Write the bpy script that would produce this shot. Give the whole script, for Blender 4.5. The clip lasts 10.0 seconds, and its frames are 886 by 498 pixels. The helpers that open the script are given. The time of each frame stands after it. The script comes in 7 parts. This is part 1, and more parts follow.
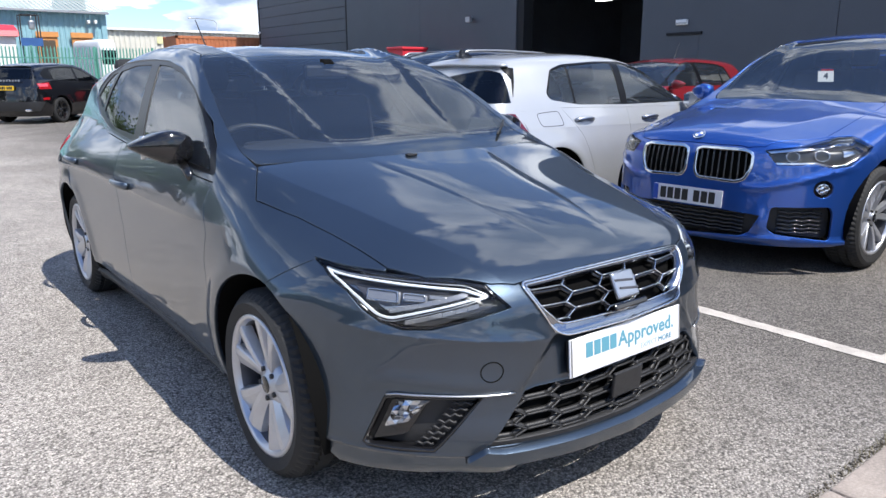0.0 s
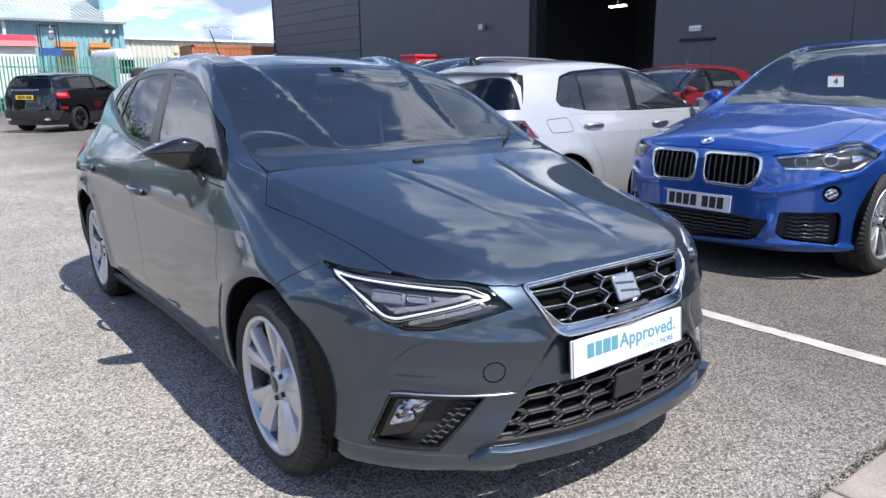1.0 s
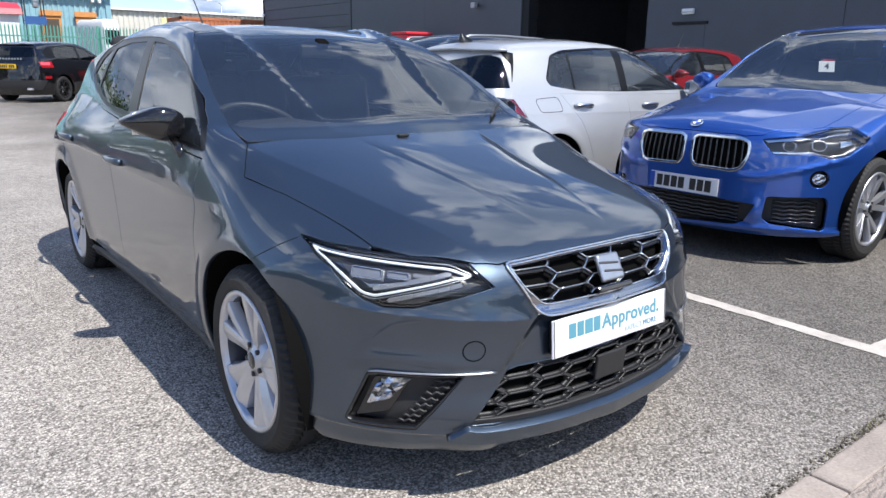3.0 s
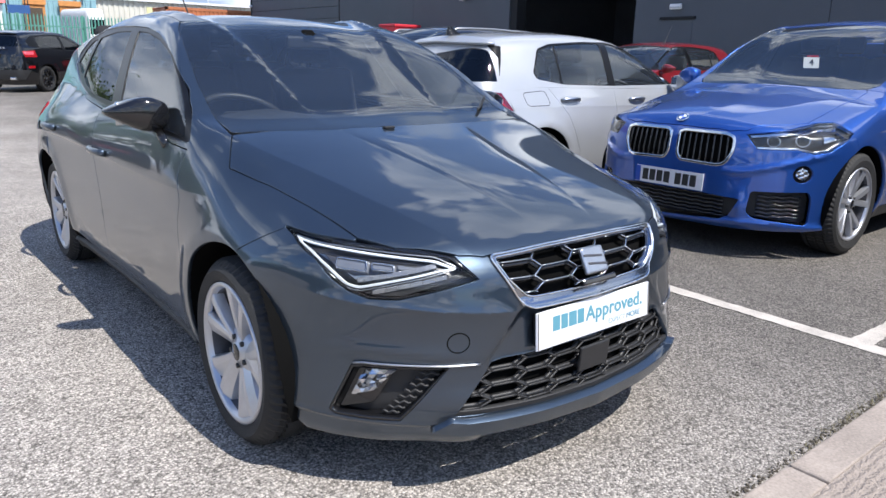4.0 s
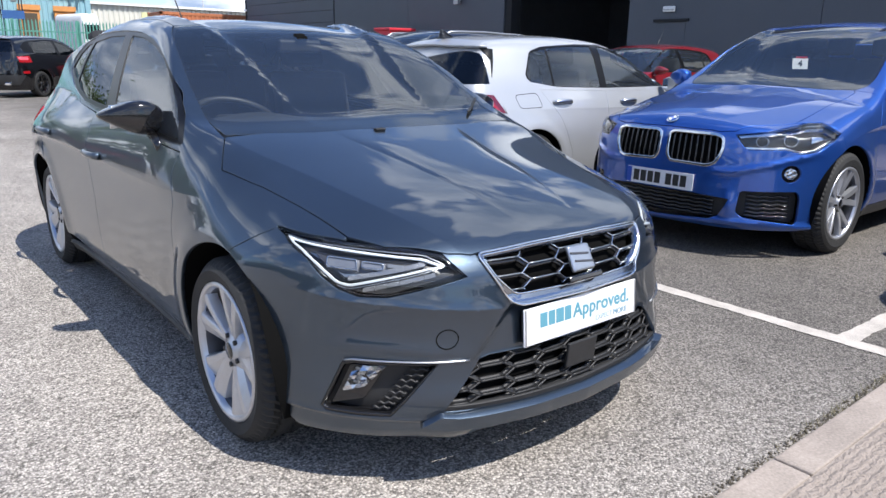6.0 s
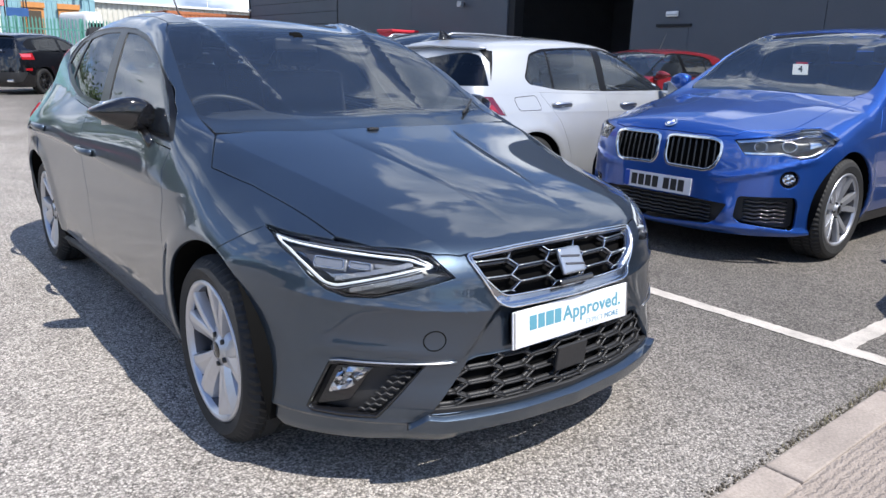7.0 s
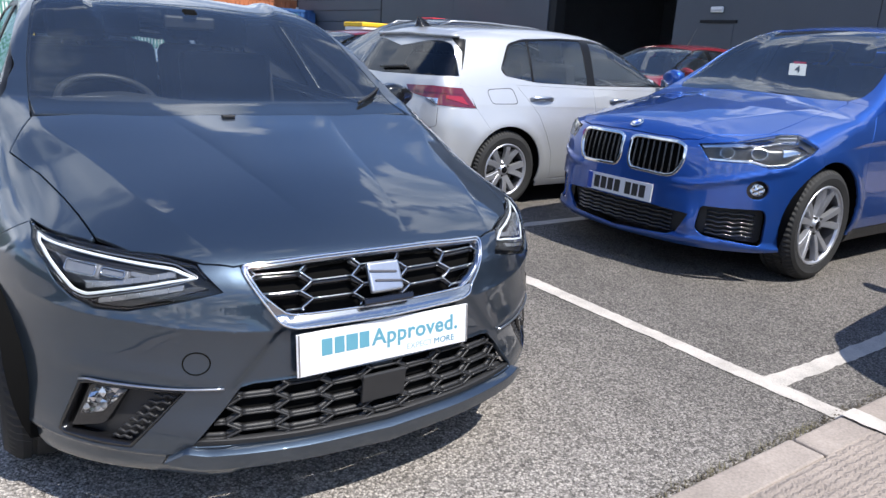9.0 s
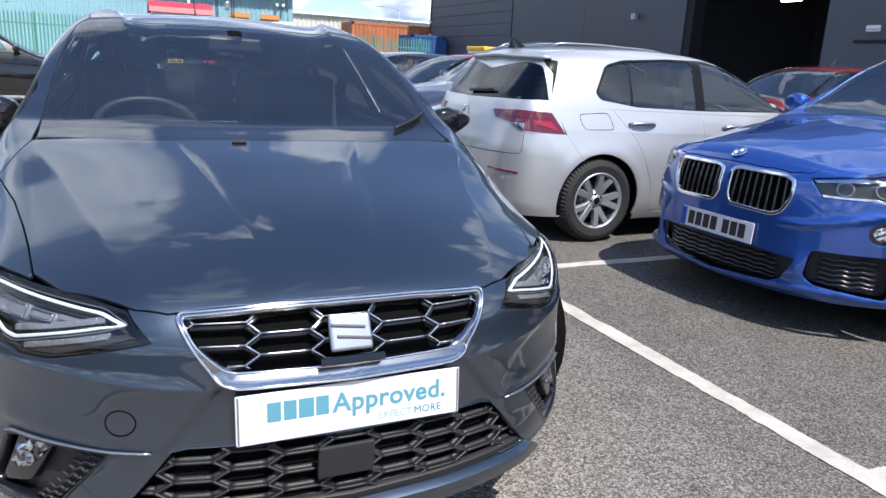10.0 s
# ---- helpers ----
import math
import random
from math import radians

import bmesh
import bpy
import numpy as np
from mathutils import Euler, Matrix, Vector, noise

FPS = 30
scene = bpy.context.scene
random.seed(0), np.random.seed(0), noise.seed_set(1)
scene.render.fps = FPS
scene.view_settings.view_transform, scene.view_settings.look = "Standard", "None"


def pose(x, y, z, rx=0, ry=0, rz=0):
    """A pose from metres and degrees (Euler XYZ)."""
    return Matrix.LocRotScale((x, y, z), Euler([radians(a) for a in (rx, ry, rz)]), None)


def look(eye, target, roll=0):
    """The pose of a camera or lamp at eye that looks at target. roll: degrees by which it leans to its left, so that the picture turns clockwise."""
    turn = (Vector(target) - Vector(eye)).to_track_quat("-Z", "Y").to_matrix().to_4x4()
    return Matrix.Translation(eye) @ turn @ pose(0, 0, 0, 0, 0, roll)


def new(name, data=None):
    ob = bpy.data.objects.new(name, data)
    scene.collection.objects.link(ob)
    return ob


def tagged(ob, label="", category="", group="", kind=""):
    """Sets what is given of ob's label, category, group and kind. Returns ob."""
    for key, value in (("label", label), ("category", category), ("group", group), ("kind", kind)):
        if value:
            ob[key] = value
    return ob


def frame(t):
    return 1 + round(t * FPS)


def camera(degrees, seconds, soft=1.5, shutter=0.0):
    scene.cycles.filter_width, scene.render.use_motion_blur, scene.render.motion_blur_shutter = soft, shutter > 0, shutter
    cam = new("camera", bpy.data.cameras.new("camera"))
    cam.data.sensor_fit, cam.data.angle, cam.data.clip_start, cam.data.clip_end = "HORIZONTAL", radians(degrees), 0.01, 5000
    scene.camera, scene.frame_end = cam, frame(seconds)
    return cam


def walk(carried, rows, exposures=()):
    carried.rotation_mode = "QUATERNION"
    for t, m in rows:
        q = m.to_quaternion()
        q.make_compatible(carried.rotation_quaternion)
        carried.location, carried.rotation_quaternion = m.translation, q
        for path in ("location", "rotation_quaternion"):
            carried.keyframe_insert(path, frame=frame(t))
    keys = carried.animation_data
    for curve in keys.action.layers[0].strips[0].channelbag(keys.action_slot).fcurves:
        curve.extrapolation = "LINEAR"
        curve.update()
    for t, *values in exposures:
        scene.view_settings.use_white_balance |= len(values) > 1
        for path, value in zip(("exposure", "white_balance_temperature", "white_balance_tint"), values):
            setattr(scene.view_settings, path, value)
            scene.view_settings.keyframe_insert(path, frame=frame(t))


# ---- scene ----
cam = camera(63.5, 10.0)
PATH = [
    (0, (-1.703, -2.003, 1.249), (-0.496, -0.479, 0.779), -0.2),
    (0.5, (-1.708, -2.052, 1.254), (-0.517, -0.512, 0.797), -0.4),
    (1, (-1.711, -2.06, 1.249), (-0.532, -0.509, 0.798), -0.5),
    (1.5, (-1.71, -2.055, 1.246), (-0.537, -0.5, 0.791), -0.5),
    (2, (-1.695, -2.049, 1.239), (-0.52, -0.5, 0.769), -0.2),
    (2.5, (-1.679, -2.041, 1.233), (-0.495, -0.505, 0.744), 0.3),
    (4, (-1.67, -2.05, 1.227), (-0.448, -0.555, 0.705), 1.3),
    (4.5, (-1.671, -2.063, 1.229), (-0.443, -0.573, 0.707), 1.2),
    (5, (-1.675, -2.076, 1.226), (-0.443, -0.588, 0.707), 1.0),
    (5.5, (-1.68, -2.087, 1.225), (-0.448, -0.598, 0.71), 0.9),
    (7, (-1.64, -2.104, 1.216), (-0.411, -0.61, 0.709), 1.7),
    (7.5, (-1.517, -2.083, 1.195), (-0.277, -0.598, 0.689), 2.3),
    (8, (-1.297, -2.045, 1.21), (-0.033, -0.584, 0.694), 3.2),
    (8.5, (-1.119, -2.147, 1.211), (0.117, -0.671, 0.669), 3.4),
    (9, (-0.931, -2.273, 1.227), (0.193, -0.709, 0.69), 3.5),
    (9.5, (-0.678, -2.227, 1.209), (0.307, -0.565, 0.693), 3.2),
    (10, (-0.465, -2.175, 1.229), (0.357, -0.42, 0.735), 3.1),
]
walk(cam, [(t, look(eye, target, roll)) for t, eye, target, roll in PATH])

# ---- world and sun ----
SUN_FROM = Vector((0.13, -0.62, 1.0)).normalized()
world = bpy.data.worlds.new("sky")
scene.world = world
world.use_nodes = True
_n, _l = world.node_tree.nodes, world.node_tree.links
_n.clear()
_out = _n.new("ShaderNodeOutputWorld")
_bg = _n.new("ShaderNodeBackground")
_sky = _n.new("ShaderNodeTexSky")
_sky.sky_type = "NISHITA"
_sky.sun_disc = False
_sky.sun_elevation = math.asin(SUN_FROM.z)
_sky.sun_rotation = math.atan2(SUN_FROM.x, SUN_FROM.y)
_sky.air_density, _sky.dust_density, _sky.ozone_density = 1.0, 0.25, 4.0
_tc = _n.new("ShaderNodeTexCoord")
_sep = _n.new("ShaderNodeSeparateXYZ")
_l.new(_tc.outputs["Generated"], _sep.inputs[0])
# cloud layer: the view direction projected on a flat sheet overhead
_zz = _n.new("ShaderNodeMath"); _zz.operation = "MAXIMUM"; _zz.inputs[1].default_value = 0.0
_l.new(_sep.outputs["Z"], _zz.inputs[0])
_za = _n.new("ShaderNodeMath"); _za.operation = "ADD"; _za.inputs[1].default_value = 0.34
_l.new(_zz.outputs[0], _za.inputs[0])
_dv = _n.new("ShaderNodeVectorMath"); _dv.operation = "DIVIDE"
_cz = _n.new("ShaderNodeCombineXYZ")
for _k in range(3):
    _l.new(_za.outputs[0], _cz.inputs[_k])
_l.new(_tc.outputs["Generated"], _dv.inputs[0]); _l.new(_cz.outputs[0], _dv.inputs[1])
_sh = _n.new("ShaderNodeVectorMath"); _sh.operation = "ADD"; _sh.inputs[1].default_value = (16.67, 9.4, -13.45)
_l.new(_dv.outputs[0], _sh.inputs[0])
_cn = _n.new("ShaderNodeTexNoise")
_cn.inputs["Scale"].default_value = 1.9
_cn.inputs["Detail"].default_value = 7
_cn.inputs["Roughness"].default_value = 0.55
_cn.inputs["Distortion"].default_value = 0.25
_l.new(_sh.outputs[0], _cn.inputs["Vector"])
_cr = _n.new("ShaderNodeValToRGB")
_cr.color_ramp.elements[0].position, _cr.color_ramp.elements[1].position = 0.500, 0.532
_cov = _n.new("ShaderNodeMath"); _cov.operation = "MULTIPLY_ADD"
_cov.inputs[1].default_value, _cov.inputs[2].default_value = -0.15, 0.072
_l.new(_zz.outputs[0], _cov.inputs[0])
_cs = _n.new("ShaderNodeMath"); _cs.operation = "ADD"
_l.new(_cn.outputs["Fac"], _cs.inputs[0]); _l.new(_cov.outputs[0], _cs.inputs[1])
_l.new(_cs.outputs[0], _cr.inputs[0])
_cn2 = _n.new("ShaderNodeTexNoise")
_cn2.inputs["Scale"].default_value = 3.4
_cn2.inputs["Detail"].default_value = 6
_l.new(_sh.outputs[0], _cn2.inputs["Vector"])
_cr2 = _n.new("ShaderNodeValToRGB")
_cr2.color_ramp.elements[0].position, _cr2.color_ramp.elements[1].position = 0.42, 0.70
_cr2.color_ramp.elements[0].color = (3.0, 3.9, 5.7, 1)
_cr2.color_ramp.elements[1].color = (13.2, 13.9, 15.0, 1)
_l.new(_cn2.outputs["Fac"], _cr2.inputs[0])
_mx = _n.new("ShaderNodeMix"); _mx.data_type = "RGBA"
_l.new(_cr.outputs[0], _mx.inputs["Factor"])
_hue = _n.new("ShaderNodeMix"); _hue.data_type = "RGBA"; _hue.blend_type = "MULTIPLY"
_hue.inputs["Factor"].default_value = 1.0
_hue.inputs["B"].default_value = (0.98, 1.08, 1.30, 1)
_l.new(_sky.outputs[0], _hue.inputs["A"])
_l.new(_hue.outputs["Result"], _mx.inputs["A"]); _l.new(_cr2.outputs[0], _mx.inputs["B"])
_l.new(_mx.outputs["Result"], _bg.inputs["Color"])
_bg.inputs["Strength"].default_value = 0.10
_l.new(_bg.outputs[0], _out.inputs[0])
sun = new("sun", bpy.data.lights.new("sun", "SUN"))
sun.data.energy, sun.data.angle, sun.data.color = 4.3, radians(0.55), (1.0, 0.965, 0.92)
sun.matrix_world = look(SUN_FROM * 50, (0, 0, 0))
scene.view_settings.exposure = 0.66

# ---- materials ----
def material(name, color, rough=0.5, metal=0.0, coat=0.0, var=0.12, scale=30.0, bump=0.0, bump_scale=None, spec=0.5, fine=None, coat_rough=0.02):
    """Principled surface with variation at two scales and fine relief."""
    m = bpy.data.materials.new(name)
    m.use_nodes = True
    n, l = m.node_tree.nodes, m.node_tree.links
    b = n["Principled BSDF"]
    b.inputs["Metallic"].default_value = metal
    b.inputs["Roughness"].default_value = rough
    b.inputs["Coat Weight"].default_value = coat
    b.inputs["Coat Roughness"].default_value = coat_rough
    b.inputs["Coat IOR"].default_value = 1.65 if coat >= 1 else 1.5
    b.inputs["Specular IOR Level"].default_value = spec
    tc = n.new("ShaderNodeTexCoord")
    n1 = n.new("ShaderNodeTexNoise"); n1.inputs["Scale"].default_value = scale; n1.inputs["Detail"].default_value = 6
    n2 = n.new("ShaderNodeTexNoise"); n2.inputs["Scale"].default_value = (fine or scale * 14); n2.inputs["Detail"].default_value = 3
    l.new(tc.outputs["Object"], n1.inputs["Vector"]); l.new(tc.outputs["Object"], n2.inputs["Vector"])
    ad = n.new("ShaderNodeMath"); ad.operation = "ADD"
    l.new(n1.outputs["Fac"], ad.inputs[0]); l.new(n2.outputs["Fac"], ad.inputs[1])
    mr = n.new("ShaderNodeMapRange")
    mr.inputs["From Min"].default_value, mr.inputs["From Max"].default_value = 0.6, 1.4
    mr.inputs["To Min"].default_value, mr.inputs["To Max"].default_value = 1 - var, 1 + var
    l.new(ad.outputs[0], mr.inputs["Value"])
    sc = n.new("ShaderNodeVectorMath"); sc.operation = "SCALE"; sc.inputs[0].default_value = color[:3]
    l.new(mr.outputs[0], sc.inputs["Scale"]); l.new(sc.outputs[0], b.inputs["Base Color"])
    if bump:
        n3 = n.new("ShaderNodeTexNoise"); n3.inputs["Scale"].default_value = bump_scale or scale * 8; n3.inputs["Detail"].default_value = 5
        l.new(tc.outputs["Object"], n3.inputs["Vector"])
        bp = n.new("ShaderNodeBump"); bp.inputs["Strength"].default_value = bump; bp.inputs["Distance"].default_value = 0.004
        l.new(n3.outputs["Fac"], bp.inputs["Height"]); l.new(bp.outputs[0], b.inputs["Normal"])
    return m


def glass(name, tint=(0.75, 0.8, 0.8), ior=1.52, rough=0.0, haze=0.0):
    """Thin pane: tinted see-through with Fresnel gloss."""
    m = bpy.data.materials.new(name)
    m.use_nodes = True
    n, l = m.node_tree.nodes, m.node_tree.links
    n.clear()
    o = n.new("ShaderNodeOutputMaterial"); mix = n.new("ShaderNodeMixShader")
    tr = n.new("ShaderNodeBsdfTransparent"); tr.inputs[0].default_value = (*tint, 1)
    gl = n.new("ShaderNodeBsdfGlossy"); gl.inputs["Roughness"].default_value = rough
    fr = n.new("ShaderNodeFresnel"); fr.inputs["IOR"].default_value = ior
    l.new(fr.outputs[0], mix.inputs[0]); l.new(tr.outputs[0], mix.inputs[1]); l.new(gl.outputs[0], mix.inputs[2])
    if haze:
        # uneven bluish haze painted into the dusty pane for scattered and reflected light
        tc = n.new("ShaderNodeTexCoord"); nz = n.new("ShaderNodeTexNoise")
        nz.inputs["Scale"].default_value, nz.inputs["Detail"].default_value = 2.5, 6
        l.new(tc.outputs["Object"], nz.inputs["Vector"])
        mr = n.new("ShaderNodeMapRange")
        for k, v in zip(("From Min", "From Max", "To Min", "To Max"), (0.3, 0.7, haze * 0.7, haze * 1.3)):
            mr.inputs[k].default_value = v
        l.new(nz.outputs["Fac"], mr.inputs["Value"])
        df = n.new("ShaderNodeBsdfDiffuse"); df.inputs[0].default_value = (0.50, 0.62, 0.80, 1)
        m2 = n.new("ShaderNodeMixShader")
        l.new(mr.outputs[0], m2.inputs[0]); l.new(mix.outputs[0], m2.inputs[1]); l.new(df.outputs[0], m2.inputs[2])
        mix = m2
    l.new(mix.outputs[0], o.inputs[0])
    return m


def glow(name, color, strength):
    m = bpy.data.materials.new(name)
    m.use_nodes = True
    b = m.node_tree.nodes["Principled BSDF"]
    b.inputs["Base Color"].default_value = (*color, 1)
    b.inputs["Emission Color"].default_value = (*color, 1)
    b.inputs["Emission Strength"].default_value = strength
    return m


def car_paint(name, color, flake=0.25, metal=0.55):
    """Metallic base coat with fine flake under clear coat."""
    m = material(name, color, rough=0.38, metal=metal, coat=1.0, var=0.06, scale=3.0, fine=900)
    n, l = m.node_tree.nodes, m.node_tree.links
    b = n["Principled BSDF"]
    b.inputs["Coat IOR"].default_value = 1.64
    b.inputs["Specular IOR Level"].default_value = 0.1
    tc = n.new("ShaderNodeTexCoord")
    v = n.new("ShaderNodeTexVoronoi"); v.inputs["Scale"].default_value = 900
    l.new(tc.outputs["Object"], v.inputs["Vector"])
    bp = n.new("ShaderNodeBump"); bp.inputs["Strength"].default_value = flake; bp.inputs["Distance"].default_value = 0.0004
    l.new(v.outputs["Distance"], bp.inputs["Height"]); l.new(bp.outputs[0], b.inputs["Normal"])
    return m


GREY_PAINT = car_paint("dark_grey_paint", (0.048, 0.067, 0.093), metal=0.88)
BLUE_PAINT = car_paint("bright_blue_paint", (0.023, 0.093, 0.385), metal=0.72)
SILVER_PAINT = car_paint("silver_paint", (0.45, 0.462, 0.475), metal=0.45)
RED_PAINT = car_paint("red_paint", (0.16, 0.008, 0.012), metal=0.1)
BLACK_PAINT = car_paint("black_paint", (0.004, 0.004, 0.005), metal=0.0)
SLATE_PAINT = car_paint("slate_paint", (0.05, 0.06, 0.085), metal=0.5)
BLACK_GLOSS = material("gloss_black_plastic", (0.008, 0.008, 0.009), rough=0.12, coat=0.5)
TRIM_BLACK = material("satin_black_trim", (0.004, 0.004, 0.0045), rough=0.30, spec=0.25)
BLACK_PLASTIC = material("black_plastic", (0.017, 0.017, 0.018), rough=0.5, bump=0.15, bump_scale=700)
# near-black for liners, and for unlit depth behind openings
DARK_VOID = material("dark_liner_and_void", (0.005, 0.005, 0.005), rough=0.95, spec=0.05)
RUBBER = material("tyre_rubber", (0.016, 0.016, 0.016), rough=0.75, bump=0.2, bump_scale=300, var=0.3)
CHROME = material("chrome", (0.78, 0.79, 0.80), rough=0.07, metal=1.0, var=0.03)
BAND_METAL = material("dark_satin_band", (0.34, 0.36, 0.40), rough=0.16, metal=1.0, var=0.05)
SATIN_METAL = material("satin_metal", (0.50, 0.51, 0.53), rough=0.3, metal=1.0, var=0.06)
ALLOY = material("silver_alloy", (0.52, 0.53, 0.56), rough=0.34, metal=0.75, coat=0.4, var=0.06)
ALLOY_DARK = material("dark_alloy", (0.10, 0.10, 0.11), rough=0.4, metal=0.6, var=0.1)
ALLOY_BLACK = material("black_alloy", (0.012, 0.012, 0.013), rough=0.25, metal=0.3, coat=0.6)
DISC_STEEL = material("brake_disc_steel", (0.16, 0.155, 0.15), rough=0.4, metal=0.9, var=0.2)
GLASS_CLEAR = glass("window_glass", (0.68, 0.76, 0.79), 1.9, haze=0.02)
GLASS_SCREEN = glass("windscreen_glass", (0.74, 0.82, 0.86), 2.1, haze=0.018)
GLASS_DARK = glass("privacy_glass", (0.16, 0.18, 0.20), 1.6)
LAMP_COVER = glass("lamp_lens", (0.93, 0.94, 0.95), 1.45)
LAMP_RED = material("red_lamp_lens", (0.32, 0.008, 0.012), rough=0.12, coat=1.0, var=0.1)
LAMP_RED_DARK = material("dark_red_lens", (0.12, 0.004, 0.008), rough=0.12, coat=1.0)
LAMP_SILVER = material("lamp_reflector", (0.75, 0.76, 0.78), rough=0.12, metal=1.0)
LAMP_CLEAR = material("lamp_light_guide", (0.19, 0.20, 0.22), rough=0.18, coat=1.0, metal=0.2, var=0.15, scale=60)
LAMP_DARK = material("lamp_housing", (0.03, 0.031, 0.034), rough=0.3, coat=0.3)
DRL = glow("daytime_lamp", (0.62, 0.67, 0.72), 0.09)
SEAT_CLOTH = material("dark_seat_cloth", (0.022, 0.023, 0.026), rough=0.9, bump=0.4, bump_scale=900)
DASH = material("dashboard_plastic", (0.026, 0.028, 0.032), rough=0.6, bump=0.2, bump_scale=1200)
PLATE_WHITE = material("white_plate", (0.74, 0.75, 0.77), rough=0.3, coat=0.3, var=0.02)
PLATE_YELLOW = material("yellow_plate", (0.85, 0.52, 0.02), rough=0.35, var=0.02)
INK_BLUE = material("blue_ink", (0.10, 0.29, 0.37), rough=0.5, var=0.03)
INK_TEAL = material("teal_ink", (0.04, 0.20, 0.30), rough=0.5, var=0.03)
INK_PALE = material("pale_ink", (0.32, 0.44, 0.50), rough=0.5, var=0.03)
INK_BLACK = material("black_ink", (0.02, 0.02, 0.02), rough=0.5, var=0.03)
INK_DEEP = material("deep_blue_band", (0.02, 0.08, 0.42), rough=0.4, var=0.03)

# ---- tools for building ----
from mathutils import geometry


def part(name, bm, mat, parent=None, label="", smooth=True):
    """Links a bmesh as one mesh object, under a thing or a part if one is given."""
    me = bpy.data.meshes.new(name)
    bm.normal_update()
    bm.to_mesh(me)
    bm.free()
    me.materials.append(mat)
    if smooth:
        me.polygons.foreach_set("use_smooth", [True] * len(me.polygons))
    ob = new(name, me)
    if parent is not None:
        ob.parent = parent
    if label:
        ob["label"] = label
    return ob


def from_arrays(name, verts, faces, mat, parent=None, label="", smooth=True, sharp=None, normals=None):
    me = bpy.data.meshes.new(name)
    me.from_pydata([tuple(map(float, v)) for v in verts], [], faces)
    me.materials.append(mat)
    if smooth:
        me.polygons.foreach_set("use_smooth", [True] * len(me.polygons))
    if sharp:
        for e in me.edges:
            if (min(e.vertices), max(e.vertices)) in sharp:
                e.use_edge_sharp = True
    me.update()
    if normals is not None:
        me.normals_split_custom_set_from_vertices([tuple(map(float, q)) for q in normals])
    ob = new(name, me)
    if parent is not None:
        ob.parent = parent
    if label:
        ob["label"] = label
    return ob


def box(bm, size, at=(0, 0, 0), rot=None, bevel=0.0, seg=2):
    """A bevelled block added to a bmesh."""
    m = Matrix.Translation(at) @ (rot or Matrix()) @ Matrix.Diagonal((*size, 1))
    made = bmesh.ops.create_cube(bm, size=1.0, matrix=m)
    if bevel:
        edges = {e for v in made["verts"] for e in v.link_edges}
        bmesh.ops.bevel(bm, geom=list(edges), offset=bevel, segments=seg, affect="EDGES", profile=0.5)
    return bm


def block(name, size, at, mat, parent=None, label="", bevel=0.004, rot=None, smooth=False):
    return part(name, box(bmesh.new(), size, at, rot, bevel), mat, parent, label, smooth)


def rod(bm, a, b, r, seg=10, r2=None):
    """A round bar between two points."""
    a, b = Vector(a), Vector(b)
    q = (b - a).to_track_quat("Z", "Y").to_matrix().to_4x4()
    m = Matrix.Translation((a + b) / 2) @ q
    bmesh.ops.create_cone(bm, cap_ends=True, segments=seg, radius1=r, radius2=r if r2 is None else r2, depth=(b - a).length, matrix=m)
    return bm


def tube_path(bm, pts, r, seg=8, closed=False, flat=1.0):
    """A swept bar along points, of round or flattened section."""
    pts = [Vector(p) for p in pts]
    n, rings = len(pts), []
    for i, p in enumerate(pts):
        a = pts[(i - 1) % n] if closed or i else p
        b = pts[(i + 1) % n] if closed or i < n - 1 else p
        d = (b - a).normalized()
        up = Vector((0, 0, 1)) if abs(d.z) < 0.95 else Vector((0, 1, 0))
        s = d.cross(up).normalized()
        u = s.cross(d).normalized()
        rings.append([bm.verts.new(p + (s * math.cos(k) * r + u * math.sin(k) * r * flat)) for k in (2 * math.pi * j / seg for j in range(seg))])
    for i in range(n if closed else n - 1):
        ra, rb = rings[i], rings[(i + 1) % n]
        for j in range(seg):
            bm.faces.new((ra[j], ra[(j + 1) % seg], rb[(j + 1) % seg], rb[j]))
    if not closed:
        bm.faces.new(rings[0][::-1]); bm.faces.new(rings[-1])
    return bm


def lathe(bm, profile, seg=48, axis="X"):
    """Turns a profile of (radius, along) round an axis."""
    rings = []
    for r, a in profile:
        ring = []
        for j in range(seg):
            t = 2 * math.pi * j / seg
            c, s = r * math.cos(t), r * math.sin(t)
            ring.append(bm.verts.new({"X": (a, c, s), "Y": (c, a, s), "Z": (c, s, a)}[axis]))
        rings.append(ring)
    for ra, rb in zip(rings, rings[1:]):
        for j in range(seg):
            bm.faces.new((ra[j], ra[(j + 1) % seg], rb[(j + 1) % seg], rb[j]))
    return bm


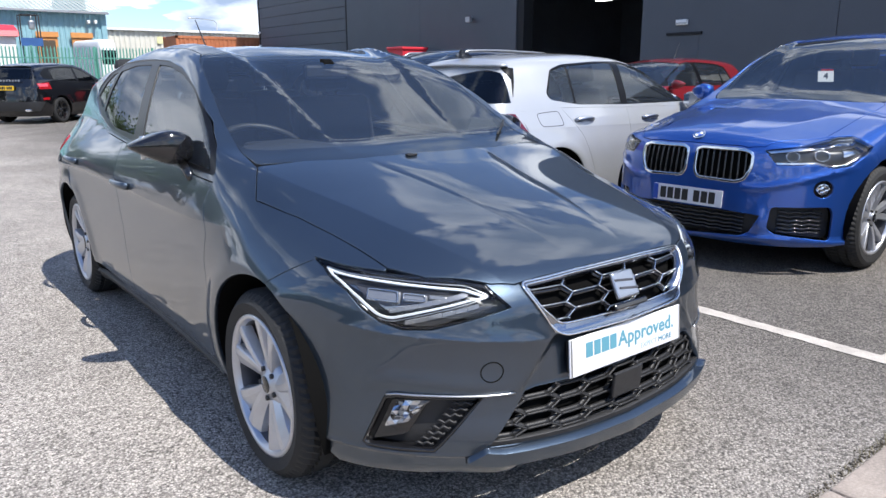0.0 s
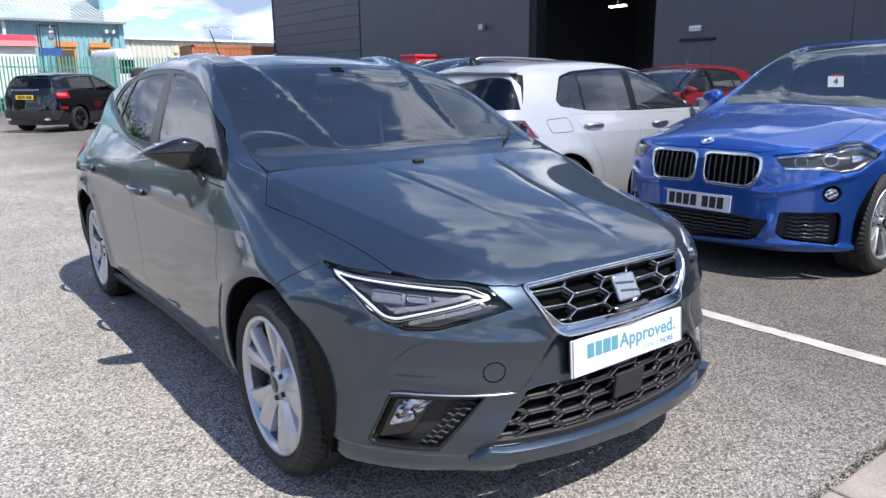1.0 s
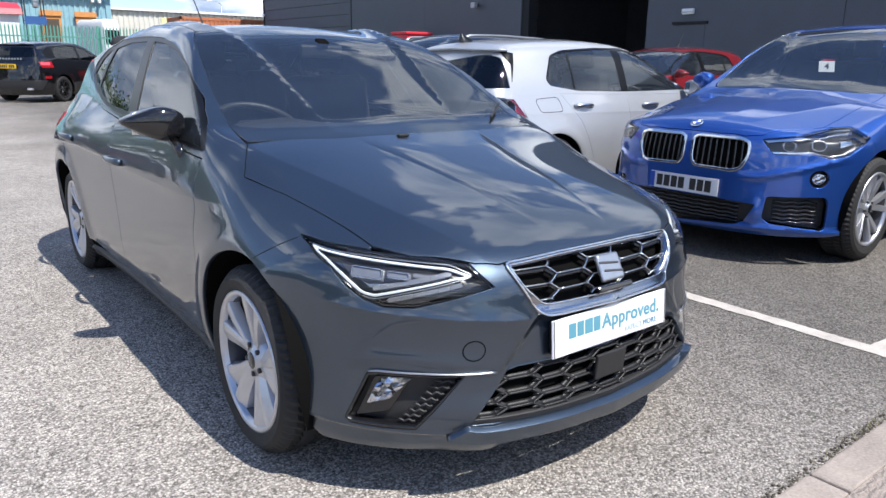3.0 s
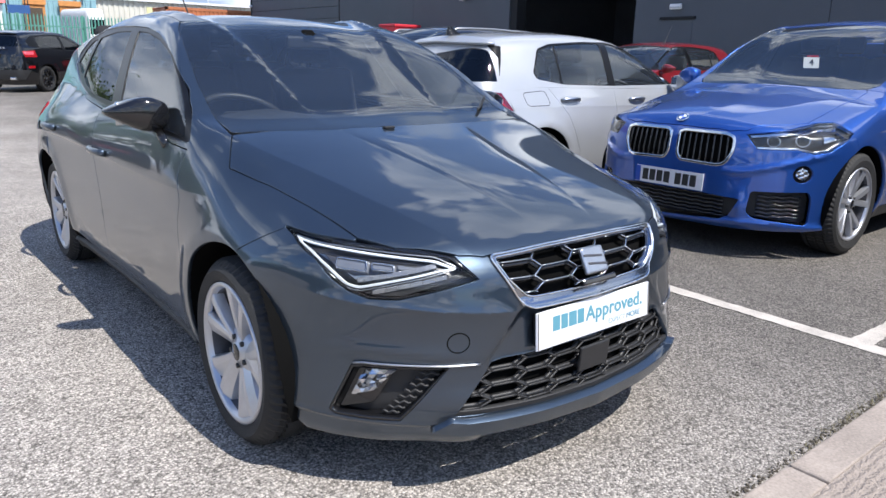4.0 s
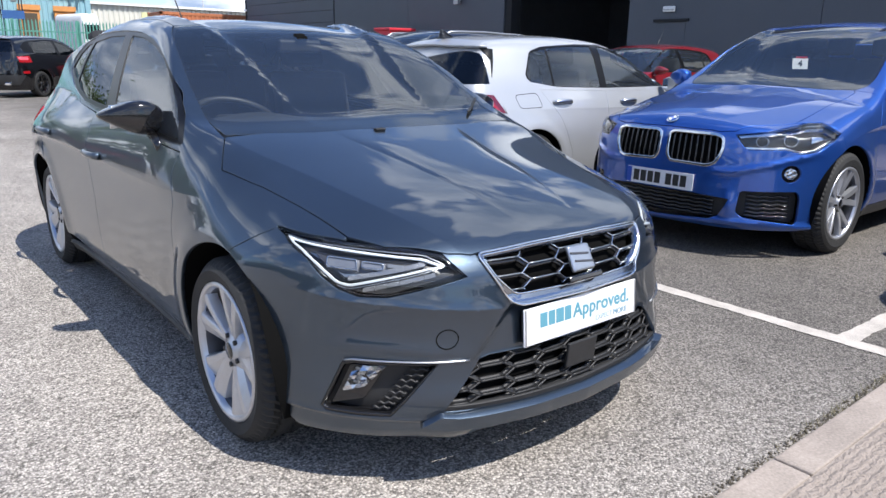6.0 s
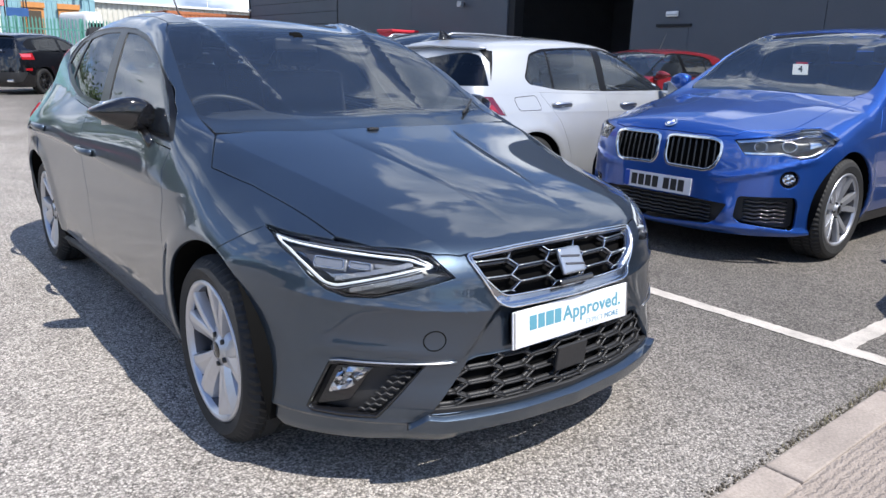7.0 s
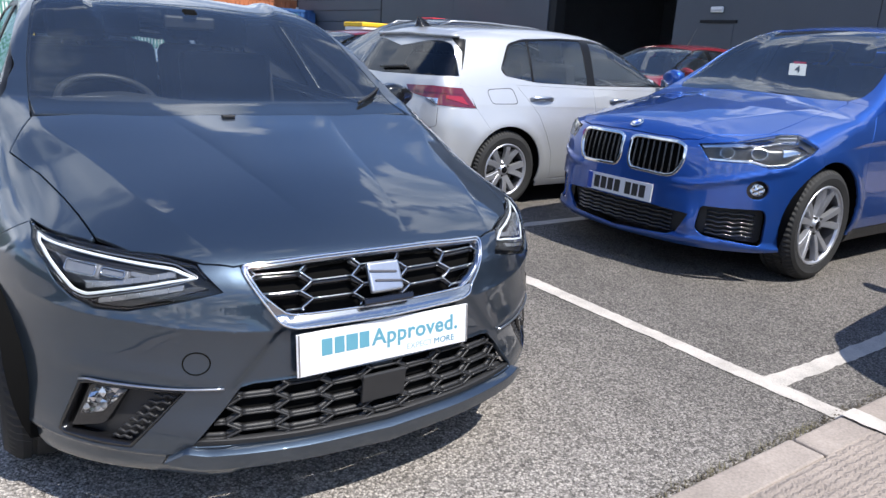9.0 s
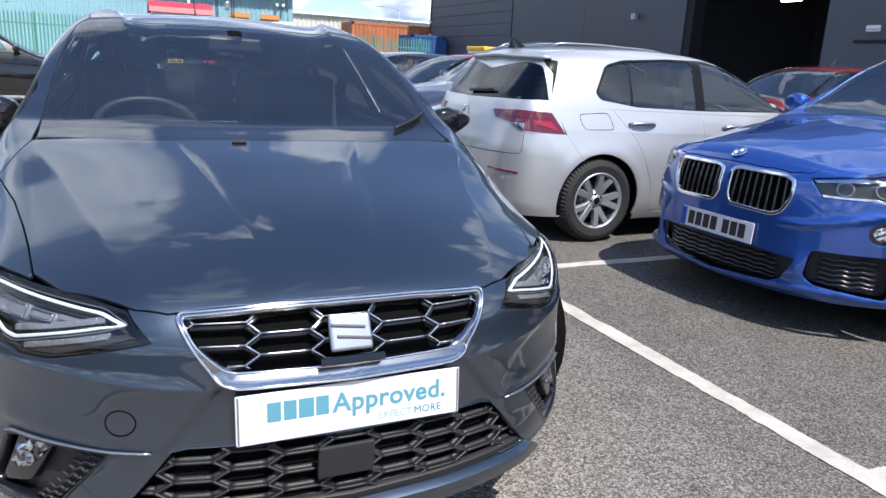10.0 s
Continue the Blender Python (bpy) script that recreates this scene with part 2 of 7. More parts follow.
def keyed(*keys):
    """A smooth monotone curve through (at, value) keys."""
    xs, ys = np.array([k[0] for k in keys], float), np.array([k[1] for k in keys], float)
    h = np.diff(xs)
    d = np.diff(ys) / h
    m = np.zeros(len(xs))
    m[0], m[-1] = d[0], d[-1]
    for i in range(1, len(xs) - 1):
        if d[i - 1] * d[i] > 0:
            w1, w2 = 2 * h[i] + h[i - 1], h[i] + 2 * h[i - 1]
            m[i] = (w1 + w2) / (w1 / d[i - 1] + w2 / d[i])

    grid = np.linspace(xs[0], xs[-1], 3000)
    i = np.clip(np.searchsorted(xs, grid) - 1, 0, len(h) - 1)
    t = (grid - xs[i]) / h[i]
    vals = (1 + 2 * t) * (1 - t) ** 2 * ys[i] + t * (1 - t) ** 2 * h[i] * m[i] + t * t * (3 - 2 * t) * ys[i + 1] + t * t * (t - 1) * h[i] * m[i + 1]
    span = 2.0
    gx = np.concatenate([[xs[0] - span], grid, [xs[-1] + span]])
    gv = np.concatenate([[ys[0] - span * m[0]], vals, [ys[-1] + span * m[-1]]])

    def curve(x):
        return np.interp(x, gx, gv)
    return curve


def smax(a, b, k):
    h = np.maximum(k - np.abs(a - b), 0) / k
    return np.maximum(a, b) + h * h * k / 4


def smin(a, b, k):
    return -smax(-a, -b, k)


class Shape:
    """The outer skin of a car: front, rear, top and side surfaces blended into one solid.
    Car axes: x to its left, y towards its tail from the front axle, z up."""
    def __init__(self, base, wheel_z, arch, flare, yc, zc, top, sweep, crown, creases, plan, flank, waist, waist_deep, waist_fade, belt, cabin, tumble, tumble2, round_top, nose, nose_plan, tail, tail_plan, hip=None, dome=None, haunch=None):
        self.base = base
        self.wheel_z = wheel_z
        self.arch = arch
        self.flare = flare
        self.yc = yc
        self.zc = zc
        self.top = top
        self.sweep = sweep
        self.crown = crown
        self.creases = creases
        self.plan = plan
        self.flank = flank
        self.waist = waist
        self.waist_deep = waist_deep
        self.waist_fade = waist_fade
        self.belt = belt
        self.cabin = cabin
        self.tumble = tumble
        self.tumble2 = tumble2
        self.round_top = round_top
        self.nose = nose
        self.nose_plan = nose_plan
        self.tail = tail
        self.tail_plan = tail_plan
        self.hip = hip
        self.dome = dome
        self.haunch = haunch

    def width(self, y, z):
        w = self.plan(y) - self.flank(z)
        for wy in (0.0, self.base):
            d = np.hypot(y - wy, z - self.wheel_z)
            w = w + self.flare * np.exp(-((d - self.arch - 0.03) / 0.05) ** 2) * (z < self.wheel_z + self.arch + 0.12)
        if self.waist is not None:
            s = self.waist(y) - z
            sp = np.maximum(s, 0)
            w = w - self.waist_deep * (1 - np.exp(-sp / 0.022)) * np.exp(-sp / 0.16) * self.waist_fade(y)
        if self.hip is not None:
            amount, y0, y1, z0, z1 = self.hip
            ty, tz = np.clip((y - y0) / (y1 - y0), 0, 1), np.clip((z - z0) / (z1 - z0), 0, 1)
            w = w - amount * ty * ty * (3 - 2 * ty) * tz * tz * (3 - 2 * tz)
        cab = self.cabin(y) - self.tumble * (z - self.belt(y)) - self.tumble2 * np.maximum(z - self.belt(y), 0) ** 2
        if self.haunch is not None:
            cab = cab + self.haunch(y) * np.maximum(self.belt(y) - z, 0)
        return smin(w, cab, 0.05)

    def roofline(self, x, y):
        ax = np.abs(x)
        t = self.top(y - self.sweep(y) * x * x) - self.crown(y) * x * x
        for edge, amount, fade in self.creases:
            d = ax - edge(y)
            t = t - amount * fade(y) * (np.sqrt(d * d + 1e-5) + d) / 2
        if self.dome is not None:
            edge, high, wide, fade = self.dome
            d = np.maximum(edge(y) - ax, 0)
            t = t + high * fade(y) * (1 - np.exp(-d / wide))
        return t

    def f(self, x, y, z):
        ax = np.abs(x)
        side = ax - self.width(y, z)
        up = z - self.roofline(x, y)
        v = smax(side, up, self.round_top(y))
        v = smax(v, self.nose(z) + self.nose_plan(ax) - y, 0.05)
        return smax(v, y - self.tail(z) + self.tail_plan(ax), 0.08)

    def ray(self, proj, u, v):
        """Start and way of the line that finds the skin at (u, v)."""
        u, v = np.asarray(u, float), np.asarray(v, float)
        o, i = np.zeros_like(u), np.ones_like(u)
        if proj == "side":
            return (o, u, v), (-i, o, o), 1.3
        if proj == "top":
            return (u, v, o), (o, o, i), 2.2
        if proj == "front":
            return (u, o + 0.2, v), (o, -i, o), 1.6
        if proj == "cyl":
            return (o, o + self.yc, v), (np.sin(u), -np.cos(u), o), 2.0
        if proj == "tailcyl":
            return (o, o + self.base - 0.1, v), (np.sin(u), np.cos(u), o), 2.0
        return (o, v, o + self.zc), (np.sin(u), o, np.cos(u)), 1.6  # "tube"

    def skin(self, proj, u, v, lift=0.0):
        """Points of the skin, raised by lift along its normal."""
        (ax, ay, az), (dx, dy, dz), far = self.ray(proj, u, v)
        lo, hi = np.zeros_like(ax), np.full_like(ax, far)
        for _ in range(23):
            mid = (lo + hi) / 2
            inside = self.f(ax + mid * dx, ay + mid * dy, az + mid * dz) < 0
            lo, hi = np.where(inside, mid, lo), np.where(inside, hi, mid)
        p = np.stack([ax + lo * dx, ay + lo * dy, az + lo * dz], -1)
        n = self.normal(p)
        return p + n * lift, n

    def normal(self, p):
        e = 1e-3
        g = np.stack([self.f(p[..., 0] + e * a, p[..., 1] + e * b, p[..., 2] + e * c) - self.f(p[..., 0] - e * a, p[..., 1] - e * b, p[..., 2] - e * c) for a, b, c in ((1, 0, 0), (0, 1, 0), (0, 0, 1))], -1)
        return g / (np.linalg.norm(g, axis=-1, keepdims=True) + 1e-12)

    def uv(self, proj, p):
        x, y, z = p[..., 0], p[..., 1], p[..., 2]
        if proj == "side":
            return np.stack([y, z], -1)
        if proj == "top":
            return np.stack([x, y], -1)
        if proj == "front":
            return np.stack([x, z], -1)
        if proj == "cyl":
            return np.stack([np.arctan2(x, self.yc - y), z], -1)
        if proj == "tailcyl":
            return np.stack([np.arctan2(x, y - self.base + 0.1), z], -1)
        return np.stack([np.arctan2(x, z - self.zc), y], -1)

    def crease_rows(self, proj="side"):
        """Points close along the crease of the flank, so that it stays crisp."""
        if self.waist is None:
            return []
        y = np.arange(-0.24, self.base + 0.5, 0.012)
        q = np.concatenate([np.stack([y, self.waist(y) + d], -1) for d in (-0.020, -0.009, -0.0015, 0.0015, 0.010)])
        if proj == "side":
            return [tuple(k) for k in q]
        p, _ = self.skin("side", q[:, 0], q[:, 1])
        return [tuple(k) for k in self.uv(proj, p)]

    def line(self, proj, pts, to, n=24):
        """A run of points given in one projection, as seen in another."""
        pts = np.array(resample(pts, n=n, closed=False))
        p, _ = self.skin(proj, pts[:, 0], pts[:, 1])
        return [tuple(q) for q in self.uv(to, p)]


def resample(pts, step=None, n=None, closed=True):
    pts = [np.array(p, float) for p in pts]
    run = pts + [pts[0]] if closed else pts
    if n:
        total = sum(np.linalg.norm(b - a) for a, b in zip(run, run[1:]))
        step = total / (n - 1)
    out = []
    for a, b in zip(run, run[1:]):
        k = max(1, int(round(np.linalg.norm(b - a) / step)))
        out += [a + (b - a) * j / k for j in range(k)]
    if not closed:
        out.append(run[-1])
    return out


def arc(cx, cy, r, a0, a1, n=16, ry=None):
    ry = ry or r
    return [(cx + r * math.cos(radians(a0 + (a1 - a0) * i / n)), cy + ry * math.sin(radians(a0 + (a1 - a0) * i / n))) for i in range(n + 1)]


def rounded(pts, r, n=4):
    """An outline with rounded corners."""
    out, k = [], len(pts)
    for i in range(k):
        a, p, b = (np.array(pts[j % k], float) for j in (i - 1, i, i + 1))
        da, db = a - p, b - p
        la, lb = np.linalg.norm(da), np.linalg.norm(db)
        c = min(r, la * 0.45, lb * 0.45)
        s, e = p + da / la * c, p + db / lb * c
        for j in range(n + 1):
            t = j / n
            out.append(tuple((1 - t) ** 2 * s + 2 * t * (1 - t) * p + t * t * e))
    return out


def inside(poly, pts):
    poly, pts = np.asarray(poly), np.asarray(pts)
    res = np.zeros(len(pts), bool)
    j = len(poly) - 1
    for i in range(len(poly)):
        xi, yi, xj, yj = *poly[i], *poly[j]
        hit = ((yi > pts[:, 1]) != (yj > pts[:, 1])) & (pts[:, 0] < (xj - xi) * (pts[:, 1] - yi) / (yj - yi + 1e-15) + xi)
        res ^= hit
        j = i
    return res


def inset(poly, d):
    """The outline drawn in by d."""
    p = np.array(poly)
    area = 0.5 * np.sum(p[:, 0] * np.roll(p[:, 1], -1) - np.roll(p[:, 0], -1) * p[:, 1])
    s = 1 if area > 0 else -1
    e = np.roll(p, -1, 0) - p
    e /= np.linalg.norm(e, axis=1, keepdims=True) + 1e-12
    nrm = np.stack([-e[:, 1], e[:, 0]], 1) * s
    m = nrm + np.roll(nrm, 1, 0)
    m /= np.maximum(np.linalg.norm(m, axis=1, keepdims=True), 0.5)
    return p + m * d


def flat_mesh(outlines, step, rows=()):
    """Triangles of an outline with holes, filled with an even net of points."""
    pts, edges, rims = [], [], []
    for o in outlines:
        k = len(pts)
        pts += [tuple(p) for p in o]
        edges += [(k + i, k + (i + 1) % len(o)) for i in range(len(o))]
        rims.append(list(range(k, k + len(o))))
    o = np.array(outlines[0])
    lo, hi = o.min(0), o.max(0)
    gx, gy = np.arange(lo[0] + step / 2, hi[0], step), np.arange(lo[1] + step / 2, hi[1], step * 0.866)
    if len(gx) and len(gy):
        g = np.array([(x + (step / 2 if j % 2 else 0), y) for j, y in enumerate(gy) for x in gx])
        ok = inside(o, g)
        for h in outlines[1:]:
            ok &= ~inside(h, g)
        g = g[ok]
        rim = np.array(pts)
        if len(g):
            near = np.concatenate([((rim[None] - q[:, None]) ** 2).sum(2).min(1) for q in np.array_split(g, max(1, len(g) // 200))])
            g = g[near > (0.55 * step) ** 2]
            pts += [tuple(q) for q in g]
    if len(rows):
        q = np.array(rows, float)
        ok = inside(o, q)
        for h in outlines[1:]:
            ok &= ~inside(h, q)
        pts += [tuple(w) for w in q[ok]]
    v, _, faces, *_ = geometry.delaunay_2d_cdt([Vector(p) for p in pts], edges, [], 0, 1e-7)
    v = np.array([tuple(q) for q in v])
    faces = [tuple(f) for f in faces]
    c = np.array([v[list(f)].mean(0) for f in faces])
    ok = inside(o, c)
    for h in outlines[1:]:
        ok &= ~inside(h, c)
    return v, [f for f, k in zip(faces, ok) if k]


def panel(name, shape, proj, outline, mat, parent, label="", step=0.025, lift=0.0, deep=0.012, gap=0.002, lip=0.0015, holes=(), both=False, wave=None, rows=()):
    """A sheet of the car's skin cut to an outline, with rolled edges; both: one on each side."""
    rings = []
    for k, o in enumerate([outline, *holes]):
        o = resample(o, step * 0.8)
        rings.append(inset(o, gap if k == 0 else -gap))
    v, faces = flat_mesh(rings, step, rows)
    p, n = shape.skin(proj, v[:, 0], v[:, 1], lift)
    if wave is not None:
        p = p + n * wave(p)[:, None]
    tri = p[[f[0] for f in faces]], p[[f[1] for f in faces]], p[[f[2] for f in faces]]
    if np.sum(np.cross(tri[1] - tri[0], tri[2] - tri[0]) * n[[f[0] for f in faces]]) < 0:
        faces = [f[::-1] for f in faces]
    if wave is not None:
        ways = []
        for du, dv in ((0.0015, 0), (0, 0.0015)):
            ends = []
            for sg in (-1, 1):
                q, m = shape.skin(proj, v[:, 0] + sg * du, v[:, 1] + sg * dv, lift)
                ends.append(q + m * wave(q)[:, None])
            ways.append(ends[1] - ends[0])
        g = np.cross(ways[0], ways[1])
        g /= np.linalg.norm(g, axis=1, keepdims=True) + 1e-12
        n = g * np.where(np.sum(g * n, axis=1, keepdims=True) < 0, -1, 1)
    count = {}
    for f in faces:
        for a, b in zip(f, f[1:] + f[:1]):
            count[(a, b)] = 1
    rim = [(a, b) for a, b in count if (b, a) not in count]
    verts, extra, sharp, out, norms = [tuple(q) for q in p], {}, None, {}, list(n)
    for a, b in rim:
        s = np.cross(p[b] - p[a], n[a])
        s /= np.linalg.norm(s) + 1e-12
        for q in (a, b):
            out[q] = out.get(q, 0) + s
    for q, s in out.items():
        s = s / (np.linalg.norm(s) + 1e-12)
        one = p[q] + s * lip - n[q] * lip * 1.3
        extra[q] = (len(verts), len(verts) + 1)
        verts += [tuple(one), tuple(one - n[q] * deep)]
        norms += [(n[q] + 2 * s) / np.linalg.norm(n[q] + 2 * s), s]
    faces = list(faces)
    for a, b in rim:
        faces.append((b, a, extra[a][0], extra[b][0]))
        faces.append((extra[b][0], extra[a][0], extra[a][1], extra[b][1]))
    norms = np.array(norms)
    obs = [from_arrays(name, verts, faces, mat, parent, label, normals=norms)]
    if both:
        obs.append(from_arrays(name, [(-x, y, z) for x, y, z in verts], [f[::-1] for f in faces], mat, parent, label, normals=norms * (-1, 1, 1)))
    return obs[0]


def mirrored(pts):
    """A half outline (x >= 0, from the middle out and back) with its reflection."""
    return list(pts) + [(-u, v) for u, v in reversed(pts) if abs(u) > 1e-6]


def pip_bar(name, w, h, at, mat, parent, rot=None, label="", deep=0.002):
    return block(name, (w, deep, h), at, mat, parent, label, 0.0005, rot)

# ---- cars ----
def wheel(parent, at, side, tyre_r, rim_r, wide, alloy, pairs=5, spread=(0.10, 0.20), w=(0.026, 0.030), steer=0.0, dish=0.03, hub=0.062, spin=90.0, cap=BLACK_GLOSS, seg=128, twist=0.0):
    """One road wheel with tyre, rim, spokes, brake disc and hub cap; outer face towards side (-1 or 1)."""
    prof = [(rim_r - 0.004, -wide / 2 + 0.012), (rim_r + 0.012, -wide / 2 + 0.002), ((tyre_r + rim_r) / 2, -wide / 2 - 0.006), (tyre_r - 0.028, -wide / 2 + 0.004),
            (tyre_r - 0.008, -wide / 2 + 0.022)]
    bm = bmesh.new()
    prof += [(tyre_r - 0.001, -wide / 2 + 0.036)]
    for g in (-0.25, 0.0, 0.25):
        a = g * wide
        prof += [(tyre_r, a - 0.007), (tyre_r - 0.008, a - 0.005), (tyre_r - 0.008, a + 0.005), (tyre_r, a + 0.007)]
    prof += [(tyre_r - 0.001, wide / 2 - 0.036), (tyre_r - 0.008, wide / 2 - 0.022), (tyre_r - 0.03, wide / 2 - 0.004), (rim_r, wide / 2 - 0.01)]
    lathe(bm, prof, seg)
    # cuts between tread blocks
    for i, v in enumerate(bm.verts):
        ring, j = divmod(i, seg)
        rr = math.hypot(v.co.y, v.co.z)
        if rr > tyre_r - 0.0095 and (j + ring // 3) % 2 == 0:
            v.co.y *= (rr - 0.008) / rr
            v.co.z *= (rr - 0.008) / rr
    ty = bm
    bm = bmesh.new()
    f = -wide / 2
    lathe(bm, [(rim_r + 0.004, f + 0.010), (rim_r + 0.003, f + 0.002), (rim_r - 0.006, f), (rim_r - 0.014, f + 0.008), (rim_r - 0.018, f + 0.022)], seg)
    rim = part("wheel", bm, alloy, parent)
    # darker alloy here: shade between the spokes is put into the colour
    bm = lathe(bmesh.new(), [(rim_r - 0.0175, f + 0.021), (rim_r - 0.024, f + 0.05), (rim_r - 0.03, wide * 0.2), (rim_r - 0.008, wide / 2 - 0.012)], 64)
    part("barrel", bm, ALLOY_DARK, rim)
    rim.location = at
    rim.rotation_euler = (0, 0, radians(steer) + (math.pi if side > 0 else 0))
    part("tyre", ty, RUBBER, rim, smooth=False)
    bm = bmesh.new()
    lathe(bm, [(0.0, f + 0.075), (rim_r * 0.66, f + 0.075), (rim_r * 0.66, f + 0.10), (0.05, f + 0.10)], 40)
    part("brake_disc", bm, DISC_STEEL, rim)
    # near-black disc painted for the unlit depth inside the wheel
    bm = bmesh.new()
    lathe(bm, [(0.0, f + 0.11), (rim_r - 0.022, f + 0.11)], 32)
    part("inner_shade", bm, DARK_VOID, rim)
    r1 = rim_r - 0.008

    def pt(r, ang, off, dx):
        ca, sa = math.cos(ang), math.sin(ang)
        return (f + dx, r * ca - off * sa, r * sa + off * ca)
    for k in range(pairs):
        for s in (-1, 1):
            bm = bmesh.new()
            a = radians(spin) + 2 * math.pi * k / pairs
            stations = []
            for i in range(6):
                t = i / 5
                r = hub * 0.7 + (r1 - hub * 0.7) * t
                ang = a + s * (spread[0] * 0.5 * (1 - t) + spread[1] * t * 1.35)
                hw = (w[0] * (1 - t) + w[1] * t) / 2
                front = 0.008 + dish * (1 - t) ** 1.5
                ring = [pt(r, ang, -hw * 1.25, front + 0.034), pt(r, ang, -hw, front + 0.003 + twist), pt(r, ang, hw * 0.15, front + 0.001), pt(r, ang, hw * 0.85, front), pt(r, ang, hw, front + 0.003), pt(r, ang, hw * 1.2, front + 0.034)]
                stations.append([bm.verts.new(q) for q in ring])
            for ra, rb in zip(stations, stations[1:]):
                for j in range(5):
                    bm.faces.new((ra[j], rb[j], rb[j + 1], ra[j + 1]))
            bmesh.ops.recalc_face_normals(bm, faces=bm.faces)
            part("spoke", bm, alloy, rim, smooth=False)
    bm = bmesh.new()
    lathe(bm, [(0.0, f + 0.022), (0.030, f + 0.022), (0.032, f + 0.026), (hub, f + 0.032 + dish * 0.3), (hub * 1.15, f + 0.045 + dish * 0.4), (hub * 1.15, f + 0.08)], 40)
    part("hub", bm, alloy, rim)
    bm = bmesh.new()
    lathe(bm, [(0.0, f + 0.018), (0.024, f + 0.0185), (0.028, f + 0.0215)], 28)
    part("hub_cap", bm, cap, rim)
    for k in range(5):
        bm = bmesh.new()
        a = radians(spin + 36) + 2 * math.pi * k / 5
        c = pt(0.05, a, 0, 0.030)
        rod(bm, (c[0] - 0.006, c[1], c[2]), (c[0] + 0.03, c[1], c[2]), 0.009, 8)
        part("wheel_bolt", bm, BLACK_PLASTIC, rim)
    return rim


def car_shell(thing, S, P, paint, glass_side=GLASS_CLEAR, glass_rear=GLASS_CLEAR, step=0.03):
    """The panels that every car has: bonnet, wings, doors, quarters, roof, pillars, glass, bumpers."""
    wz, ra, base = S.wheel_z, S.arch, S.base
    sill, zlow = P["sill"], P["low"]
    hood = P["hood"]          # (x, y) from the rear middle, out, forward, and in along the nose
    mir = mirrored(hood)
    ridges = []
    for edge in [c[0] for c in S.creases] + ([S.dome[0]] if S.dome else []):
        yy = np.arange(-0.7, 0.45, 0.012)
        ridges += [(sg * (float(edge(y)) + d), y) for y in yy for d in (-0.012, -0.004, 0.0, 0.004, 0.012) for sg in (-1, 1)]
    panel("bonnet", S, "top", mir, paint, thing, step=step, rows=ridges, gap=0.003)
    # screens
    ws = mirrored(P["screen"])
    g = panel("windscreen", S, "top", mirrored(P.get("glass", P["screen_out"])), GLASS_SCREEN, thing, "clear windscreen", step=step * 1.2, lift=-0.002, deep=0.003, gap=0.0012)
    g.visible_shadow = False
    panel("screen_border", S, "top", mirrored(P["screen_out"]), TRIM_BLACK, thing, step=step * 1.2, lift=-0.010, holes=[ws], deep=0.004)
    roof = mirrored(P["roof"])
    panel("roof", S, "top", roof, paint, thing, step=step * 1.4)
    # side frame with its window opening
    dlo = P["dlo"]
    rail_in = [(-x, y) for x, y in P["rail"]]
    up = S.line("top", rail_in, "tube", 90)
    low = S.line("side", P["beltline"], "tube", 30)
    hole = S.line("side", dlo + [dlo[0]], "tube", 260)[:-1]
    panel("side_frame", S, "tube", up + low, paint, thing, step=step, holes=[hole], both=True, gap=0.0012)
    panes = P["panes"]
    panel("window_trim", S, "side", dlo, TRIM_BLACK, thing, step=step, lift=-0.006, holes=[o for o, _ in panes], both=True, gap=0.001)
    for o, rear in panes:
        panel("side_window", S, "side", o, glass_rear if rear else glass_side, thing, step=step * 1.4, lift=-0.010, deep=0.003, both=True)
    for ob in thing.children:
        if ob.name.startswith("side_window"):
            ob.visible_shadow = False
    # wing
    t = lambda proj, pts, n: S.line(proj, pts, "tube", n)
    low_a = -math.degrees(math.asin((wz - sill) / ra))
    fend = t("side", P["door_front"], 14) + t("top", [(-x, y) for x, y in P["hood_side"]], 18)
    fend += t("cyl", [(-u, v) for u, v in P["lamp_top"]], 8) + t("side", P["seam"], 5) + t("side", arc(0, wz, ra, P["arch_a"], low_a, 22), 24)
    panel("wing", S, "tube", fend, paint, thing, step=step, both=True, gap=0.0028, rows=S.crease_rows("tube"))
    panel("front_door", S, "side", P["front_door"], paint, thing, step=step, both=True, gap=0.003, rows=S.crease_rows())
    panel("rear_door", S, "side", P["rear_door"], paint, thing, step=step, both=True, gap=0.003, rows=S.crease_rows())
    panel("quarter", S, "side", P["quarter"], paint, thing, step=step, both=True, gap=0.0012, rows=S.crease_rows())
    panel("sill", S, "side", P["sill_strip"], P.get("sill_mat", paint), thing, step=step, both=True)
    # dark inner skin behind the gaps
    for o in P["core"]:
        panel("inner_skin", S, "side", o, DARK_VOID, thing, step=step * 2, lift=-0.022, both=True, deep=0.004)
    panel("engine_bay", S, "top", [(x * 0.985, y + 0.004) for x, y in mir], DARK_VOID, thing, step=step * 2, lift=-0.02, deep=0.004)
    bm = bmesh.new()
    box(bm, (1.58, base + 0.62, 0.03), (0, base / 2 + 0.05, sill + 0.03))
    part("floor_pan", bm, DARK_VOID, thing, smooth=False)
    # unseen slab added to stop sun leaking in behind the splitter
    block("undertray", (0.80, 0.40, 0.012), (0, -0.44, sill + 0.016), DARK_VOID, thing)
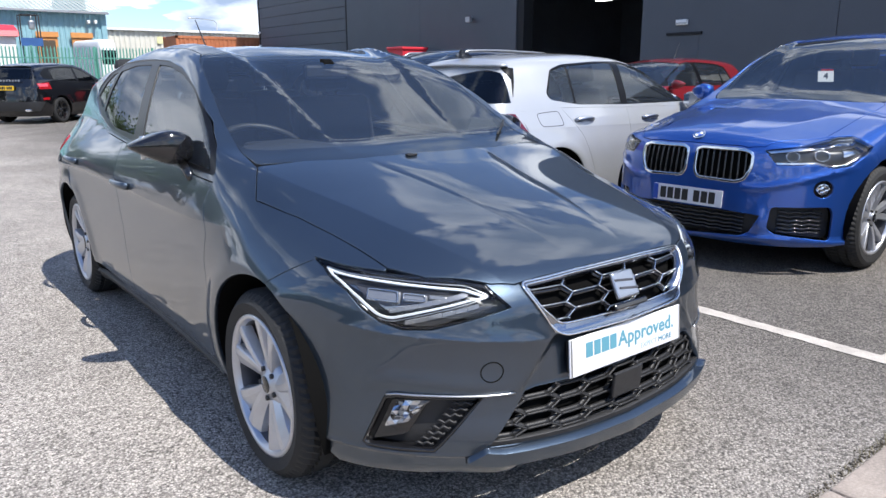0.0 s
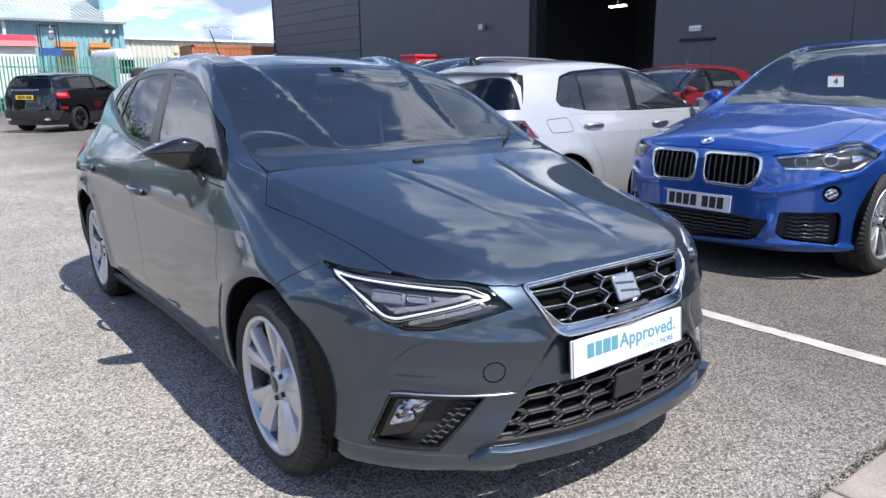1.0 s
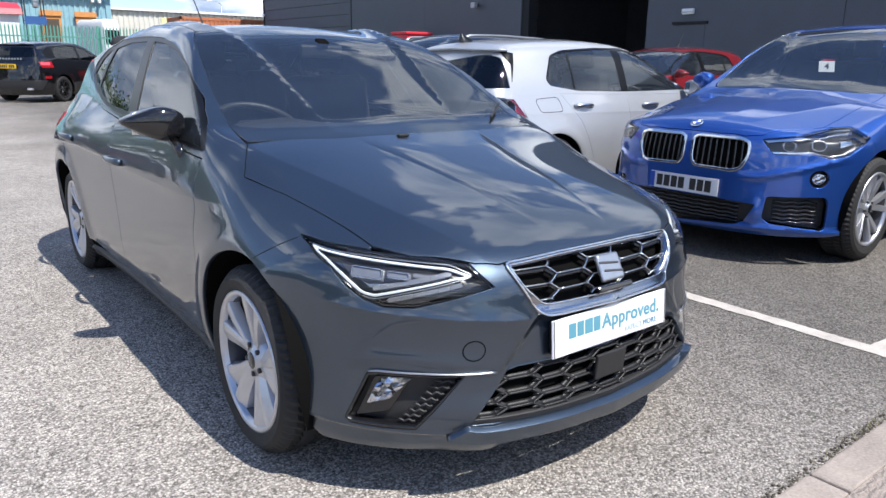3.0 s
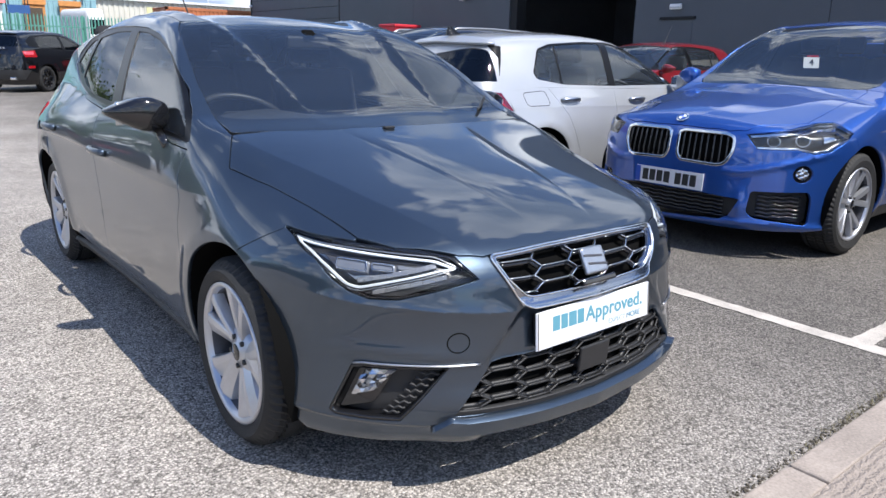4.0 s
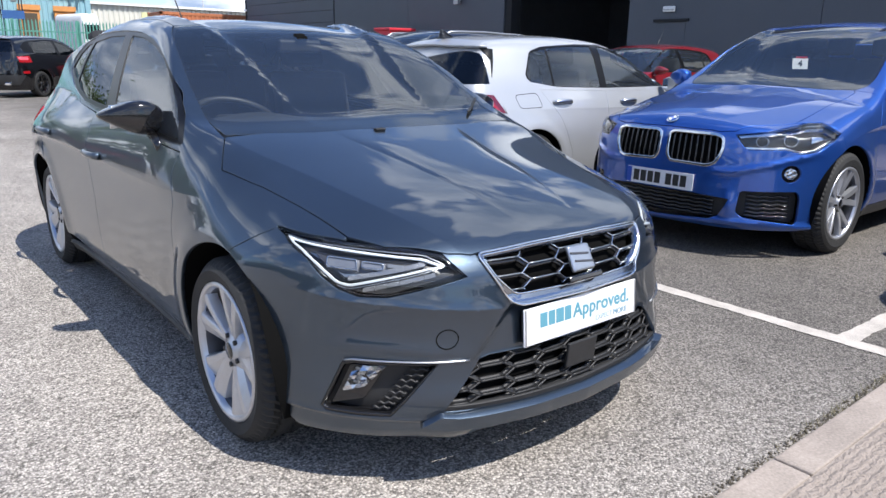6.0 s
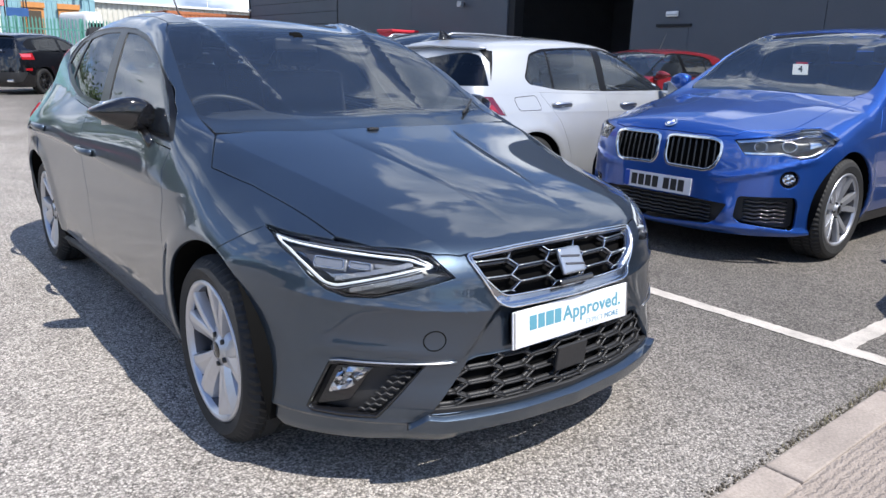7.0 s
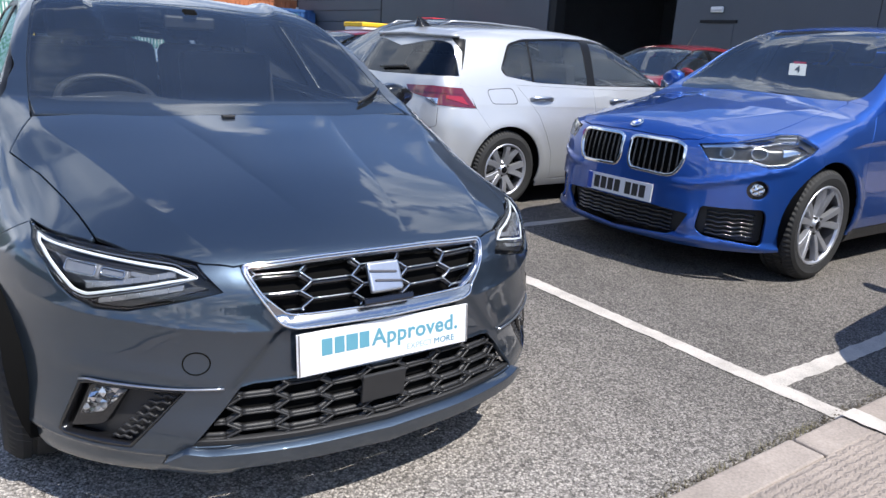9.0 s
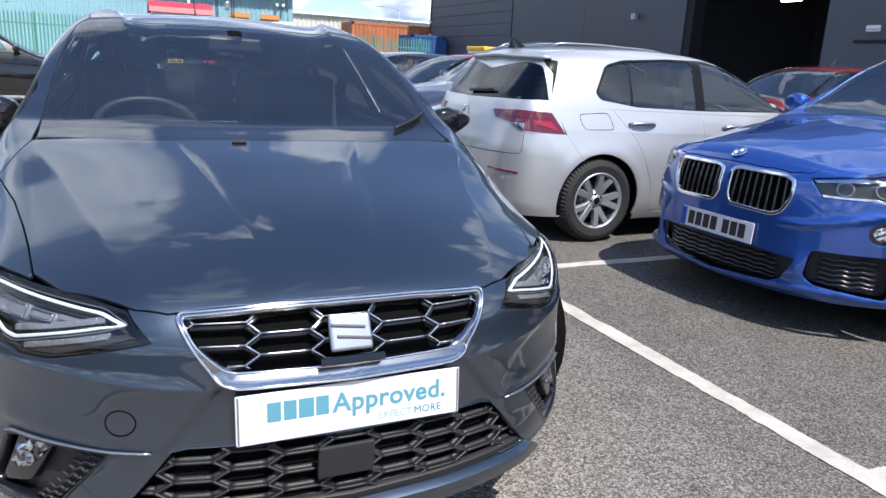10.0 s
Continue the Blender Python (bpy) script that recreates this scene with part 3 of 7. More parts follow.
    # wheel housings
    for wy in (0, base):
        for s in (-1, 1):
            bm = bmesh.new()
            a0 = -math.asin((wz - sill) / (ra + 0.0))
            pts = [(wy + (ra + 0.004) * math.cos(t), wz + (ra + 0.004) * math.sin(t)) for t in np.linspace(a0, math.pi - a0, 25)]
            rows = []
            for q in pts:
                xo = float(S.width(np.array(q[0]), np.array(q[1]))) - 0.010
                rows.append([bm.verts.new((s * xx, *q)) for xx in (xo, xo - 0.14, 0.45)])
            for a, b in zip(rows, rows[1:]):
                for j in range(2):
                    bm.faces.new((a[j], b[j], b[j + 1], a[j + 1]))
            mid = [r[2] for r in rows]
            bm.faces.new(mid)
            part("wheel_arch_liner", bm, DARK_VOID, thing)


def seat(thing, at, w=0.5, rest=True, rear=False):
    """A dark cloth seat with its backrest and headrest."""
    x, y, z = at
    ob = block("seat", (w, 0.5, 0.16), (x, y, z), SEAT_CLOTH, thing, bevel=0.05)
    r = Matrix.Rotation(radians(-14), 4, "X")
    block("backrest", (w, 0.13, 0.60), (x, y + 0.30, z + 0.33), SEAT_CLOTH, ob, bevel=0.05, rot=r)
    if rest:
        block("headrest", (0.26, 0.09, 0.17), (x, y + 0.40, z + 0.73), SEAT_CLOTH, ob, bevel=0.04, rot=r)
        bm = bmesh.new()
        for s in (-0.06, 0.06):
            rod(bm, (x + s, y + 0.385, z + 0.58), (x + s, y + 0.395, z + 0.68), 0.006, 8)
        part("headrest_rods", bm, CHROME, ob)
    return ob


def cabin_fittings(thing, S, wheel_x, dash_y, dash_z, seat_y, rear_y, seat_z, sw_tilt=-62):
    """Dashboard, steering wheel, seats, mirror."""
    w = 0.68
    bm = bmesh.new()
    rows = []
    for y, z in ((dash_y - 0.42, dash_z - 0.04), (dash_y - 0.15, dash_z), (dash_y, dash_z + 0.005), (dash_y + 0.06, dash_z - 0.04), (dash_y + 0.05, dash_z - 0.25), (dash_y - 0.05, dash_z - 0.5)):
        rows.append([bm.verts.new((w * k / 8, y + 0.05 * (k / 8) ** 2, z + (0.035 * math.exp(-((w * k / 8 - wheel_x) / 0.17) ** 2) if z > dash_z - 0.03 else 0))) for k in range(-8, 9)])
    for a, b in zip(rows, rows[1:]):
        for j in range(16):
            bm.faces.new((a[j], a[j + 1], b[j + 1], b[j]))
    part("dashboard", bm, DASH, thing, "dark textured dashboard")
    bm = bmesh.new()
    m = Matrix.Translation((wheel_x, dash_y + 0.22, dash_z - 0.015)) @ Matrix.Rotation(radians(90 + sw_tilt), 4, "X")
    ring = [m @ Vector((0.185 * math.cos(a), 0.185 * math.sin(a), 0)) for a in (2 * math.pi * i / 40 for i in range(40))]
    tube_path(bm, ring, 0.016, 10, True)
    sw = part("steering_wheel", bm, BLACK_PLASTIC, thing, "black leather steering wheel")
    bm = bmesh.new()
    box(bm, (0.15, 0.13, 0.05), (0, 0, -0.02), None, 0.02)
    box(bm, (0.34, 0.04, 0.02), (0, 0.01, -0.02), None, 0.006)
    box(bm, (0.04, 0.17, 0.02), (0, -0.09, -0.02), None, 0.006)
    bm.transform(m)
    part("wheel_boss", bm, BLACK_PLASTIC, sw)
    for x in (-0.36, 0.36):
        seat(thing, (x, seat_y, seat_z), 0.50)
    for x in (-0.42, 0, 0.42):
        seat(thing, (x, rear_y, seat_z + 0.02), 0.40)


def lettering(name, words, size, m, mat, parent, deep=0.0012, spacing=1.0, bold=0.0):
    """Words in the built-in font as a thin raised mesh; they lie in the pose's xy plane."""
    cu = bpy.data.curves.new(name, "FONT")
    cu.body, cu.size, cu.extrude, cu.space_character = words, size, deep, spacing
    cu.align_x, cu.align_y, cu.offset = "CENTER", "CENTER", bold
    tmp = new(name, cu)
    bpy.context.view_layer.update()
    me = bpy.data.meshes.new_from_object(tmp.evaluated_get(bpy.context.evaluated_depsgraph_get()))
    bpy.data.objects.remove(tmp)
    me.materials.clear()
    me.materials.append(mat)
    ob = new(name, me)
    ob.parent = parent
    ob.matrix_local = m
    return ob


def lattice(name, S, proj, outline, w, h, d, thick, mat, parent, lift=-0.015, slant=None, slant_mat=None, shift=(0.0, 0.0), label=""):
    """Honeycomb of long cells that fills an outline of the skin: level bars, and slanting bars that may differ."""
    o = np.array(outline)
    lo, hi = o.min(0), o.max(0)
    level, slope = [], []
    pitch = w - d
    k0, k1 = int(lo[0] / pitch) - 2, int(hi[0] / pitch) + 2
    for k in range(k0, k1 + 1):
        cx = k * pitch + shift[0]
        r0 = int((lo[1] - shift[1]) / h) - 2
        for r in range(r0, int((hi[1] - shift[1]) / h) + 3):
            cz = r * h + (h / 2 if k % 2 else 0) + shift[1]
            level.append(((cx - w / 2 + d, cz + h / 2), (cx + w / 2 - d, cz + h / 2)))
            slope.append(((cx + w / 2, cz), (cx + w / 2 - d, cz + h / 2)))
            slope.append(((cx + w / 2, cz), (cx + w / 2 - d, cz - h / 2)))
    made = None
    for segs, m, r in ((level, mat, thick), (slope, slant_mat or mat, slant or thick)):
        for a, b in segs:
            q = np.array([np.array(a) + (np.array(b) - np.array(a)) * t for t in np.linspace(0, 1, 7)])
            ok = inside(o, q)
            if ok.sum() < 2:
                continue
            i = np.where(ok)[0]
            q = q[i[0]:i[-1] + 1]
            p, n = S.skin(proj, q[:, 0], q[:, 1], lift)
            part(name, tube_path(bmesh.new(), p, r, 6), m, parent, label)


def main_shape():
    return Shape(
        base=2.564, wheel_z=0.312, arch=0.347, flare=0.010, yc=0.15, zc=0.62,
        top=keyed((-0.80, 0.58), (-0.70, 0.685), (-0.60, 0.742), (-0.40, 0.812), (0.0, 0.905), (0.30, 0.968), (0.44, 1.003), (0.56, 1.066), (1.15, 1.372), (1.45, 1.428), (1.8, 1.444), (2.3, 1.428), (2.8, 1.375), (3.02, 1.335), (3.2, 1.29)),
        sweep=keyed((-0.8, 0.05), (0.1, 0.06), (0.45, 0.07), (0.7, 0.07), (1.2, 0.09), (1.6, 0.0), (3.0, -0.05)),
        crown=keyed((-0.8, 0.085), (-0.3, 0.085), (0.0, 0.065), (0.28, 0.018), (0.45, 0.015), (0.8, 0.03), (1.2, 0.09), (1.8, 0.14), (3.0, 0.12)),
        creases=[(keyed((-0.7, 0.38), (-0.45, 0.475), (-0.30, 0.522), (-0.15, 0.558), (0.0, 0.60), (0.12, 0.645), (0.25, 0.69), (0.5, 0.74)), 0.19, keyed((-0.75, 0.6), (-0.5, 0.9), (0.0, 1), (0.25, 0.5), (0.4, 0)))],
        dome=(keyed((-0.68, 0.115), (-0.6, 0.13), (-0.4, 0.168), (-0.25, 0.198), (-0.1, 0.222), (0.05, 0.252), (0.18, 0.282), (0.3, 0.30)), 0.0055, 0.035, keyed((-0.66, 0.0), (-0.45, 0.55), (-0.2, 1), (0.05, 1), (0.2, 0.5), (0.3, 0))),
        haunch=keyed((0.2, 0.0), (0.9, 0.05), (1.6, 0.22), (2.2, 0.50), (2.6, 0.52), (3.2, 0.30)),
        plan=keyed((-0.8, 0.83), (-0.4, 0.868), (0, 0.885), (0.5, 0.874), (1.3, 0.868), (2.0, 0.876), (2.564, 0.890), (2.9, 0.874), (3.25, 0.80)),
        flank=keyed((0.13, 0.085), (0.2, 0.05), (0.3, 0.022), (0.45, 0.006), (0.6, 0.0), (0.70, 0.001), (0.77, 0.004), (0.82, 0.010), (0.88, 0.024), (0.94, 0.046), (1.1, 0.12)),
        waist=keyed((-0.25, 0.748), (-0.03, 0.772), (0.115, 0.776), (0.285, 0.769), (0.6, 0.758), (1.05, 0.754), (1.54, 0.768), (2.25, 0.775), (3.2, 0.74)), waist_deep=0.013, waist_fade=keyed((-0.25, 0.25), (0.0, 0.35), (0.3, 0.7), (0.5, 1), (2.9, 1), (3.2, 0.5)),
        belt=keyed((0.3, 0.90), (0.6, 0.925), (1.5, 0.955), (2.6, 1.02), (3.2, 1.04)),
        cabin=keyed((0.2, 0.80), (0.6, 0.825), (1.2, 0.810), (2.0, 0.765), (2.6, 0.705), (3.2, 0.63)), tumble=0.36, tumble2=0.35,
        round_top=keyed((-0.8, 0.05), (-0.4, 0.08), (-0.1, 0.13), (0.25, 0.12), (0.5, 0.05), (0.8, 0.03), (1.2, 0.06), (1.5, 0.10), (3.0, 0.12)),
        nose=keyed((0.12, -0.70), (0.2, -0.765), (0.28, -0.78), (0.36, -0.765), (0.45, -0.755), (0.55, -0.745), (0.62, -0.735), (0.68, -0.715), (0.76, -0.66), (0.9, -0.5)),
        nose_plan=keyed((0, 0), (0.2, 0.010), (0.36, 0.038), (0.48, 0.078), (0.62, 0.170), (0.73, 0.285), (0.80, 0.40), (0.86, 0.56), (0.95, 0.9)),
        tail=keyed((0.15, 3.16), (0.3, 3.22), (0.55, 3.25), (0.8, 3.22), (1.0, 3.17), (1.25, 3.06), (1.36, 2.98)),
        tail_plan=keyed((0, 0), (0.4, 0.02), (0.6, 0.06), (0.75, 0.14), (0.85, 0.30), (0.95, 0.6)), hip=(0.004, 1.9, 2.8, 0.62, 0.86))



def suv_shape():
    return Shape(
        base=2.670, wheel_z=0.341, arch=0.385, flare=0.014, yc=0.15, zc=0.70,
        top=keyed((-0.85, 0.78), (-0.72, 0.862), (-0.5, 0.925), (0.0, 1.005), (0.38, 1.062), (0.52, 1.105), (1.28, 1.505), (1.6, 1.575), (2.0, 1.598), (2.8, 1.57), (3.3, 1.50), (3.6, 1.42)),
        sweep=keyed((-0.8, 0.05), (0.2, 0.12), (0.5, 0.24), (1.2, 0.2), (1.7, 0.0), (3.5, -0.05)),
        crown=keyed((-0.8, 0.08), (-0.3, 0.08), (0.05, 0.062), (0.3, 0.05), (0.5, 0.05), (1.3, 0.10), (2.0, 0.12), (3.5, 0.12)),
        creases=[(keyed((-0.75, 0.30), (-0.3, 0.42), (0.4, 0.60)), 0.10, keyed((-0.75, 0.4), (-0.4, 1), (-0.2, 0.95), (0.1, 0.6), (0.3, 0.35), (0.45, 0))),
                 (keyed((-0.7, 0.10), (0.4, 0.28)), 0.05, keyed((-0.75, 0.2), (-0.4, 1), (0.3, 1), (0.45, 0)))],
        plan=keyed((-0.8, 0.87), (-0.4, 0.904), (0, 0.910), (0.5, 0.895), (1.5, 0.890), (2.67, 0.908), (3.1, 0.88), (3.6, 0.80)),
        flank=keyed((0.16, 0.07), (0.25, 0.04), (0.35, 0.015), (0.55, 0.0), (0.75, 0.004), (0.88, 0.012), (0.98, 0.035), (1.06, 0.07), (1.2, 0.14)),
        waist=keyed((-0.3, 0.72), (0.5, 0.83), (1.5, 0.87), (3.3, 0.93)), waist_deep=0.014, waist_fade=keyed((-0.1, 0.0), (0.5, 1), (3.0, 1), (3.4, 0.5)),
        belt=keyed((0.3, 1.0), (0.7, 1.03), (1.8, 1.06), (2.9, 1.12), (3.6, 1.15)),
        cabin=keyed((0.2, 0.83), (0.7, 0.835), (1.5, 0.835), (2.5, 0.81), (3.6, 0.70)), tumble=0.34, tumble2=0.35,
        round_top=keyed((-0.8, 0.05), (-0.2, 0.08), (0.3, 0.06), (0.8, 0.05), (1.4, 0.10), (3.5, 0.12)),
        nose=keyed((0.15, -0.72), (0.22, -0.79), (0.30, -0.805), (0.45, -0.80), (0.6, -0.79), (0.75, -0.77), (0.83, -0.745), (0.90, -0.68), (1.0, -0.55)),
        nose_plan=keyed((0, 0), (0.3, 0.02), (0.5, 0.075), (0.65, 0.160), (0.737, 0.255), (0.82, 0.365), (0.88, 0.49), (0.95, 0.76)),
        tail=keyed((0.2, 3.55), (0.5, 3.61), (0.9, 3.58), (1.2, 3.48), (1.5, 3.3)),
        tail_plan=keyed((0, 0), (0.4, 0.02), (0.6, 0.06), (0.75, 0.14), (0.85, 0.30), (0.95, 0.6)))


def rear_hatch_shape():
    return Shape(
        base=2.636, wheel_z=0.316, arch=0.352, flare=0.010, yc=0.15, zc=0.62,
        top=keyed((-0.85, 0.62), (-0.75, 0.70), (-0.5, 0.80), (0.0, 0.90), (0.38, 0.965), (0.52, 1.02), (1.3, 1.385), (1.6, 1.435), (2.0, 1.456), (2.6, 1.435), (3.0, 1.39), (3.2, 1.355), (3.35, 1.30)),
        sweep=keyed((-0.8, 0.05), (0.2, 0.12), (0.5, 0.24), (1.2, 0.2), (1.7, 0.0), (3.2, 0.0)),
        crown=keyed((-0.8, 0.08), (0.3, 0.10), (0.5, 0.06), (1.3, 0.10), (2.0, 0.13), (3.2, 0.13)),
        creases=[(keyed((-0.7, 0.36), (0.4, 0.60)), 0.08, keyed((-0.75, 0.4), (-0.4, 1), (0.3, 1), (0.45, 0)))],
        plan=keyed((-0.8, 0.83), (-0.4, 0.87), (0, 0.888), (0.5, 0.882), (1.5, 0.882), (2.636, 0.892), (3.0, 0.87), (3.4, 0.79)),
        flank=keyed((0.13, 0.085), (0.2, 0.05), (0.3, 0.022), (0.45, 0.006), (0.6, 0.0), (0.78, 0.004), (0.88, 0.018), (0.96, 0.05), (1.1, 0.12)),
        waist=keyed((-0.3, 0.72), (0.5, 0.80), (1.5, 0.815), (3.3, 0.83)), waist_deep=0.012, waist_fade=keyed((-0.2, 0.0), (0.5, 1), (3.0, 1), (3.3, 0.5)),
        belt=keyed((0.3, 0.92), (0.7, 0.94), (1.8, 0.965), (2.7, 1.00), (3.3, 1.02)),
        cabin=keyed((0.2, 0.80), (0.7, 0.81), (1.5, 0.81), (2.4, 0.79), (3.3, 0.71)), tumble=0.36, tumble2=0.35,
        round_top=keyed((-0.8, 0.05), (-0.2, 0.08), (0.3, 0.06), (0.8, 0.05), (1.4, 0.10), (3.2, 0.10)),
        nose=keyed((0.12, -0.76), (0.2, -0.84), (0.4, -0.87), (0.6, -0.85), (0.7, -0.80), (0.9, -0.6)),
        nose_plan=keyed((0, 0), (0.3, 0.02), (0.5, 0.08), (0.65, 0.17), (0.737, 0.28), (0.82, 0.42), (0.88, 0.58), (0.95, 0.85)),
        tail=keyed((0.15, 3.30), (0.3, 3.38), (0.5, 3.41), (0.66, 3.405), (0.78, 3.38), (1.0, 3.32), (1.2, 3.17), (1.34, 3.06)),
        tail_plan=keyed((0, 0), (0.4, 0.02), (0.6, 0.065), (0.72, 0.13), (0.8, 0.22), (0.86, 0.36), (0.95, 0.65)), hip=(0.03, 2.0, 3.0, 0.65, 0.9))


def build_main_car():
    S = main_shape()
    car = tagged(new("hatchback"), "dark grey metallic five-door hatchback parked on asphalt", "car")
    wz, ra, b = 0.312, 0.347, 2.564
    hood_side = [(0.694, 0.298), (0.770, 0.150), (0.713, -0.033), (0.677, -0.202), (0.660, -0.299), (0.642, -0.420)]
    nose = [(0.582, -0.512), (0.522, -0.556), (0.442, -0.621), (0.377, -0.649), (0.2, -0.663), (0, -0.668)]
    rear_edge = [(0, 0.252), (0.1, 0.252), (0.36, 0.263), (0.53, 0.296)]
    lamp = [(1.12, 0.747), (0.852, 0.731), (0.64, 0.717), (0.538, 0.701), (0.463, 0.642), (0.70, 0.594), (0.785, 0.594), (0.85, 0.612), (0.90, 0.640), (0.955, 0.685), (1.06, 0.732)]
    belt = [(0.42, 0.905), (0.68, 0.918), (1.40, 0.958), (1.82, 0.966), (2.26, 1.040), (2.42, 1.075)]
    P = dict(
        sill=0.19, low=0.25,
        hood=rear_edge + hood_side + nose,
        hood_side=hood_side,
        lamp_top=[(0.852, 0.732), (1.12, 0.749)],
        screen=[(0, 0.420), (0.35, 0.430), (0.57, 0.455), (0.648, 0.485), (0.676, 0.53), (0.662, 0.68), (0.637, 0.83), (0.621, 0.925), (0.588, 1.07), (0.547, 1.147), (0.3, 1.122), (0, 1.112)],
        screen_out=[(0, 0.255), (0.36, 0.266), (0.53, 0.299), (0.694, 0.304), (0.686, 0.48), (0.668, 0.68), (0.643, 0.83), (0.627, 0.925), (0.595, 1.075), (0.552, 1.166), (0.3, 1.142), (0, 1.132)],
        glass=[(0, 0.258), (0.35, 0.268), (0.55, 0.304), (0.684, 0.325), (0.686, 0.48), (0.668, 0.68), (0.643, 0.83), (0.627, 0.925), (0.595, 1.075), (0.552, 1.163), (0.3, 1.140), (0, 1.130)],
        roof=[(0, 1.138), (0.3, 1.148), (0.549, 1.172), (0.546, 1.4), (0.532, 1.8), (0.515, 2.3), (0.48, 2.8), (0.46, 2.99), (0, 3.05)],
        rail=[(0.699, 0.292), (0.687, 0.48), (0.669, 0.68), (0.644, 0.83), (0.628, 0.925), (0.596, 1.075), (0.554, 1.172), (0.550, 1.4), (0.536, 1.8), (0.519, 2.3), (0.484, 2.8), (0.464, 2.99)],
        dlo=rounded([(2.61, 1.13), (2.64, 1.19), (2.475, 1.27), (2.225, 1.322), (1.91, 1.334), (1.653, 1.332), (1.405, 1.32), (1.182, 1.290), (1.028, 1.249), (0.894, 1.204), (0.777, 1.151), (0.678, 1.101), (0.57, 1.040), (0.45, 0.968), (0.40, 0.918), (0.69, 0.930), (1.46, 0.960), (1.97, 0.992), (2.33, 1.05)], 0.03),
        beltline=[(2.97, 1.25), (3.02, 1.04), (2.85, 1.03), (2.56, 1.062), (2.33, 1.035), (1.97, 0.975), (1.46, 0.943), (0.69, 0.911), (0.40, 0.898), (0.29, 0.895), (0.27, 0.92)],
        panes=[(rounded([(0.515, 0.990), (0.61, 1.052), (0.765, 1.136), (0.945, 1.211), (1.165, 1.268), (1.376, 1.300), (1.542, 1.309), (1.43, 1.10), (1.357, 0.984), (0.69, 0.942), (0.462, 0.932)], 0.012), False),
               (rounded([(1.505, 0.990), (1.66, 1.311), (1.95, 1.31), (2.225, 1.282), (2.265, 1.18), (2.262, 1.075), (2.127, 1.038), (1.90, 1.003)], 0.02), True),
               (rounded([(2.31, 1.085), (2.315, 1.18), (2.275, 1.277), (2.376, 1.268), (2.50, 1.22), (2.585, 1.145), (2.40, 1.093)], 0.015), True)],
        door_front=[(0.37, 0.20), (0.371, 0.349), (0.402, 0.631), (0.391, 0.723), (0.431, 0.819), (0.415, 0.875), (0.405, 0.900)],
        seam=[(-0.228, 0.745), (-0.085, 0.660)],
        arch_a=103.5,
        front_door=[(0.37, 0.215), (0.371, 0.349), (0.402, 0.631), (0.391, 0.723), (0.431, 0.819), (0.415, 0.875), (0.405, 0.896), (0.69, 0.911), (1.46, 0.943), (1.63, 0.951), (1.615, 0.85), (1.584, 0.747), (1.502, 0.572), (1.502, 0.44), (1.53, 0.215)],
        rear_door=[(1.53, 0.215), (1.502, 0.44), (1.502, 0.572), (1.584, 0.747), (1.615, 0.85), (1.63, 0.951), (1.97, 0.975), (2.33, 1.035), (2.56, 1.062), (2.58, 0.95), (2.52, 0.80)] + arc(b, wz, ra + 0.02, 112, 188, 10),
        quarter=[(2.56, 1.062), (2.85, 1.03), (3.02, 1.04), (3.07, 0.9), (3.07, 0.62), (3.05, 0.40), (3.0, 0.24)] + arc(b, wz, ra, -11, 112, 20) + [(2.52, 0.80), (2.58, 0.95)],
        sill_strip=[(0.345, 0.155), (0.345, 0.205), (0.50, 0.213), (1.62, 0.213), (2.215, 0.213), (2.215, 0.155)], sill_mat=BLACK_PLASTIC,
        core=[[(-0.15, 0.69), (0.4, 0.88), (2.9, 1.0), (2.9, 0.7)], [(0.36, 0.2), (0.36, 0.8), (2.2, 0.8), (2.2, 0.2)]])
    car_shell(car, S, P, GREY_PAINT, glass_rear=GLASS_DARK, step=0.02)
    line = lambda pts, n=30: S.line("top", pts, "cyl", n)

    # front bumper skin with its openings
    top_edge = line(nose[::-1], 26)
    seam = [(-t, z) for t, z in S.line("side", [(-0.228, 0.745), (-0.085, 0.66)], "cyl", 8)]
    archc = [(-t, z) for t, z in S.line("side", arc(0, wz, ra, 103.5, 199, 16), "cyl", 22)]
    bump = top_edge + [(0.852, 0.731), (1.12, 0.747)] + seam + archc + [(1.0, 0.168), (0.6, 0.155), (0, 0.15)]
    grille = [(0, 0.701), (0.2, 0.700), (0.425, 0.693), (0.378, 0.635), (0.318, 0.558), (0.285, 0.546), (0, 0.543)]
    intake = [(0, 0.408), (0.385, 0.408), (0.42, 0.402), (0.538, 0.262), (0, 0.246)]
    fog = [(0.835, 0.405), (0.80, 0.412), (0.553, 0.402), (0.69, 0.252), (0.79, 0.252), (0.885, 0.256), (0.902, 0.268)]
    mg, mi = mirrored(grille), mirrored(intake)
    lampl, fogl = [(-u, v) for u, v in lamp], [(-u, v) for u, v in fog]

    def folds(p):
        th = np.abs(np.arctan2(p[:, 0], S.yc - p[:, 1]))
        z = p[:, 2]
        line_z = np.interp(th, [0.30, 0.37, 0.68, 0.82, 1.0, 1.15], [0.535, 0.541, 0.570, 0.580, 0.60, 0.64])
        s = line_z - z
        fade = np.interp(th, [0.30, 0.40, 0.85, 1.05], [0, 1, 1, 0])
        sp = np.maximum(s, 0)
        w = 0.009 * fade * np.where(s > 0, np.exp(-sp / 0.035), np.exp(np.minimum(s, 0) / 0.028))
        # brow over the fog lamp
        brow = np.interp(th, [0.45, 0.62, 0.82, 0.9], [0.420, 0.436, 0.450, 0.44])
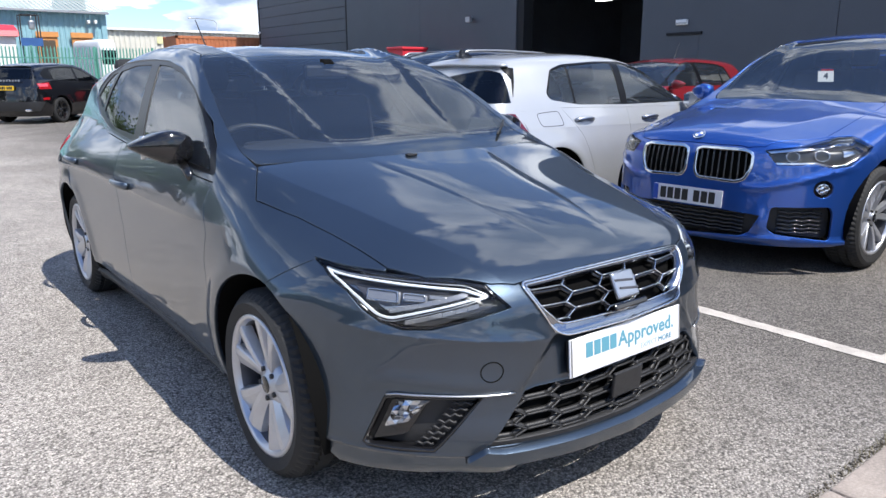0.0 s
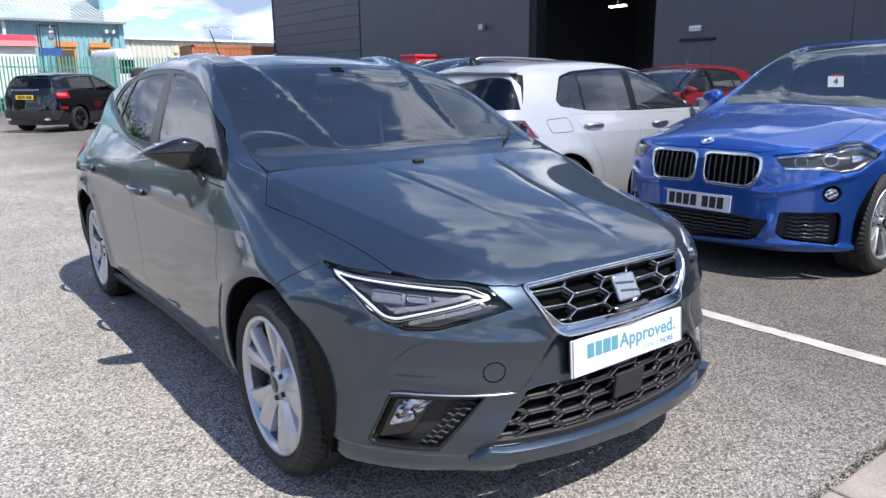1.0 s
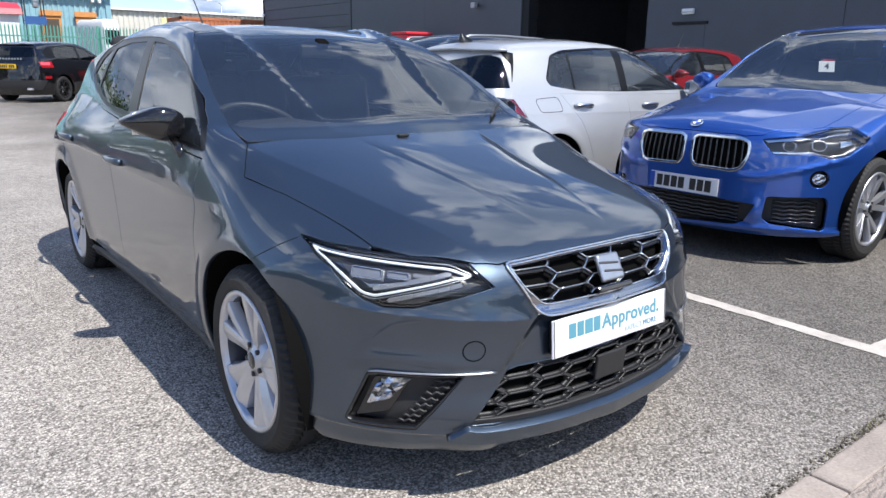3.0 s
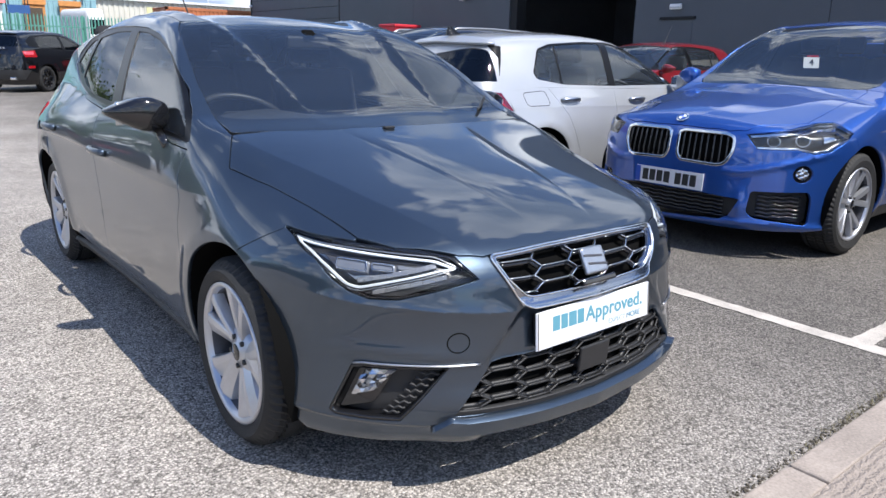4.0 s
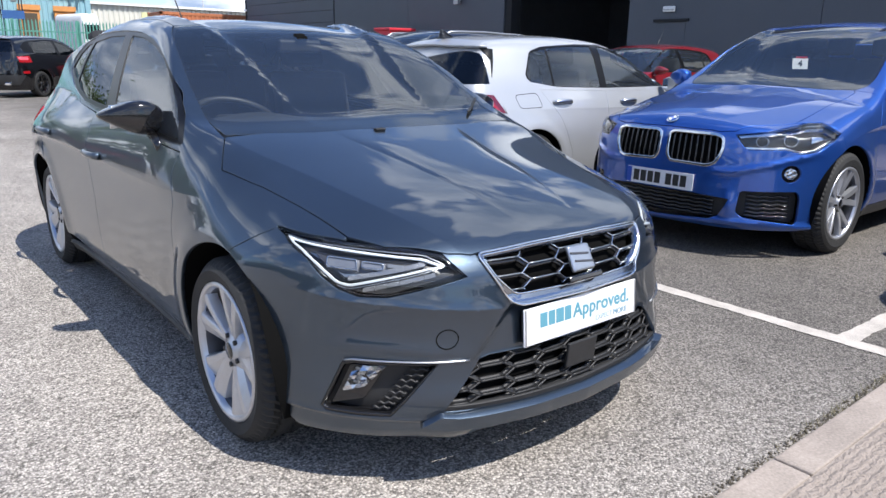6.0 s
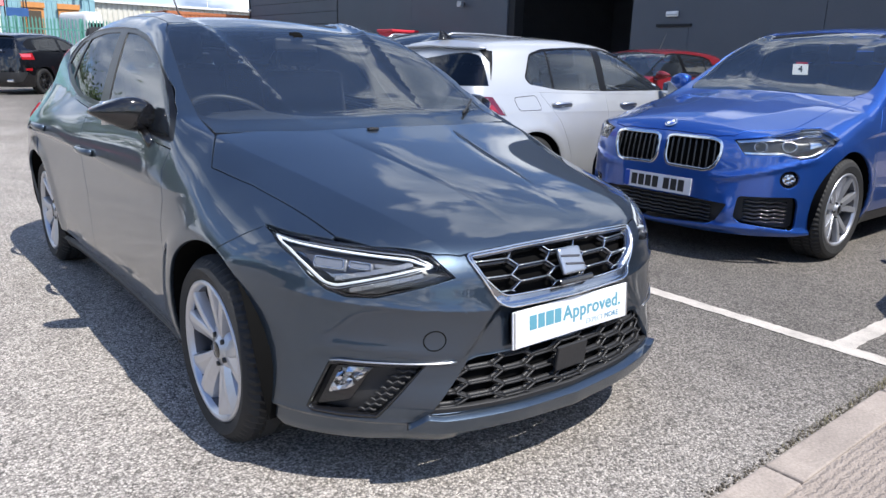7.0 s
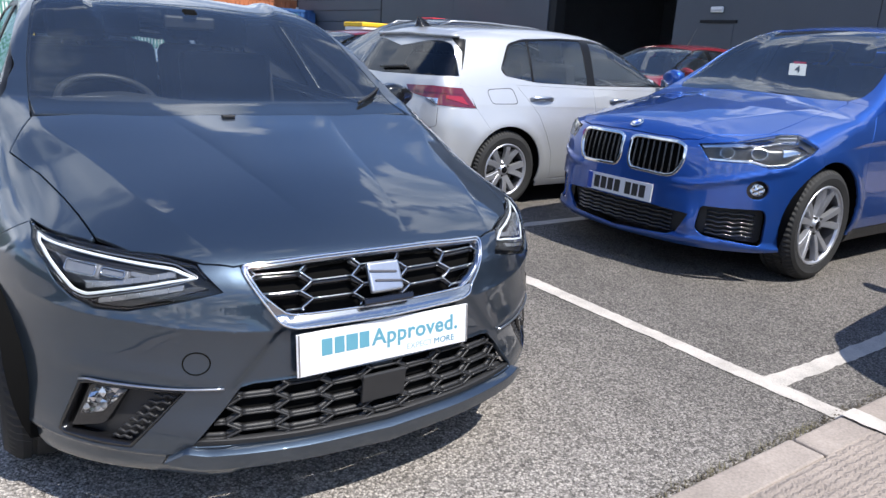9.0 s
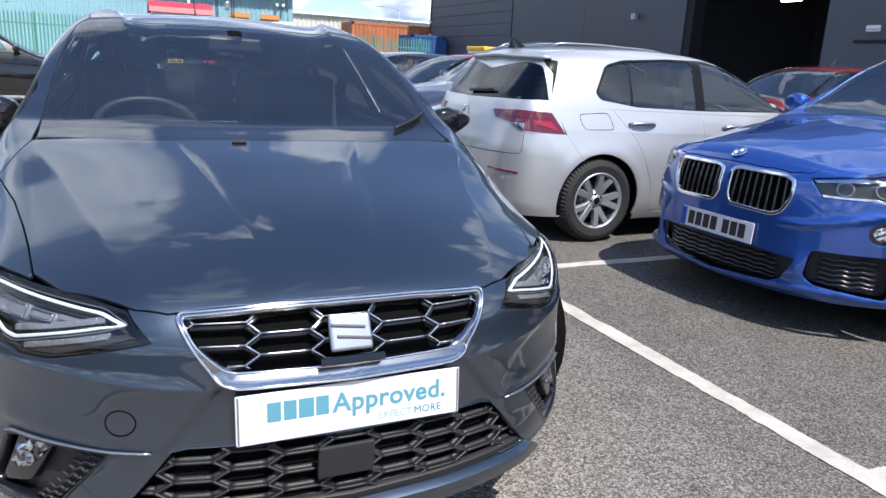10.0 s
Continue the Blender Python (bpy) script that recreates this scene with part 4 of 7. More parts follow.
        w += 0.0055 * np.exp(-((z - brow) / np.where(z > brow, 0.030, 0.018)) ** 2) * np.interp(th, [0.42, 0.55, 0.82, 0.92], [0, 0.7, 1, 0])
        # skirt line above the undercut lower edge
        skirt = np.interp(th, [0.55, 0.7, 0.9, 1.1, 1.3], [0.228, 0.234, 0.240, 0.246, 0.25])
        w += (0.004 * np.exp(-((z - skirt - 0.006) / 0.007) ** 2) - 0.013 / (1 + np.exp((z - skirt) / 0.0025))) * np.interp(th, [0.5, 0.62], [0, 1])
        # flat middle behind the plate
        edge = np.interp(z, [0.40, 0.534, 0.56], [0.442, 0.325, 0.30])
        w += -0.012 / (1 + np.exp((th - edge) / 0.006)) * np.interp(z, [0.40, 0.42, 0.53, 0.56], [0.6, 1, 1, 0])
        return w
    panel("front_bumper", S, "cyl", mirrored(bump), GREY_PAINT, car, step=0.016, holes=[mg, mi, lamp, lampl, fog, fogl], wave=folds, deep=0.02, rows=[(sg * t, np.interp(t, [0.30, 0.37, 0.68, 0.82, 1.0, 1.15], [0.535, 0.541, 0.570, 0.580, 0.60, 0.64]) + dz) for sg in (-1, 1) for t in np.arange(0.31, 1.05, 0.012) for dz in (-0.007, -0.001, 0.004, 0.011)] + [(sg * (float(np.interp(z, [0.40, 0.534, 0.56], [0.442, 0.325, 0.30])) + d), z) for sg in (-1, 1) for z in np.arange(0.412, 0.55, 0.008) for d in (-0.016, -0.006, 0.0, 0.006, 0.016)] + [(sg * t, float(np.interp(t, [0.55, 0.7, 0.9, 1.1, 1.3], [0.228, 0.234, 0.240, 0.246, 0.25])) + d) for sg in (-1, 1) for t in np.arange(0.56, 1.2, 0.014) for d in (-0.010, -0.004, 0.0, 0.004, 0.012)])
    # dark sheet standing for the shaded depth behind the front openings
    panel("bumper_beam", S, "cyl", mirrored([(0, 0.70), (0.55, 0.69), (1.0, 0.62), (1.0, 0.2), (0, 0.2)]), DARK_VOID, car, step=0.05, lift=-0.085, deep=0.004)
    panel("splitter", S, "cyl", mirrored([(0, 0.243), (0.50, 0.254), (0.548, 0.262), (0.605, 0.232), (0.52, 0.214), (0, 0.195)]), GREY_PAINT, car, "body-coloured lower lip", step=0.015, lift=0.026, deep=0.055)

    # radiator grille
    ring_in = [(0, 0.695), (0.2, 0.694), (0.411, 0.687), (0.364, 0.630), (0.305, 0.583), (0.280, 0.576), (0, 0.573)]
    mr = mirrored(ring_in)
    gr = panel("grille_surround", S, "cyl", rounded(mg, 0.018), BAND_METAL, car, "satin metal grille surround with chrome edges", step=0.012, lift=0.003, holes=[rounded(mr, 0.014)], deep=0.03, lip=0.003,
               wave=lambda p: np.interp(p[:, 2], [0.543, 0.558, 0.576, 0.60], [0.010, 0.007, -0.004, 0.0]))
    for o, rr in ((rounded(mg, 0.02, 6), 0.0034), (rounded([tuple(q) for q in inset(mr, -0.001)], 0.016, 6), 0.0026)):
        q = np.array(resample(o, 0.012))
        q, _ = S.skin("cyl", q[:, 0], q[:, 1], 0.005)
        q[:, 1] -= np.interp(q[:, 2], [0.543, 0.558, 0.576, 0.60], [0.010, 0.007, -0.004, 0.0])
        part("grille_edge", tube_path(bmesh.new(), q, rr, 8, True), CHROME, gr, "thin chrome edge")
    # shade behind the bars, put in as a near-black sheet
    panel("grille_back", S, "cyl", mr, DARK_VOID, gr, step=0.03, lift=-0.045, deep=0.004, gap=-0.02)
    lattice("grille_bar", S, "cyl", mr, 0.196, 0.046, 0.036, 0.0019, SATIN_METAL, gr, -0.012, 0.0023, CHROME, (0.0, 0.656), "gloss black grille bars with chrome facets")
    lattice("grille_slat", S, "cyl", mr, 0.196, 0.046, 0.036, 0.0070, BLACK_GLOSS, gr, -0.024, 0.0070, BLACK_GLOSS, (0.0, 0.651))
    # emblem: bevelled square badge with two slanting cuts, left as plain shapes
    p, n = S.skin("cyl", np.array([-0.006]), np.array([0.640]), 0.006)
    me = Matrix.Translation(p[0]) @ Matrix.Rotation(-math.asin(float(n[0][2])), 4, "X")
    em = part("emblem", box(bmesh.new(), (0.098, 0.016, 0.082), (0, 0, 0), None, 0.007, 3), SATIN_METAL, gr, "satin chrome square badge", smooth=False)
    em.matrix_local = me
    for dz, s in ((0.013, 1), (-0.013, 1)):
        c = block("badge_cut", (0.080, 0.006, 0.007), (0.006 * (1 if dz < 0 else -1), -0.009, dz), ALLOY_DARK, em, bevel=0.002, rot=Matrix.Rotation(radians(7), 4, "Y"))
    block("badge_foot", (0.15, 0.02, 0.018), (0, 0.004, -0.060), BLACK_GLOSS, em, bevel=0.004)

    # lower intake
    # near-black sheet gives the intake its shaded depth
    ia = panel("intake_back", S, "cyl", mi, DARK_VOID, car, "lower intake, its unlit depth a near-black sheet", step=0.03, lift=-0.05, deep=0.004, gap=-0.02)
    lattice("intake_mesh", S, "cyl", mi, 0.165, 0.040, 0.040, 0.0036, BLACK_PLASTIC, ia, -0.014, shift=(0.0, 0.335))
    lattice("intake_web", S, "cyl", mi, 0.165, 0.040, 0.040, 0.0085, BLACK_PLASTIC, ia, -0.030, shift=(0.0, 0.337))
    p, n = S.skin("cyl", np.array([-0.018]), np.array([0.352]), 0.006)
    block("radar_cover", (0.132, 0.012, 0.080), tuple(p[0]), BLACK_PLASTIC, ia, "square matt black sensor cover", bevel=0.004, rot=Matrix.Rotation(0.08, 4, "X"))
    panel("intake_rail", S, "cyl", mirrored([(0, 0.262), (0.525, 0.276), (0.538, 0.262), (0, 0.246)]), BLACK_PLASTIC, ia, step=0.02, lift=-0.004, deep=0.02)

    # show plate
    py = -0.752
    rp = Matrix.Translation((0, py, 0.4745)) @ Matrix.Rotation(radians(-4.5), 4, "X")
    pl = part("show_plate", box(bmesh.new(), (0.525, 0.007, 0.113), (0, 0, 0), None, 0.003, 2), PLATE_WHITE, car, "white dealer show plate with blue lettering", smooth=False)
    pl.matrix_local = rp
    block("plate_holder", (0.50, 0.02, 0.095), (0, 0.013, 0), BLACK_PLASTIC, pl, bevel=0.003)
    face = Matrix.Rotation(radians(90), 4, "X")
    lettering("plate_word", "Approved.", 0.0620, Matrix.Translation((0.088, -0.0040, 0.010)) @ face, INK_BLUE, pl, 0.0006, 1.05, 0.0013)
    # maker's name as plain blocks
    for k, (bx, bw) in enumerate(((-0.181, 0.030), (-0.146, 0.028), (-0.110, 0.034), (-0.074, 0.029))):
        block("name_block", (bw, 0.0012, 0.044), (bx, -0.0040, 0.012), INK_BLUE, pl, bevel=0.0004)
    lettering("plate_motto", "EXPECT", 0.024, Matrix.Translation((0.098, -0.0040, -0.034)) @ face, INK_PALE, pl, 0.0006, 1.0)
    lettering("plate_motto", "MORE", 0.025, Matrix.Translation((0.180, -0.0040, -0.034)) @ face, INK_TEAL, pl, 0.0006, 1.05, 0.0)
    for x in (-0.257, 0.257):
        block("plate_edge", (0.004, 0.008, 0.111), (x, -0.0025, 0), SATIN_METAL, pl, bevel=0.001)

    # tow cover and sensors
    circ = [(-0.527 + 0.034 * math.cos(a), 0.472 + 0.028 * math.sin(a)) for a in np.linspace(0, 2 * math.pi, 33)[:-1]]
    ci = [(-0.527 + 0.0323 * math.cos(a), 0.472 + 0.0266 * math.sin(a)) for a in np.linspace(0, 2 * math.pi, 33)[:-1]]
    panel("tow_cover_gap", S, "cyl", circ, DARK_VOID, car, step=0.006, lift=0.0014, deep=0.003, gap=0, holes=[ci], wave=folds)

    # lamps on both sides
    drl_out = [(1.065, 0.739), (0.594, 0.6990), (0.526, 0.677), (0.59, 0.667), (0.82, 0.6165), (0.862, 0.626), (0.925, 0.671), (0.99, 0.710)]
    drl_in = [(1.030, 0.7310), (0.602, 0.6935), (0.548, 0.677), (0.595, 0.6722), (0.818, 0.6245), (0.853, 0.6305), (0.915, 0.674), (0.978, 0.712)]
    drl_in = [tuple(0.84 * np.array(a) + 0.16 * np.array(c)) for a, c in zip(drl_in, drl_out)]
    for sgn, side in ((-1, "right"), (1, "left")):
        fl = lambda o: [(sgn * u, v) for u, v in o]
        hl = panel("headlamp", S, "cyl", fl(lamp), LAMP_DARK, car, "full LED headlamp with lit white running-light outline", step=0.02, lift=-0.045, deep=0.004, gap=-0.008)
        cov = panel("lamp_lens", S, "cyl", fl(lamp), LAMP_COVER, hl, step=0.02, lift=0.0, deep=0.004, gap=0.0025)
        cov.visible_shadow = False
        panel("lamp_frame", S, "cyl", fl(lamp), BLACK_GLOSS, hl, step=0.012, lift=-0.006, deep=0.03, holes=[fl([tuple(q) for q in inset(lamp, 0.0055)])])
        panel("running_light", S, "cyl", fl(rounded(drl_out, 0.015)), DRL, hl, "lit white running light", step=0.008, lift=-0.012, deep=0.003, holes=[fl(rounded(drl_in, 0.012))], gap=0.001)
        panel("light_bezel", S, "cyl", fl([(0.975, 0.717), (0.63, 0.686), (0.60, 0.6795), (0.815, 0.635), (0.842, 0.640), (0.90, 0.682)]), SATIN_METAL, hl, step=0.02, lift=-0.040, deep=0.003)
        q = np.array(resample(fl(rounded([tuple(q) for q in inset(drl_out, -0.006)], 0.02)), 0.02))
        q, _ = S.skin("cyl", q[:, 0], q[:, 1], -0.012)
        part("lamp_trim", tube_path(bmesh.new(), q, 0.0018, 6, True), SATIN_METAL, hl)
        # projector box and stepped reflector row
        for (u0, u1, v0, v1) in ((0.895, 0.795, 0.664, 0.703), (0.785, 0.715, 0.668, 0.694), (0.705, 0.655, 0.675, 0.689)):
            panel("projector", S, "cyl", fl([(u0, v0 + 0.004), (u1, v0), (u1, v1 - 0.006), (u0, v1)]), LAMP_CLEAR, hl, step=0.012, lift=-0.018, deep=0.02, lip=0.004)
        panel("lamp_mask", S, "cyl", fl([(0.91, 0.682), (0.88, 0.665), (0.84, 0.650), (0.64, 0.681), (0.62, 0.685), (0.945, 0.712)]), ALLOY_DARK, hl, step=0.015, lift=-0.030, deep=0.01)
        for k in range(11):
            u = 0.825 - k * 0.0215
            v = 0.6325 + k * 0.0046
            panel("reflector_cell", S, "cyl", fl([(u, v), (u - 0.020, v + 0.004), (u - 0.020, v + 0.0175), (u, v + 0.0135)]), LAMP_CLEAR, hl, step=0.01, lift=-0.020, deep=0.012, gap=0.0005)
        for (u0, u1, v0, v1) in ((0.893, 0.800, 0.667, 0.701), (0.783, 0.718, 0.670, 0.692)):
            q = np.array(resample(fl(rounded([(u0, v0 + 0.004), (u1, v0), (u1, v1 - 0.006), (u0, v1)], 0.008)), 0.01))
            q, _ = S.skin("cyl", q[:, 0], q[:, 1], -0.015)
            part("projector_frame", tube_path(bmesh.new(), q, 0.0022, 6, True), LAMP_SILVER, hl)
        for k in range(6):
            u, v = 0.775 - k * 0.036, 0.6165 + k * 0.0074
            panel("lower_cell", S, "cyl", fl([(u, v - 0.001), (u - 0.034, v + 0.006), (u - 0.034, v - 0.005), (u, v - 0.012)]), LAMP_CLEAR, hl, step=0.015, lift=-0.006, deep=0.008, gap=0.0006)
        panel("lower_lens", S, "cyl", fl([(0.50, 0.652), (0.53, 0.660), (0.80, 0.606), (0.74, 0.600), (0.69, 0.602)]), LAMP_DARK, hl, step=0.015, lift=-0.010, deep=0.02)
        # fog lamp pocket
        pk = panel("fog_pocket", S, "cyl", fl(fog), BLACK_PLASTIC, car, "black fog lamp pocket", step=0.02, lift=-0.04, deep=0.004, gap=-0.008)
        rim_in = [tuple(q) for q in inset(fog, 0.009)]
        panel("pocket_rim", S, "cyl", fl(fog), BLACK_GLOSS, pk, step=0.01, lift=0.001, deep=0.035, holes=[fl(rim_in)])
        lampo = rounded([(0.815, 0.395), (0.705, 0.396), (0.77, 0.300), (0.875, 0.272)], 0.012)
        panel("fog_bezel", S, "cyl", fl(lampo), BLACK_GLOSS, pk, step=0.012, lift=-0.016, deep=0.02)
        fr = random.Random(4)
        fo = [(0.800, 0.392), (0.705, 0.394), (0.770, 0.335), (0.838, 0.316)]
        fz = panel("fog_reflector", S, "cyl", fl(rounded(fo, 0.01)), ALLOY_DARK, pk, "faceted clear fog lamp", step=0.012, lift=-0.022, deep=0.006)
        for i in range(4):
            for j in range(5):
                c = [np.array(fo[0]) * (1 - a) * (1 - b_) + np.array(fo[1]) * a * (1 - b_) + np.array(fo[2]) * a * b_ + np.array(fo[3]) * (1 - a) * b_ for a, b_ in ((i / 4, j / 5), ((i + 1) / 4, j / 5), ((i + 1) / 4, (j + 1) / 5), (i / 4, (j + 1) / 5))]
                q, nn = S.skin("cyl", np.array([sgn * k[0] for k in c]), np.array([k[1] for k in c]), -0.019)
                q = q + nn * np.array([fr.uniform(0, 0.011) for k in c])[:, None]
                bm = bmesh.new()
                top = [bm.verts.new(k) for k in q]
                low = [bm.verts.new(k - 0.012 * m) for k, m in zip(q, nn)]
                bm.faces.new(top)
                for k in range(4):
                    bm.faces.new((top[k], top[(k + 1) % 4], low[(k + 1) % 4], low[k]))
                bmesh.ops.recalc_face_normals(bm, faces=bm.faces)
                part("lamp_facet", bm, LAMP_SILVER if (i + j) % 3 else LAMP_CLEAR, fz, smooth=False)
        panel("fog_cover", S, "cyl", fl(rounded(fo, 0.01)), LAMP_COVER, pk, "clear lamp cover", step=0.02, lift=-0.006, deep=0.002).visible_shadow = False
        for k in range(8):
            v = 0.272 + k * 0.016
            u0, u1 = 0.745 - k * 0.0155, 0.695 - k * 0.0165
            if u1 < 0.58:
                u1 = 0.58
            pts = np.array([(sgn * (u0 + (u1 - u0) * t), v + 0.004 * math.sin(6.3 * t * 2)) for t in np.linspace(0, 1, 9)])
            q, _ = S.skin("cyl", pts[:, 0], pts[:, 1], -0.016)
            part("pocket_rib", tube_path(bmesh.new(), q, 0.0038, 6), BLACK_PLASTIC, pk)
        q = np.array([(0.46, 0.407), (0.55, 0.409), (0.70, 0.414), (0.80, 0.417), (0.828, 0.413)])
        q = np.array(resample(q, 0.02, closed=False))
        q, _ = S.skin("cyl", sgn * q[:, 0], q[:, 1], 0.006)
        part("trim_strip", tube_path(bmesh.new(), q, 0.0034, 6), SATIN_METAL, pk, "thin satin chrome trim strip")

        # side glass details, handles, sill moulding
        for yy, zz in ((1.46, 0.770), (2.38, 0.800)):
            pts = np.array([(yy - 0.11 + 0.22 * t, zz + 0.004) for t in np.linspace(0, 1, 9)])
            q, nn = S.skin("side", pts[:, 0], pts[:, 1])
            q = q + nn * (0.004 + 0.030 * np.sin(np.linspace(0, math.pi, 9)) ** 0.6)[:, None]
            q[:, 0] *= -sgn
            bm = tube_path(bmesh.new(), q, 0.013, 10, flat=1.2)
            part("door_handle", bm, GREY_PAINT, car)
            cup = arc(yy - 0.01, zz, 0.075, 0, 360, 24, 0.030)[:-1]
            cp = panel("handle_cup", S, "side", cup, GREY_PAINT, car, step=0.02, lift=0.0012, deep=0.002)
            if sgn > 0:
                for v in cp.data.vertices:
                    v.co.x *= -1
        # door mirror
        door_mirror(car, sgn, (0.842, 0.605, 0.890), (0.882, 0.735, 0.988), BLACK_GLOSS, (0.222, 0.125, 0.132))
    panel("sill_moulding", S, "side", [(0.36, 0.203), (0.36, 0.212), (2.20, 0.212), (2.20, 0.203)], BLACK_PLASTIC, car, step=0.03, lift=0.008, deep=0.012, both=True)

    # tail
    glassr = [(-0.62, 1.03), (-0.55, 1.25), (0.55, 1.25), (0.62, 1.03)]
    tail = [(-0.92, 0.555), (-0.90, 1.0), (-0.72, 1.28), (0.72, 1.28), (0.90, 1.0), (0.92, 0.555)]
    panel("tailgate", S, "tailcyl", tail, GREY_PAINT, car, step=0.04, holes=[glassr])
    g = panel("rear_window", S, "tailcyl", glassr, GLASS_CLEAR, car, step=0.05, lift=-0.004, deep=0.003)
    g.visible_shadow = False
    panel("rear_bumper", S, "tailcyl", [(-0.92, 0.2), (-0.92, 0.55), (0.92, 0.55), (0.92, 0.2)], GREY_PAINT, car, step=0.04)
    panel("tail_lamp", S, "side", rounded([(2.92, 0.81), (2.88, 0.88), (2.90, 0.905), (3.06, 0.905), (3.07, 0.80)], 0.02), LAMP_RED, car, "red tail lamp", step=0.02, lift=0.006, both=True)
    # cabin, cowl, wipers, aerial
    cabin_fittings(car, S, -0.36, 0.78, 0.955, 1.32, 2.18, 0.52)
    block("rear_shelf", (1.1, 0.45, 0.02), (0, 2.78, 0.93), DASH, car, bevel=0.005)
    block("interior_mirror", (0.22, 0.03, 0.06), (0, 1.06, 1.27), BLACK_PLASTIC, car, bevel=0.012)
    block("screen_sensor", (0.06, 0.05, 0.02), (0, 1.05, 1.312), DARK_VOID, car, bevel=0.01, rot=Matrix.Rotation(radians(27), 4, "X"))
    for x0, x1, y0, y1 in ((0.665, 0.50, 0.545, 0.40),):
        q = np.array([(x0 + (x1 - x0) * t, y0 + (y1 - y0) * t) for t in np.linspace(0, 1, 9)])
        p, n = S.skin("top", q[:, 0], q[:, 1], 0.012)
        wp = part("wiper", tube_path(bmesh.new(), p, 0.0065, 6, flat=0.8), BLACK_PLASTIC, car)
        part("wiper_blade", tube_path(bmesh.new(), p - n * 0.008, 0.004, 5), RUBBER, wp)
    for x in (-0.10,):
        p, n = S.skin("top", np.array([x]), np.array([0.225]), 0.004)
        block("washer_jet", (0.045, 0.022, 0.010), tuple(p[0]), BLACK_PLASTIC, car, bevel=0.003)
    bm = bmesh.new()
    rod(bm, (0, 2.55, 1.41), (0, 2.72, 1.60), 0.006, 8, 0.003)
    rod(bm, (0, 2.53, 1.395), (0, 2.56, 1.425), 0.014, 10, 0.008)
    part("roof_aerial", bm, BLACK_PLASTIC, car, "black whip roof aerial")
    for s in (-1, 1):
        wheel(car, (s * 0.7425, -0.012, 0.305), s, 0.305, 0.225, 0.255, ALLOY, spread=(0.24, 0.185), w=(0.042, 0.074), dish=0.022, hub=0.075, twist=0.012, spin=97, steer=0)
        wheel(car, (s * 0.748, b - 0.02, 0.303), s, 0.303, 0.225, 0.215, ALLOY, spread=(0.24, 0.185), w=(0.042, 0.074), dish=0.022, hub=0.075, twist=0.012, spin=60)
    # the car stands a touch askew towards its tail
    askew = keyed((-0.3, 0.0), (0.0, 0.003), (0.5, 0.015), (0.9, 0.024), (1.5, 0.028), (2.564, 0.03), (3.2, 0.03))
    done = set()
    for ob in car.children_recursive:
        if ob.name.startswith("wheel") and ob.parent == car and not ob.name.startswith("wheel_arch"):
            ob.location.x += float(askew(ob.location.y))
        if any(o.matrix_local != Matrix() for o in (ob, ob.parent) if o is not car) or ob.type != "MESH" or ob.data.name in done:
            continue
        done.add(ob.data.name)
        me = ob.data
        co = np.empty(len(me.vertices) * 3)
        me.vertices.foreach_get("co", co)
        co = co.reshape(-1, 3)
        co[:, 0] += askew(co[:, 1])
        me.vertices.foreach_set("co", co.ravel())
        me.update()
    return car


def door_mirror(car, sgn, foot, head, mat, size=(0.235, 0.105, 0.145), label="gloss black door mirror"):
    """A door mirror: pointed shell, foot and glass; sgn -1 for the car's right."""
    bm = bmesh.new()
    bmesh.ops.create_uvsphere(bm, u_segments=28, v_segments=16, radius=0.5)
    for v in bm.verts:
        x, y, z = v.co
        # blunt at the door, drawn out to a point outside; flat towards the tail
        t = x + 0.5
        shrink = 1.0 - 0.75 * max(0.0, t - 0.35) ** 1.3 / 0.65 ** 1.3
        sq = lambda a: math.copysign(min(0.5, abs(a) ** 0.55 * 0.5 ** 0.45), a)
        zz = sq(z) * shrink + 0.10 * t
        yy = sq(y) * (0.75 + 0.25 * shrink)
        if y > 0.15:
            yy = min(yy, 0.30)
        v.co = (x * size[0], yy * size[1] + 0.05 * t * t, zz * size[2])
    for v in bm.verts:
        v.co = Vector((sgn * (head[0] + v.co.x), head[1] + v.co.y, head[2] + v.co.z))
    if sgn < 0:
        bmesh.ops.reverse_faces(bm, faces=bm.faces)
    m = part("door_mirror", bm, mat, car, label)
    bm = bmesh.new()
    a, b = Vector((sgn * (foot[0] - 0.02), foot[1], foot[2])), Vector((sgn * (head[0] - size[0] * 0.28), head[1], head[2] - size[2] * 0.38))
    tube_path(bm, [a, a.lerp(b, 0.4) + Vector((0, 0, 0.004)), b], 0.019, 10, flat=0.9)
    part("mirror_foot", bm, mat, m)
    block("mirror_glass", (size[0] * 0.72, 0.004, size[2] * 0.66), (sgn * (head[0] - 0.012), head[1] + size[1] * 0.34, head[2] + 0.006), CHROME, m, bevel=0.001)
    return m


MAIN_CAR = build_main_car()

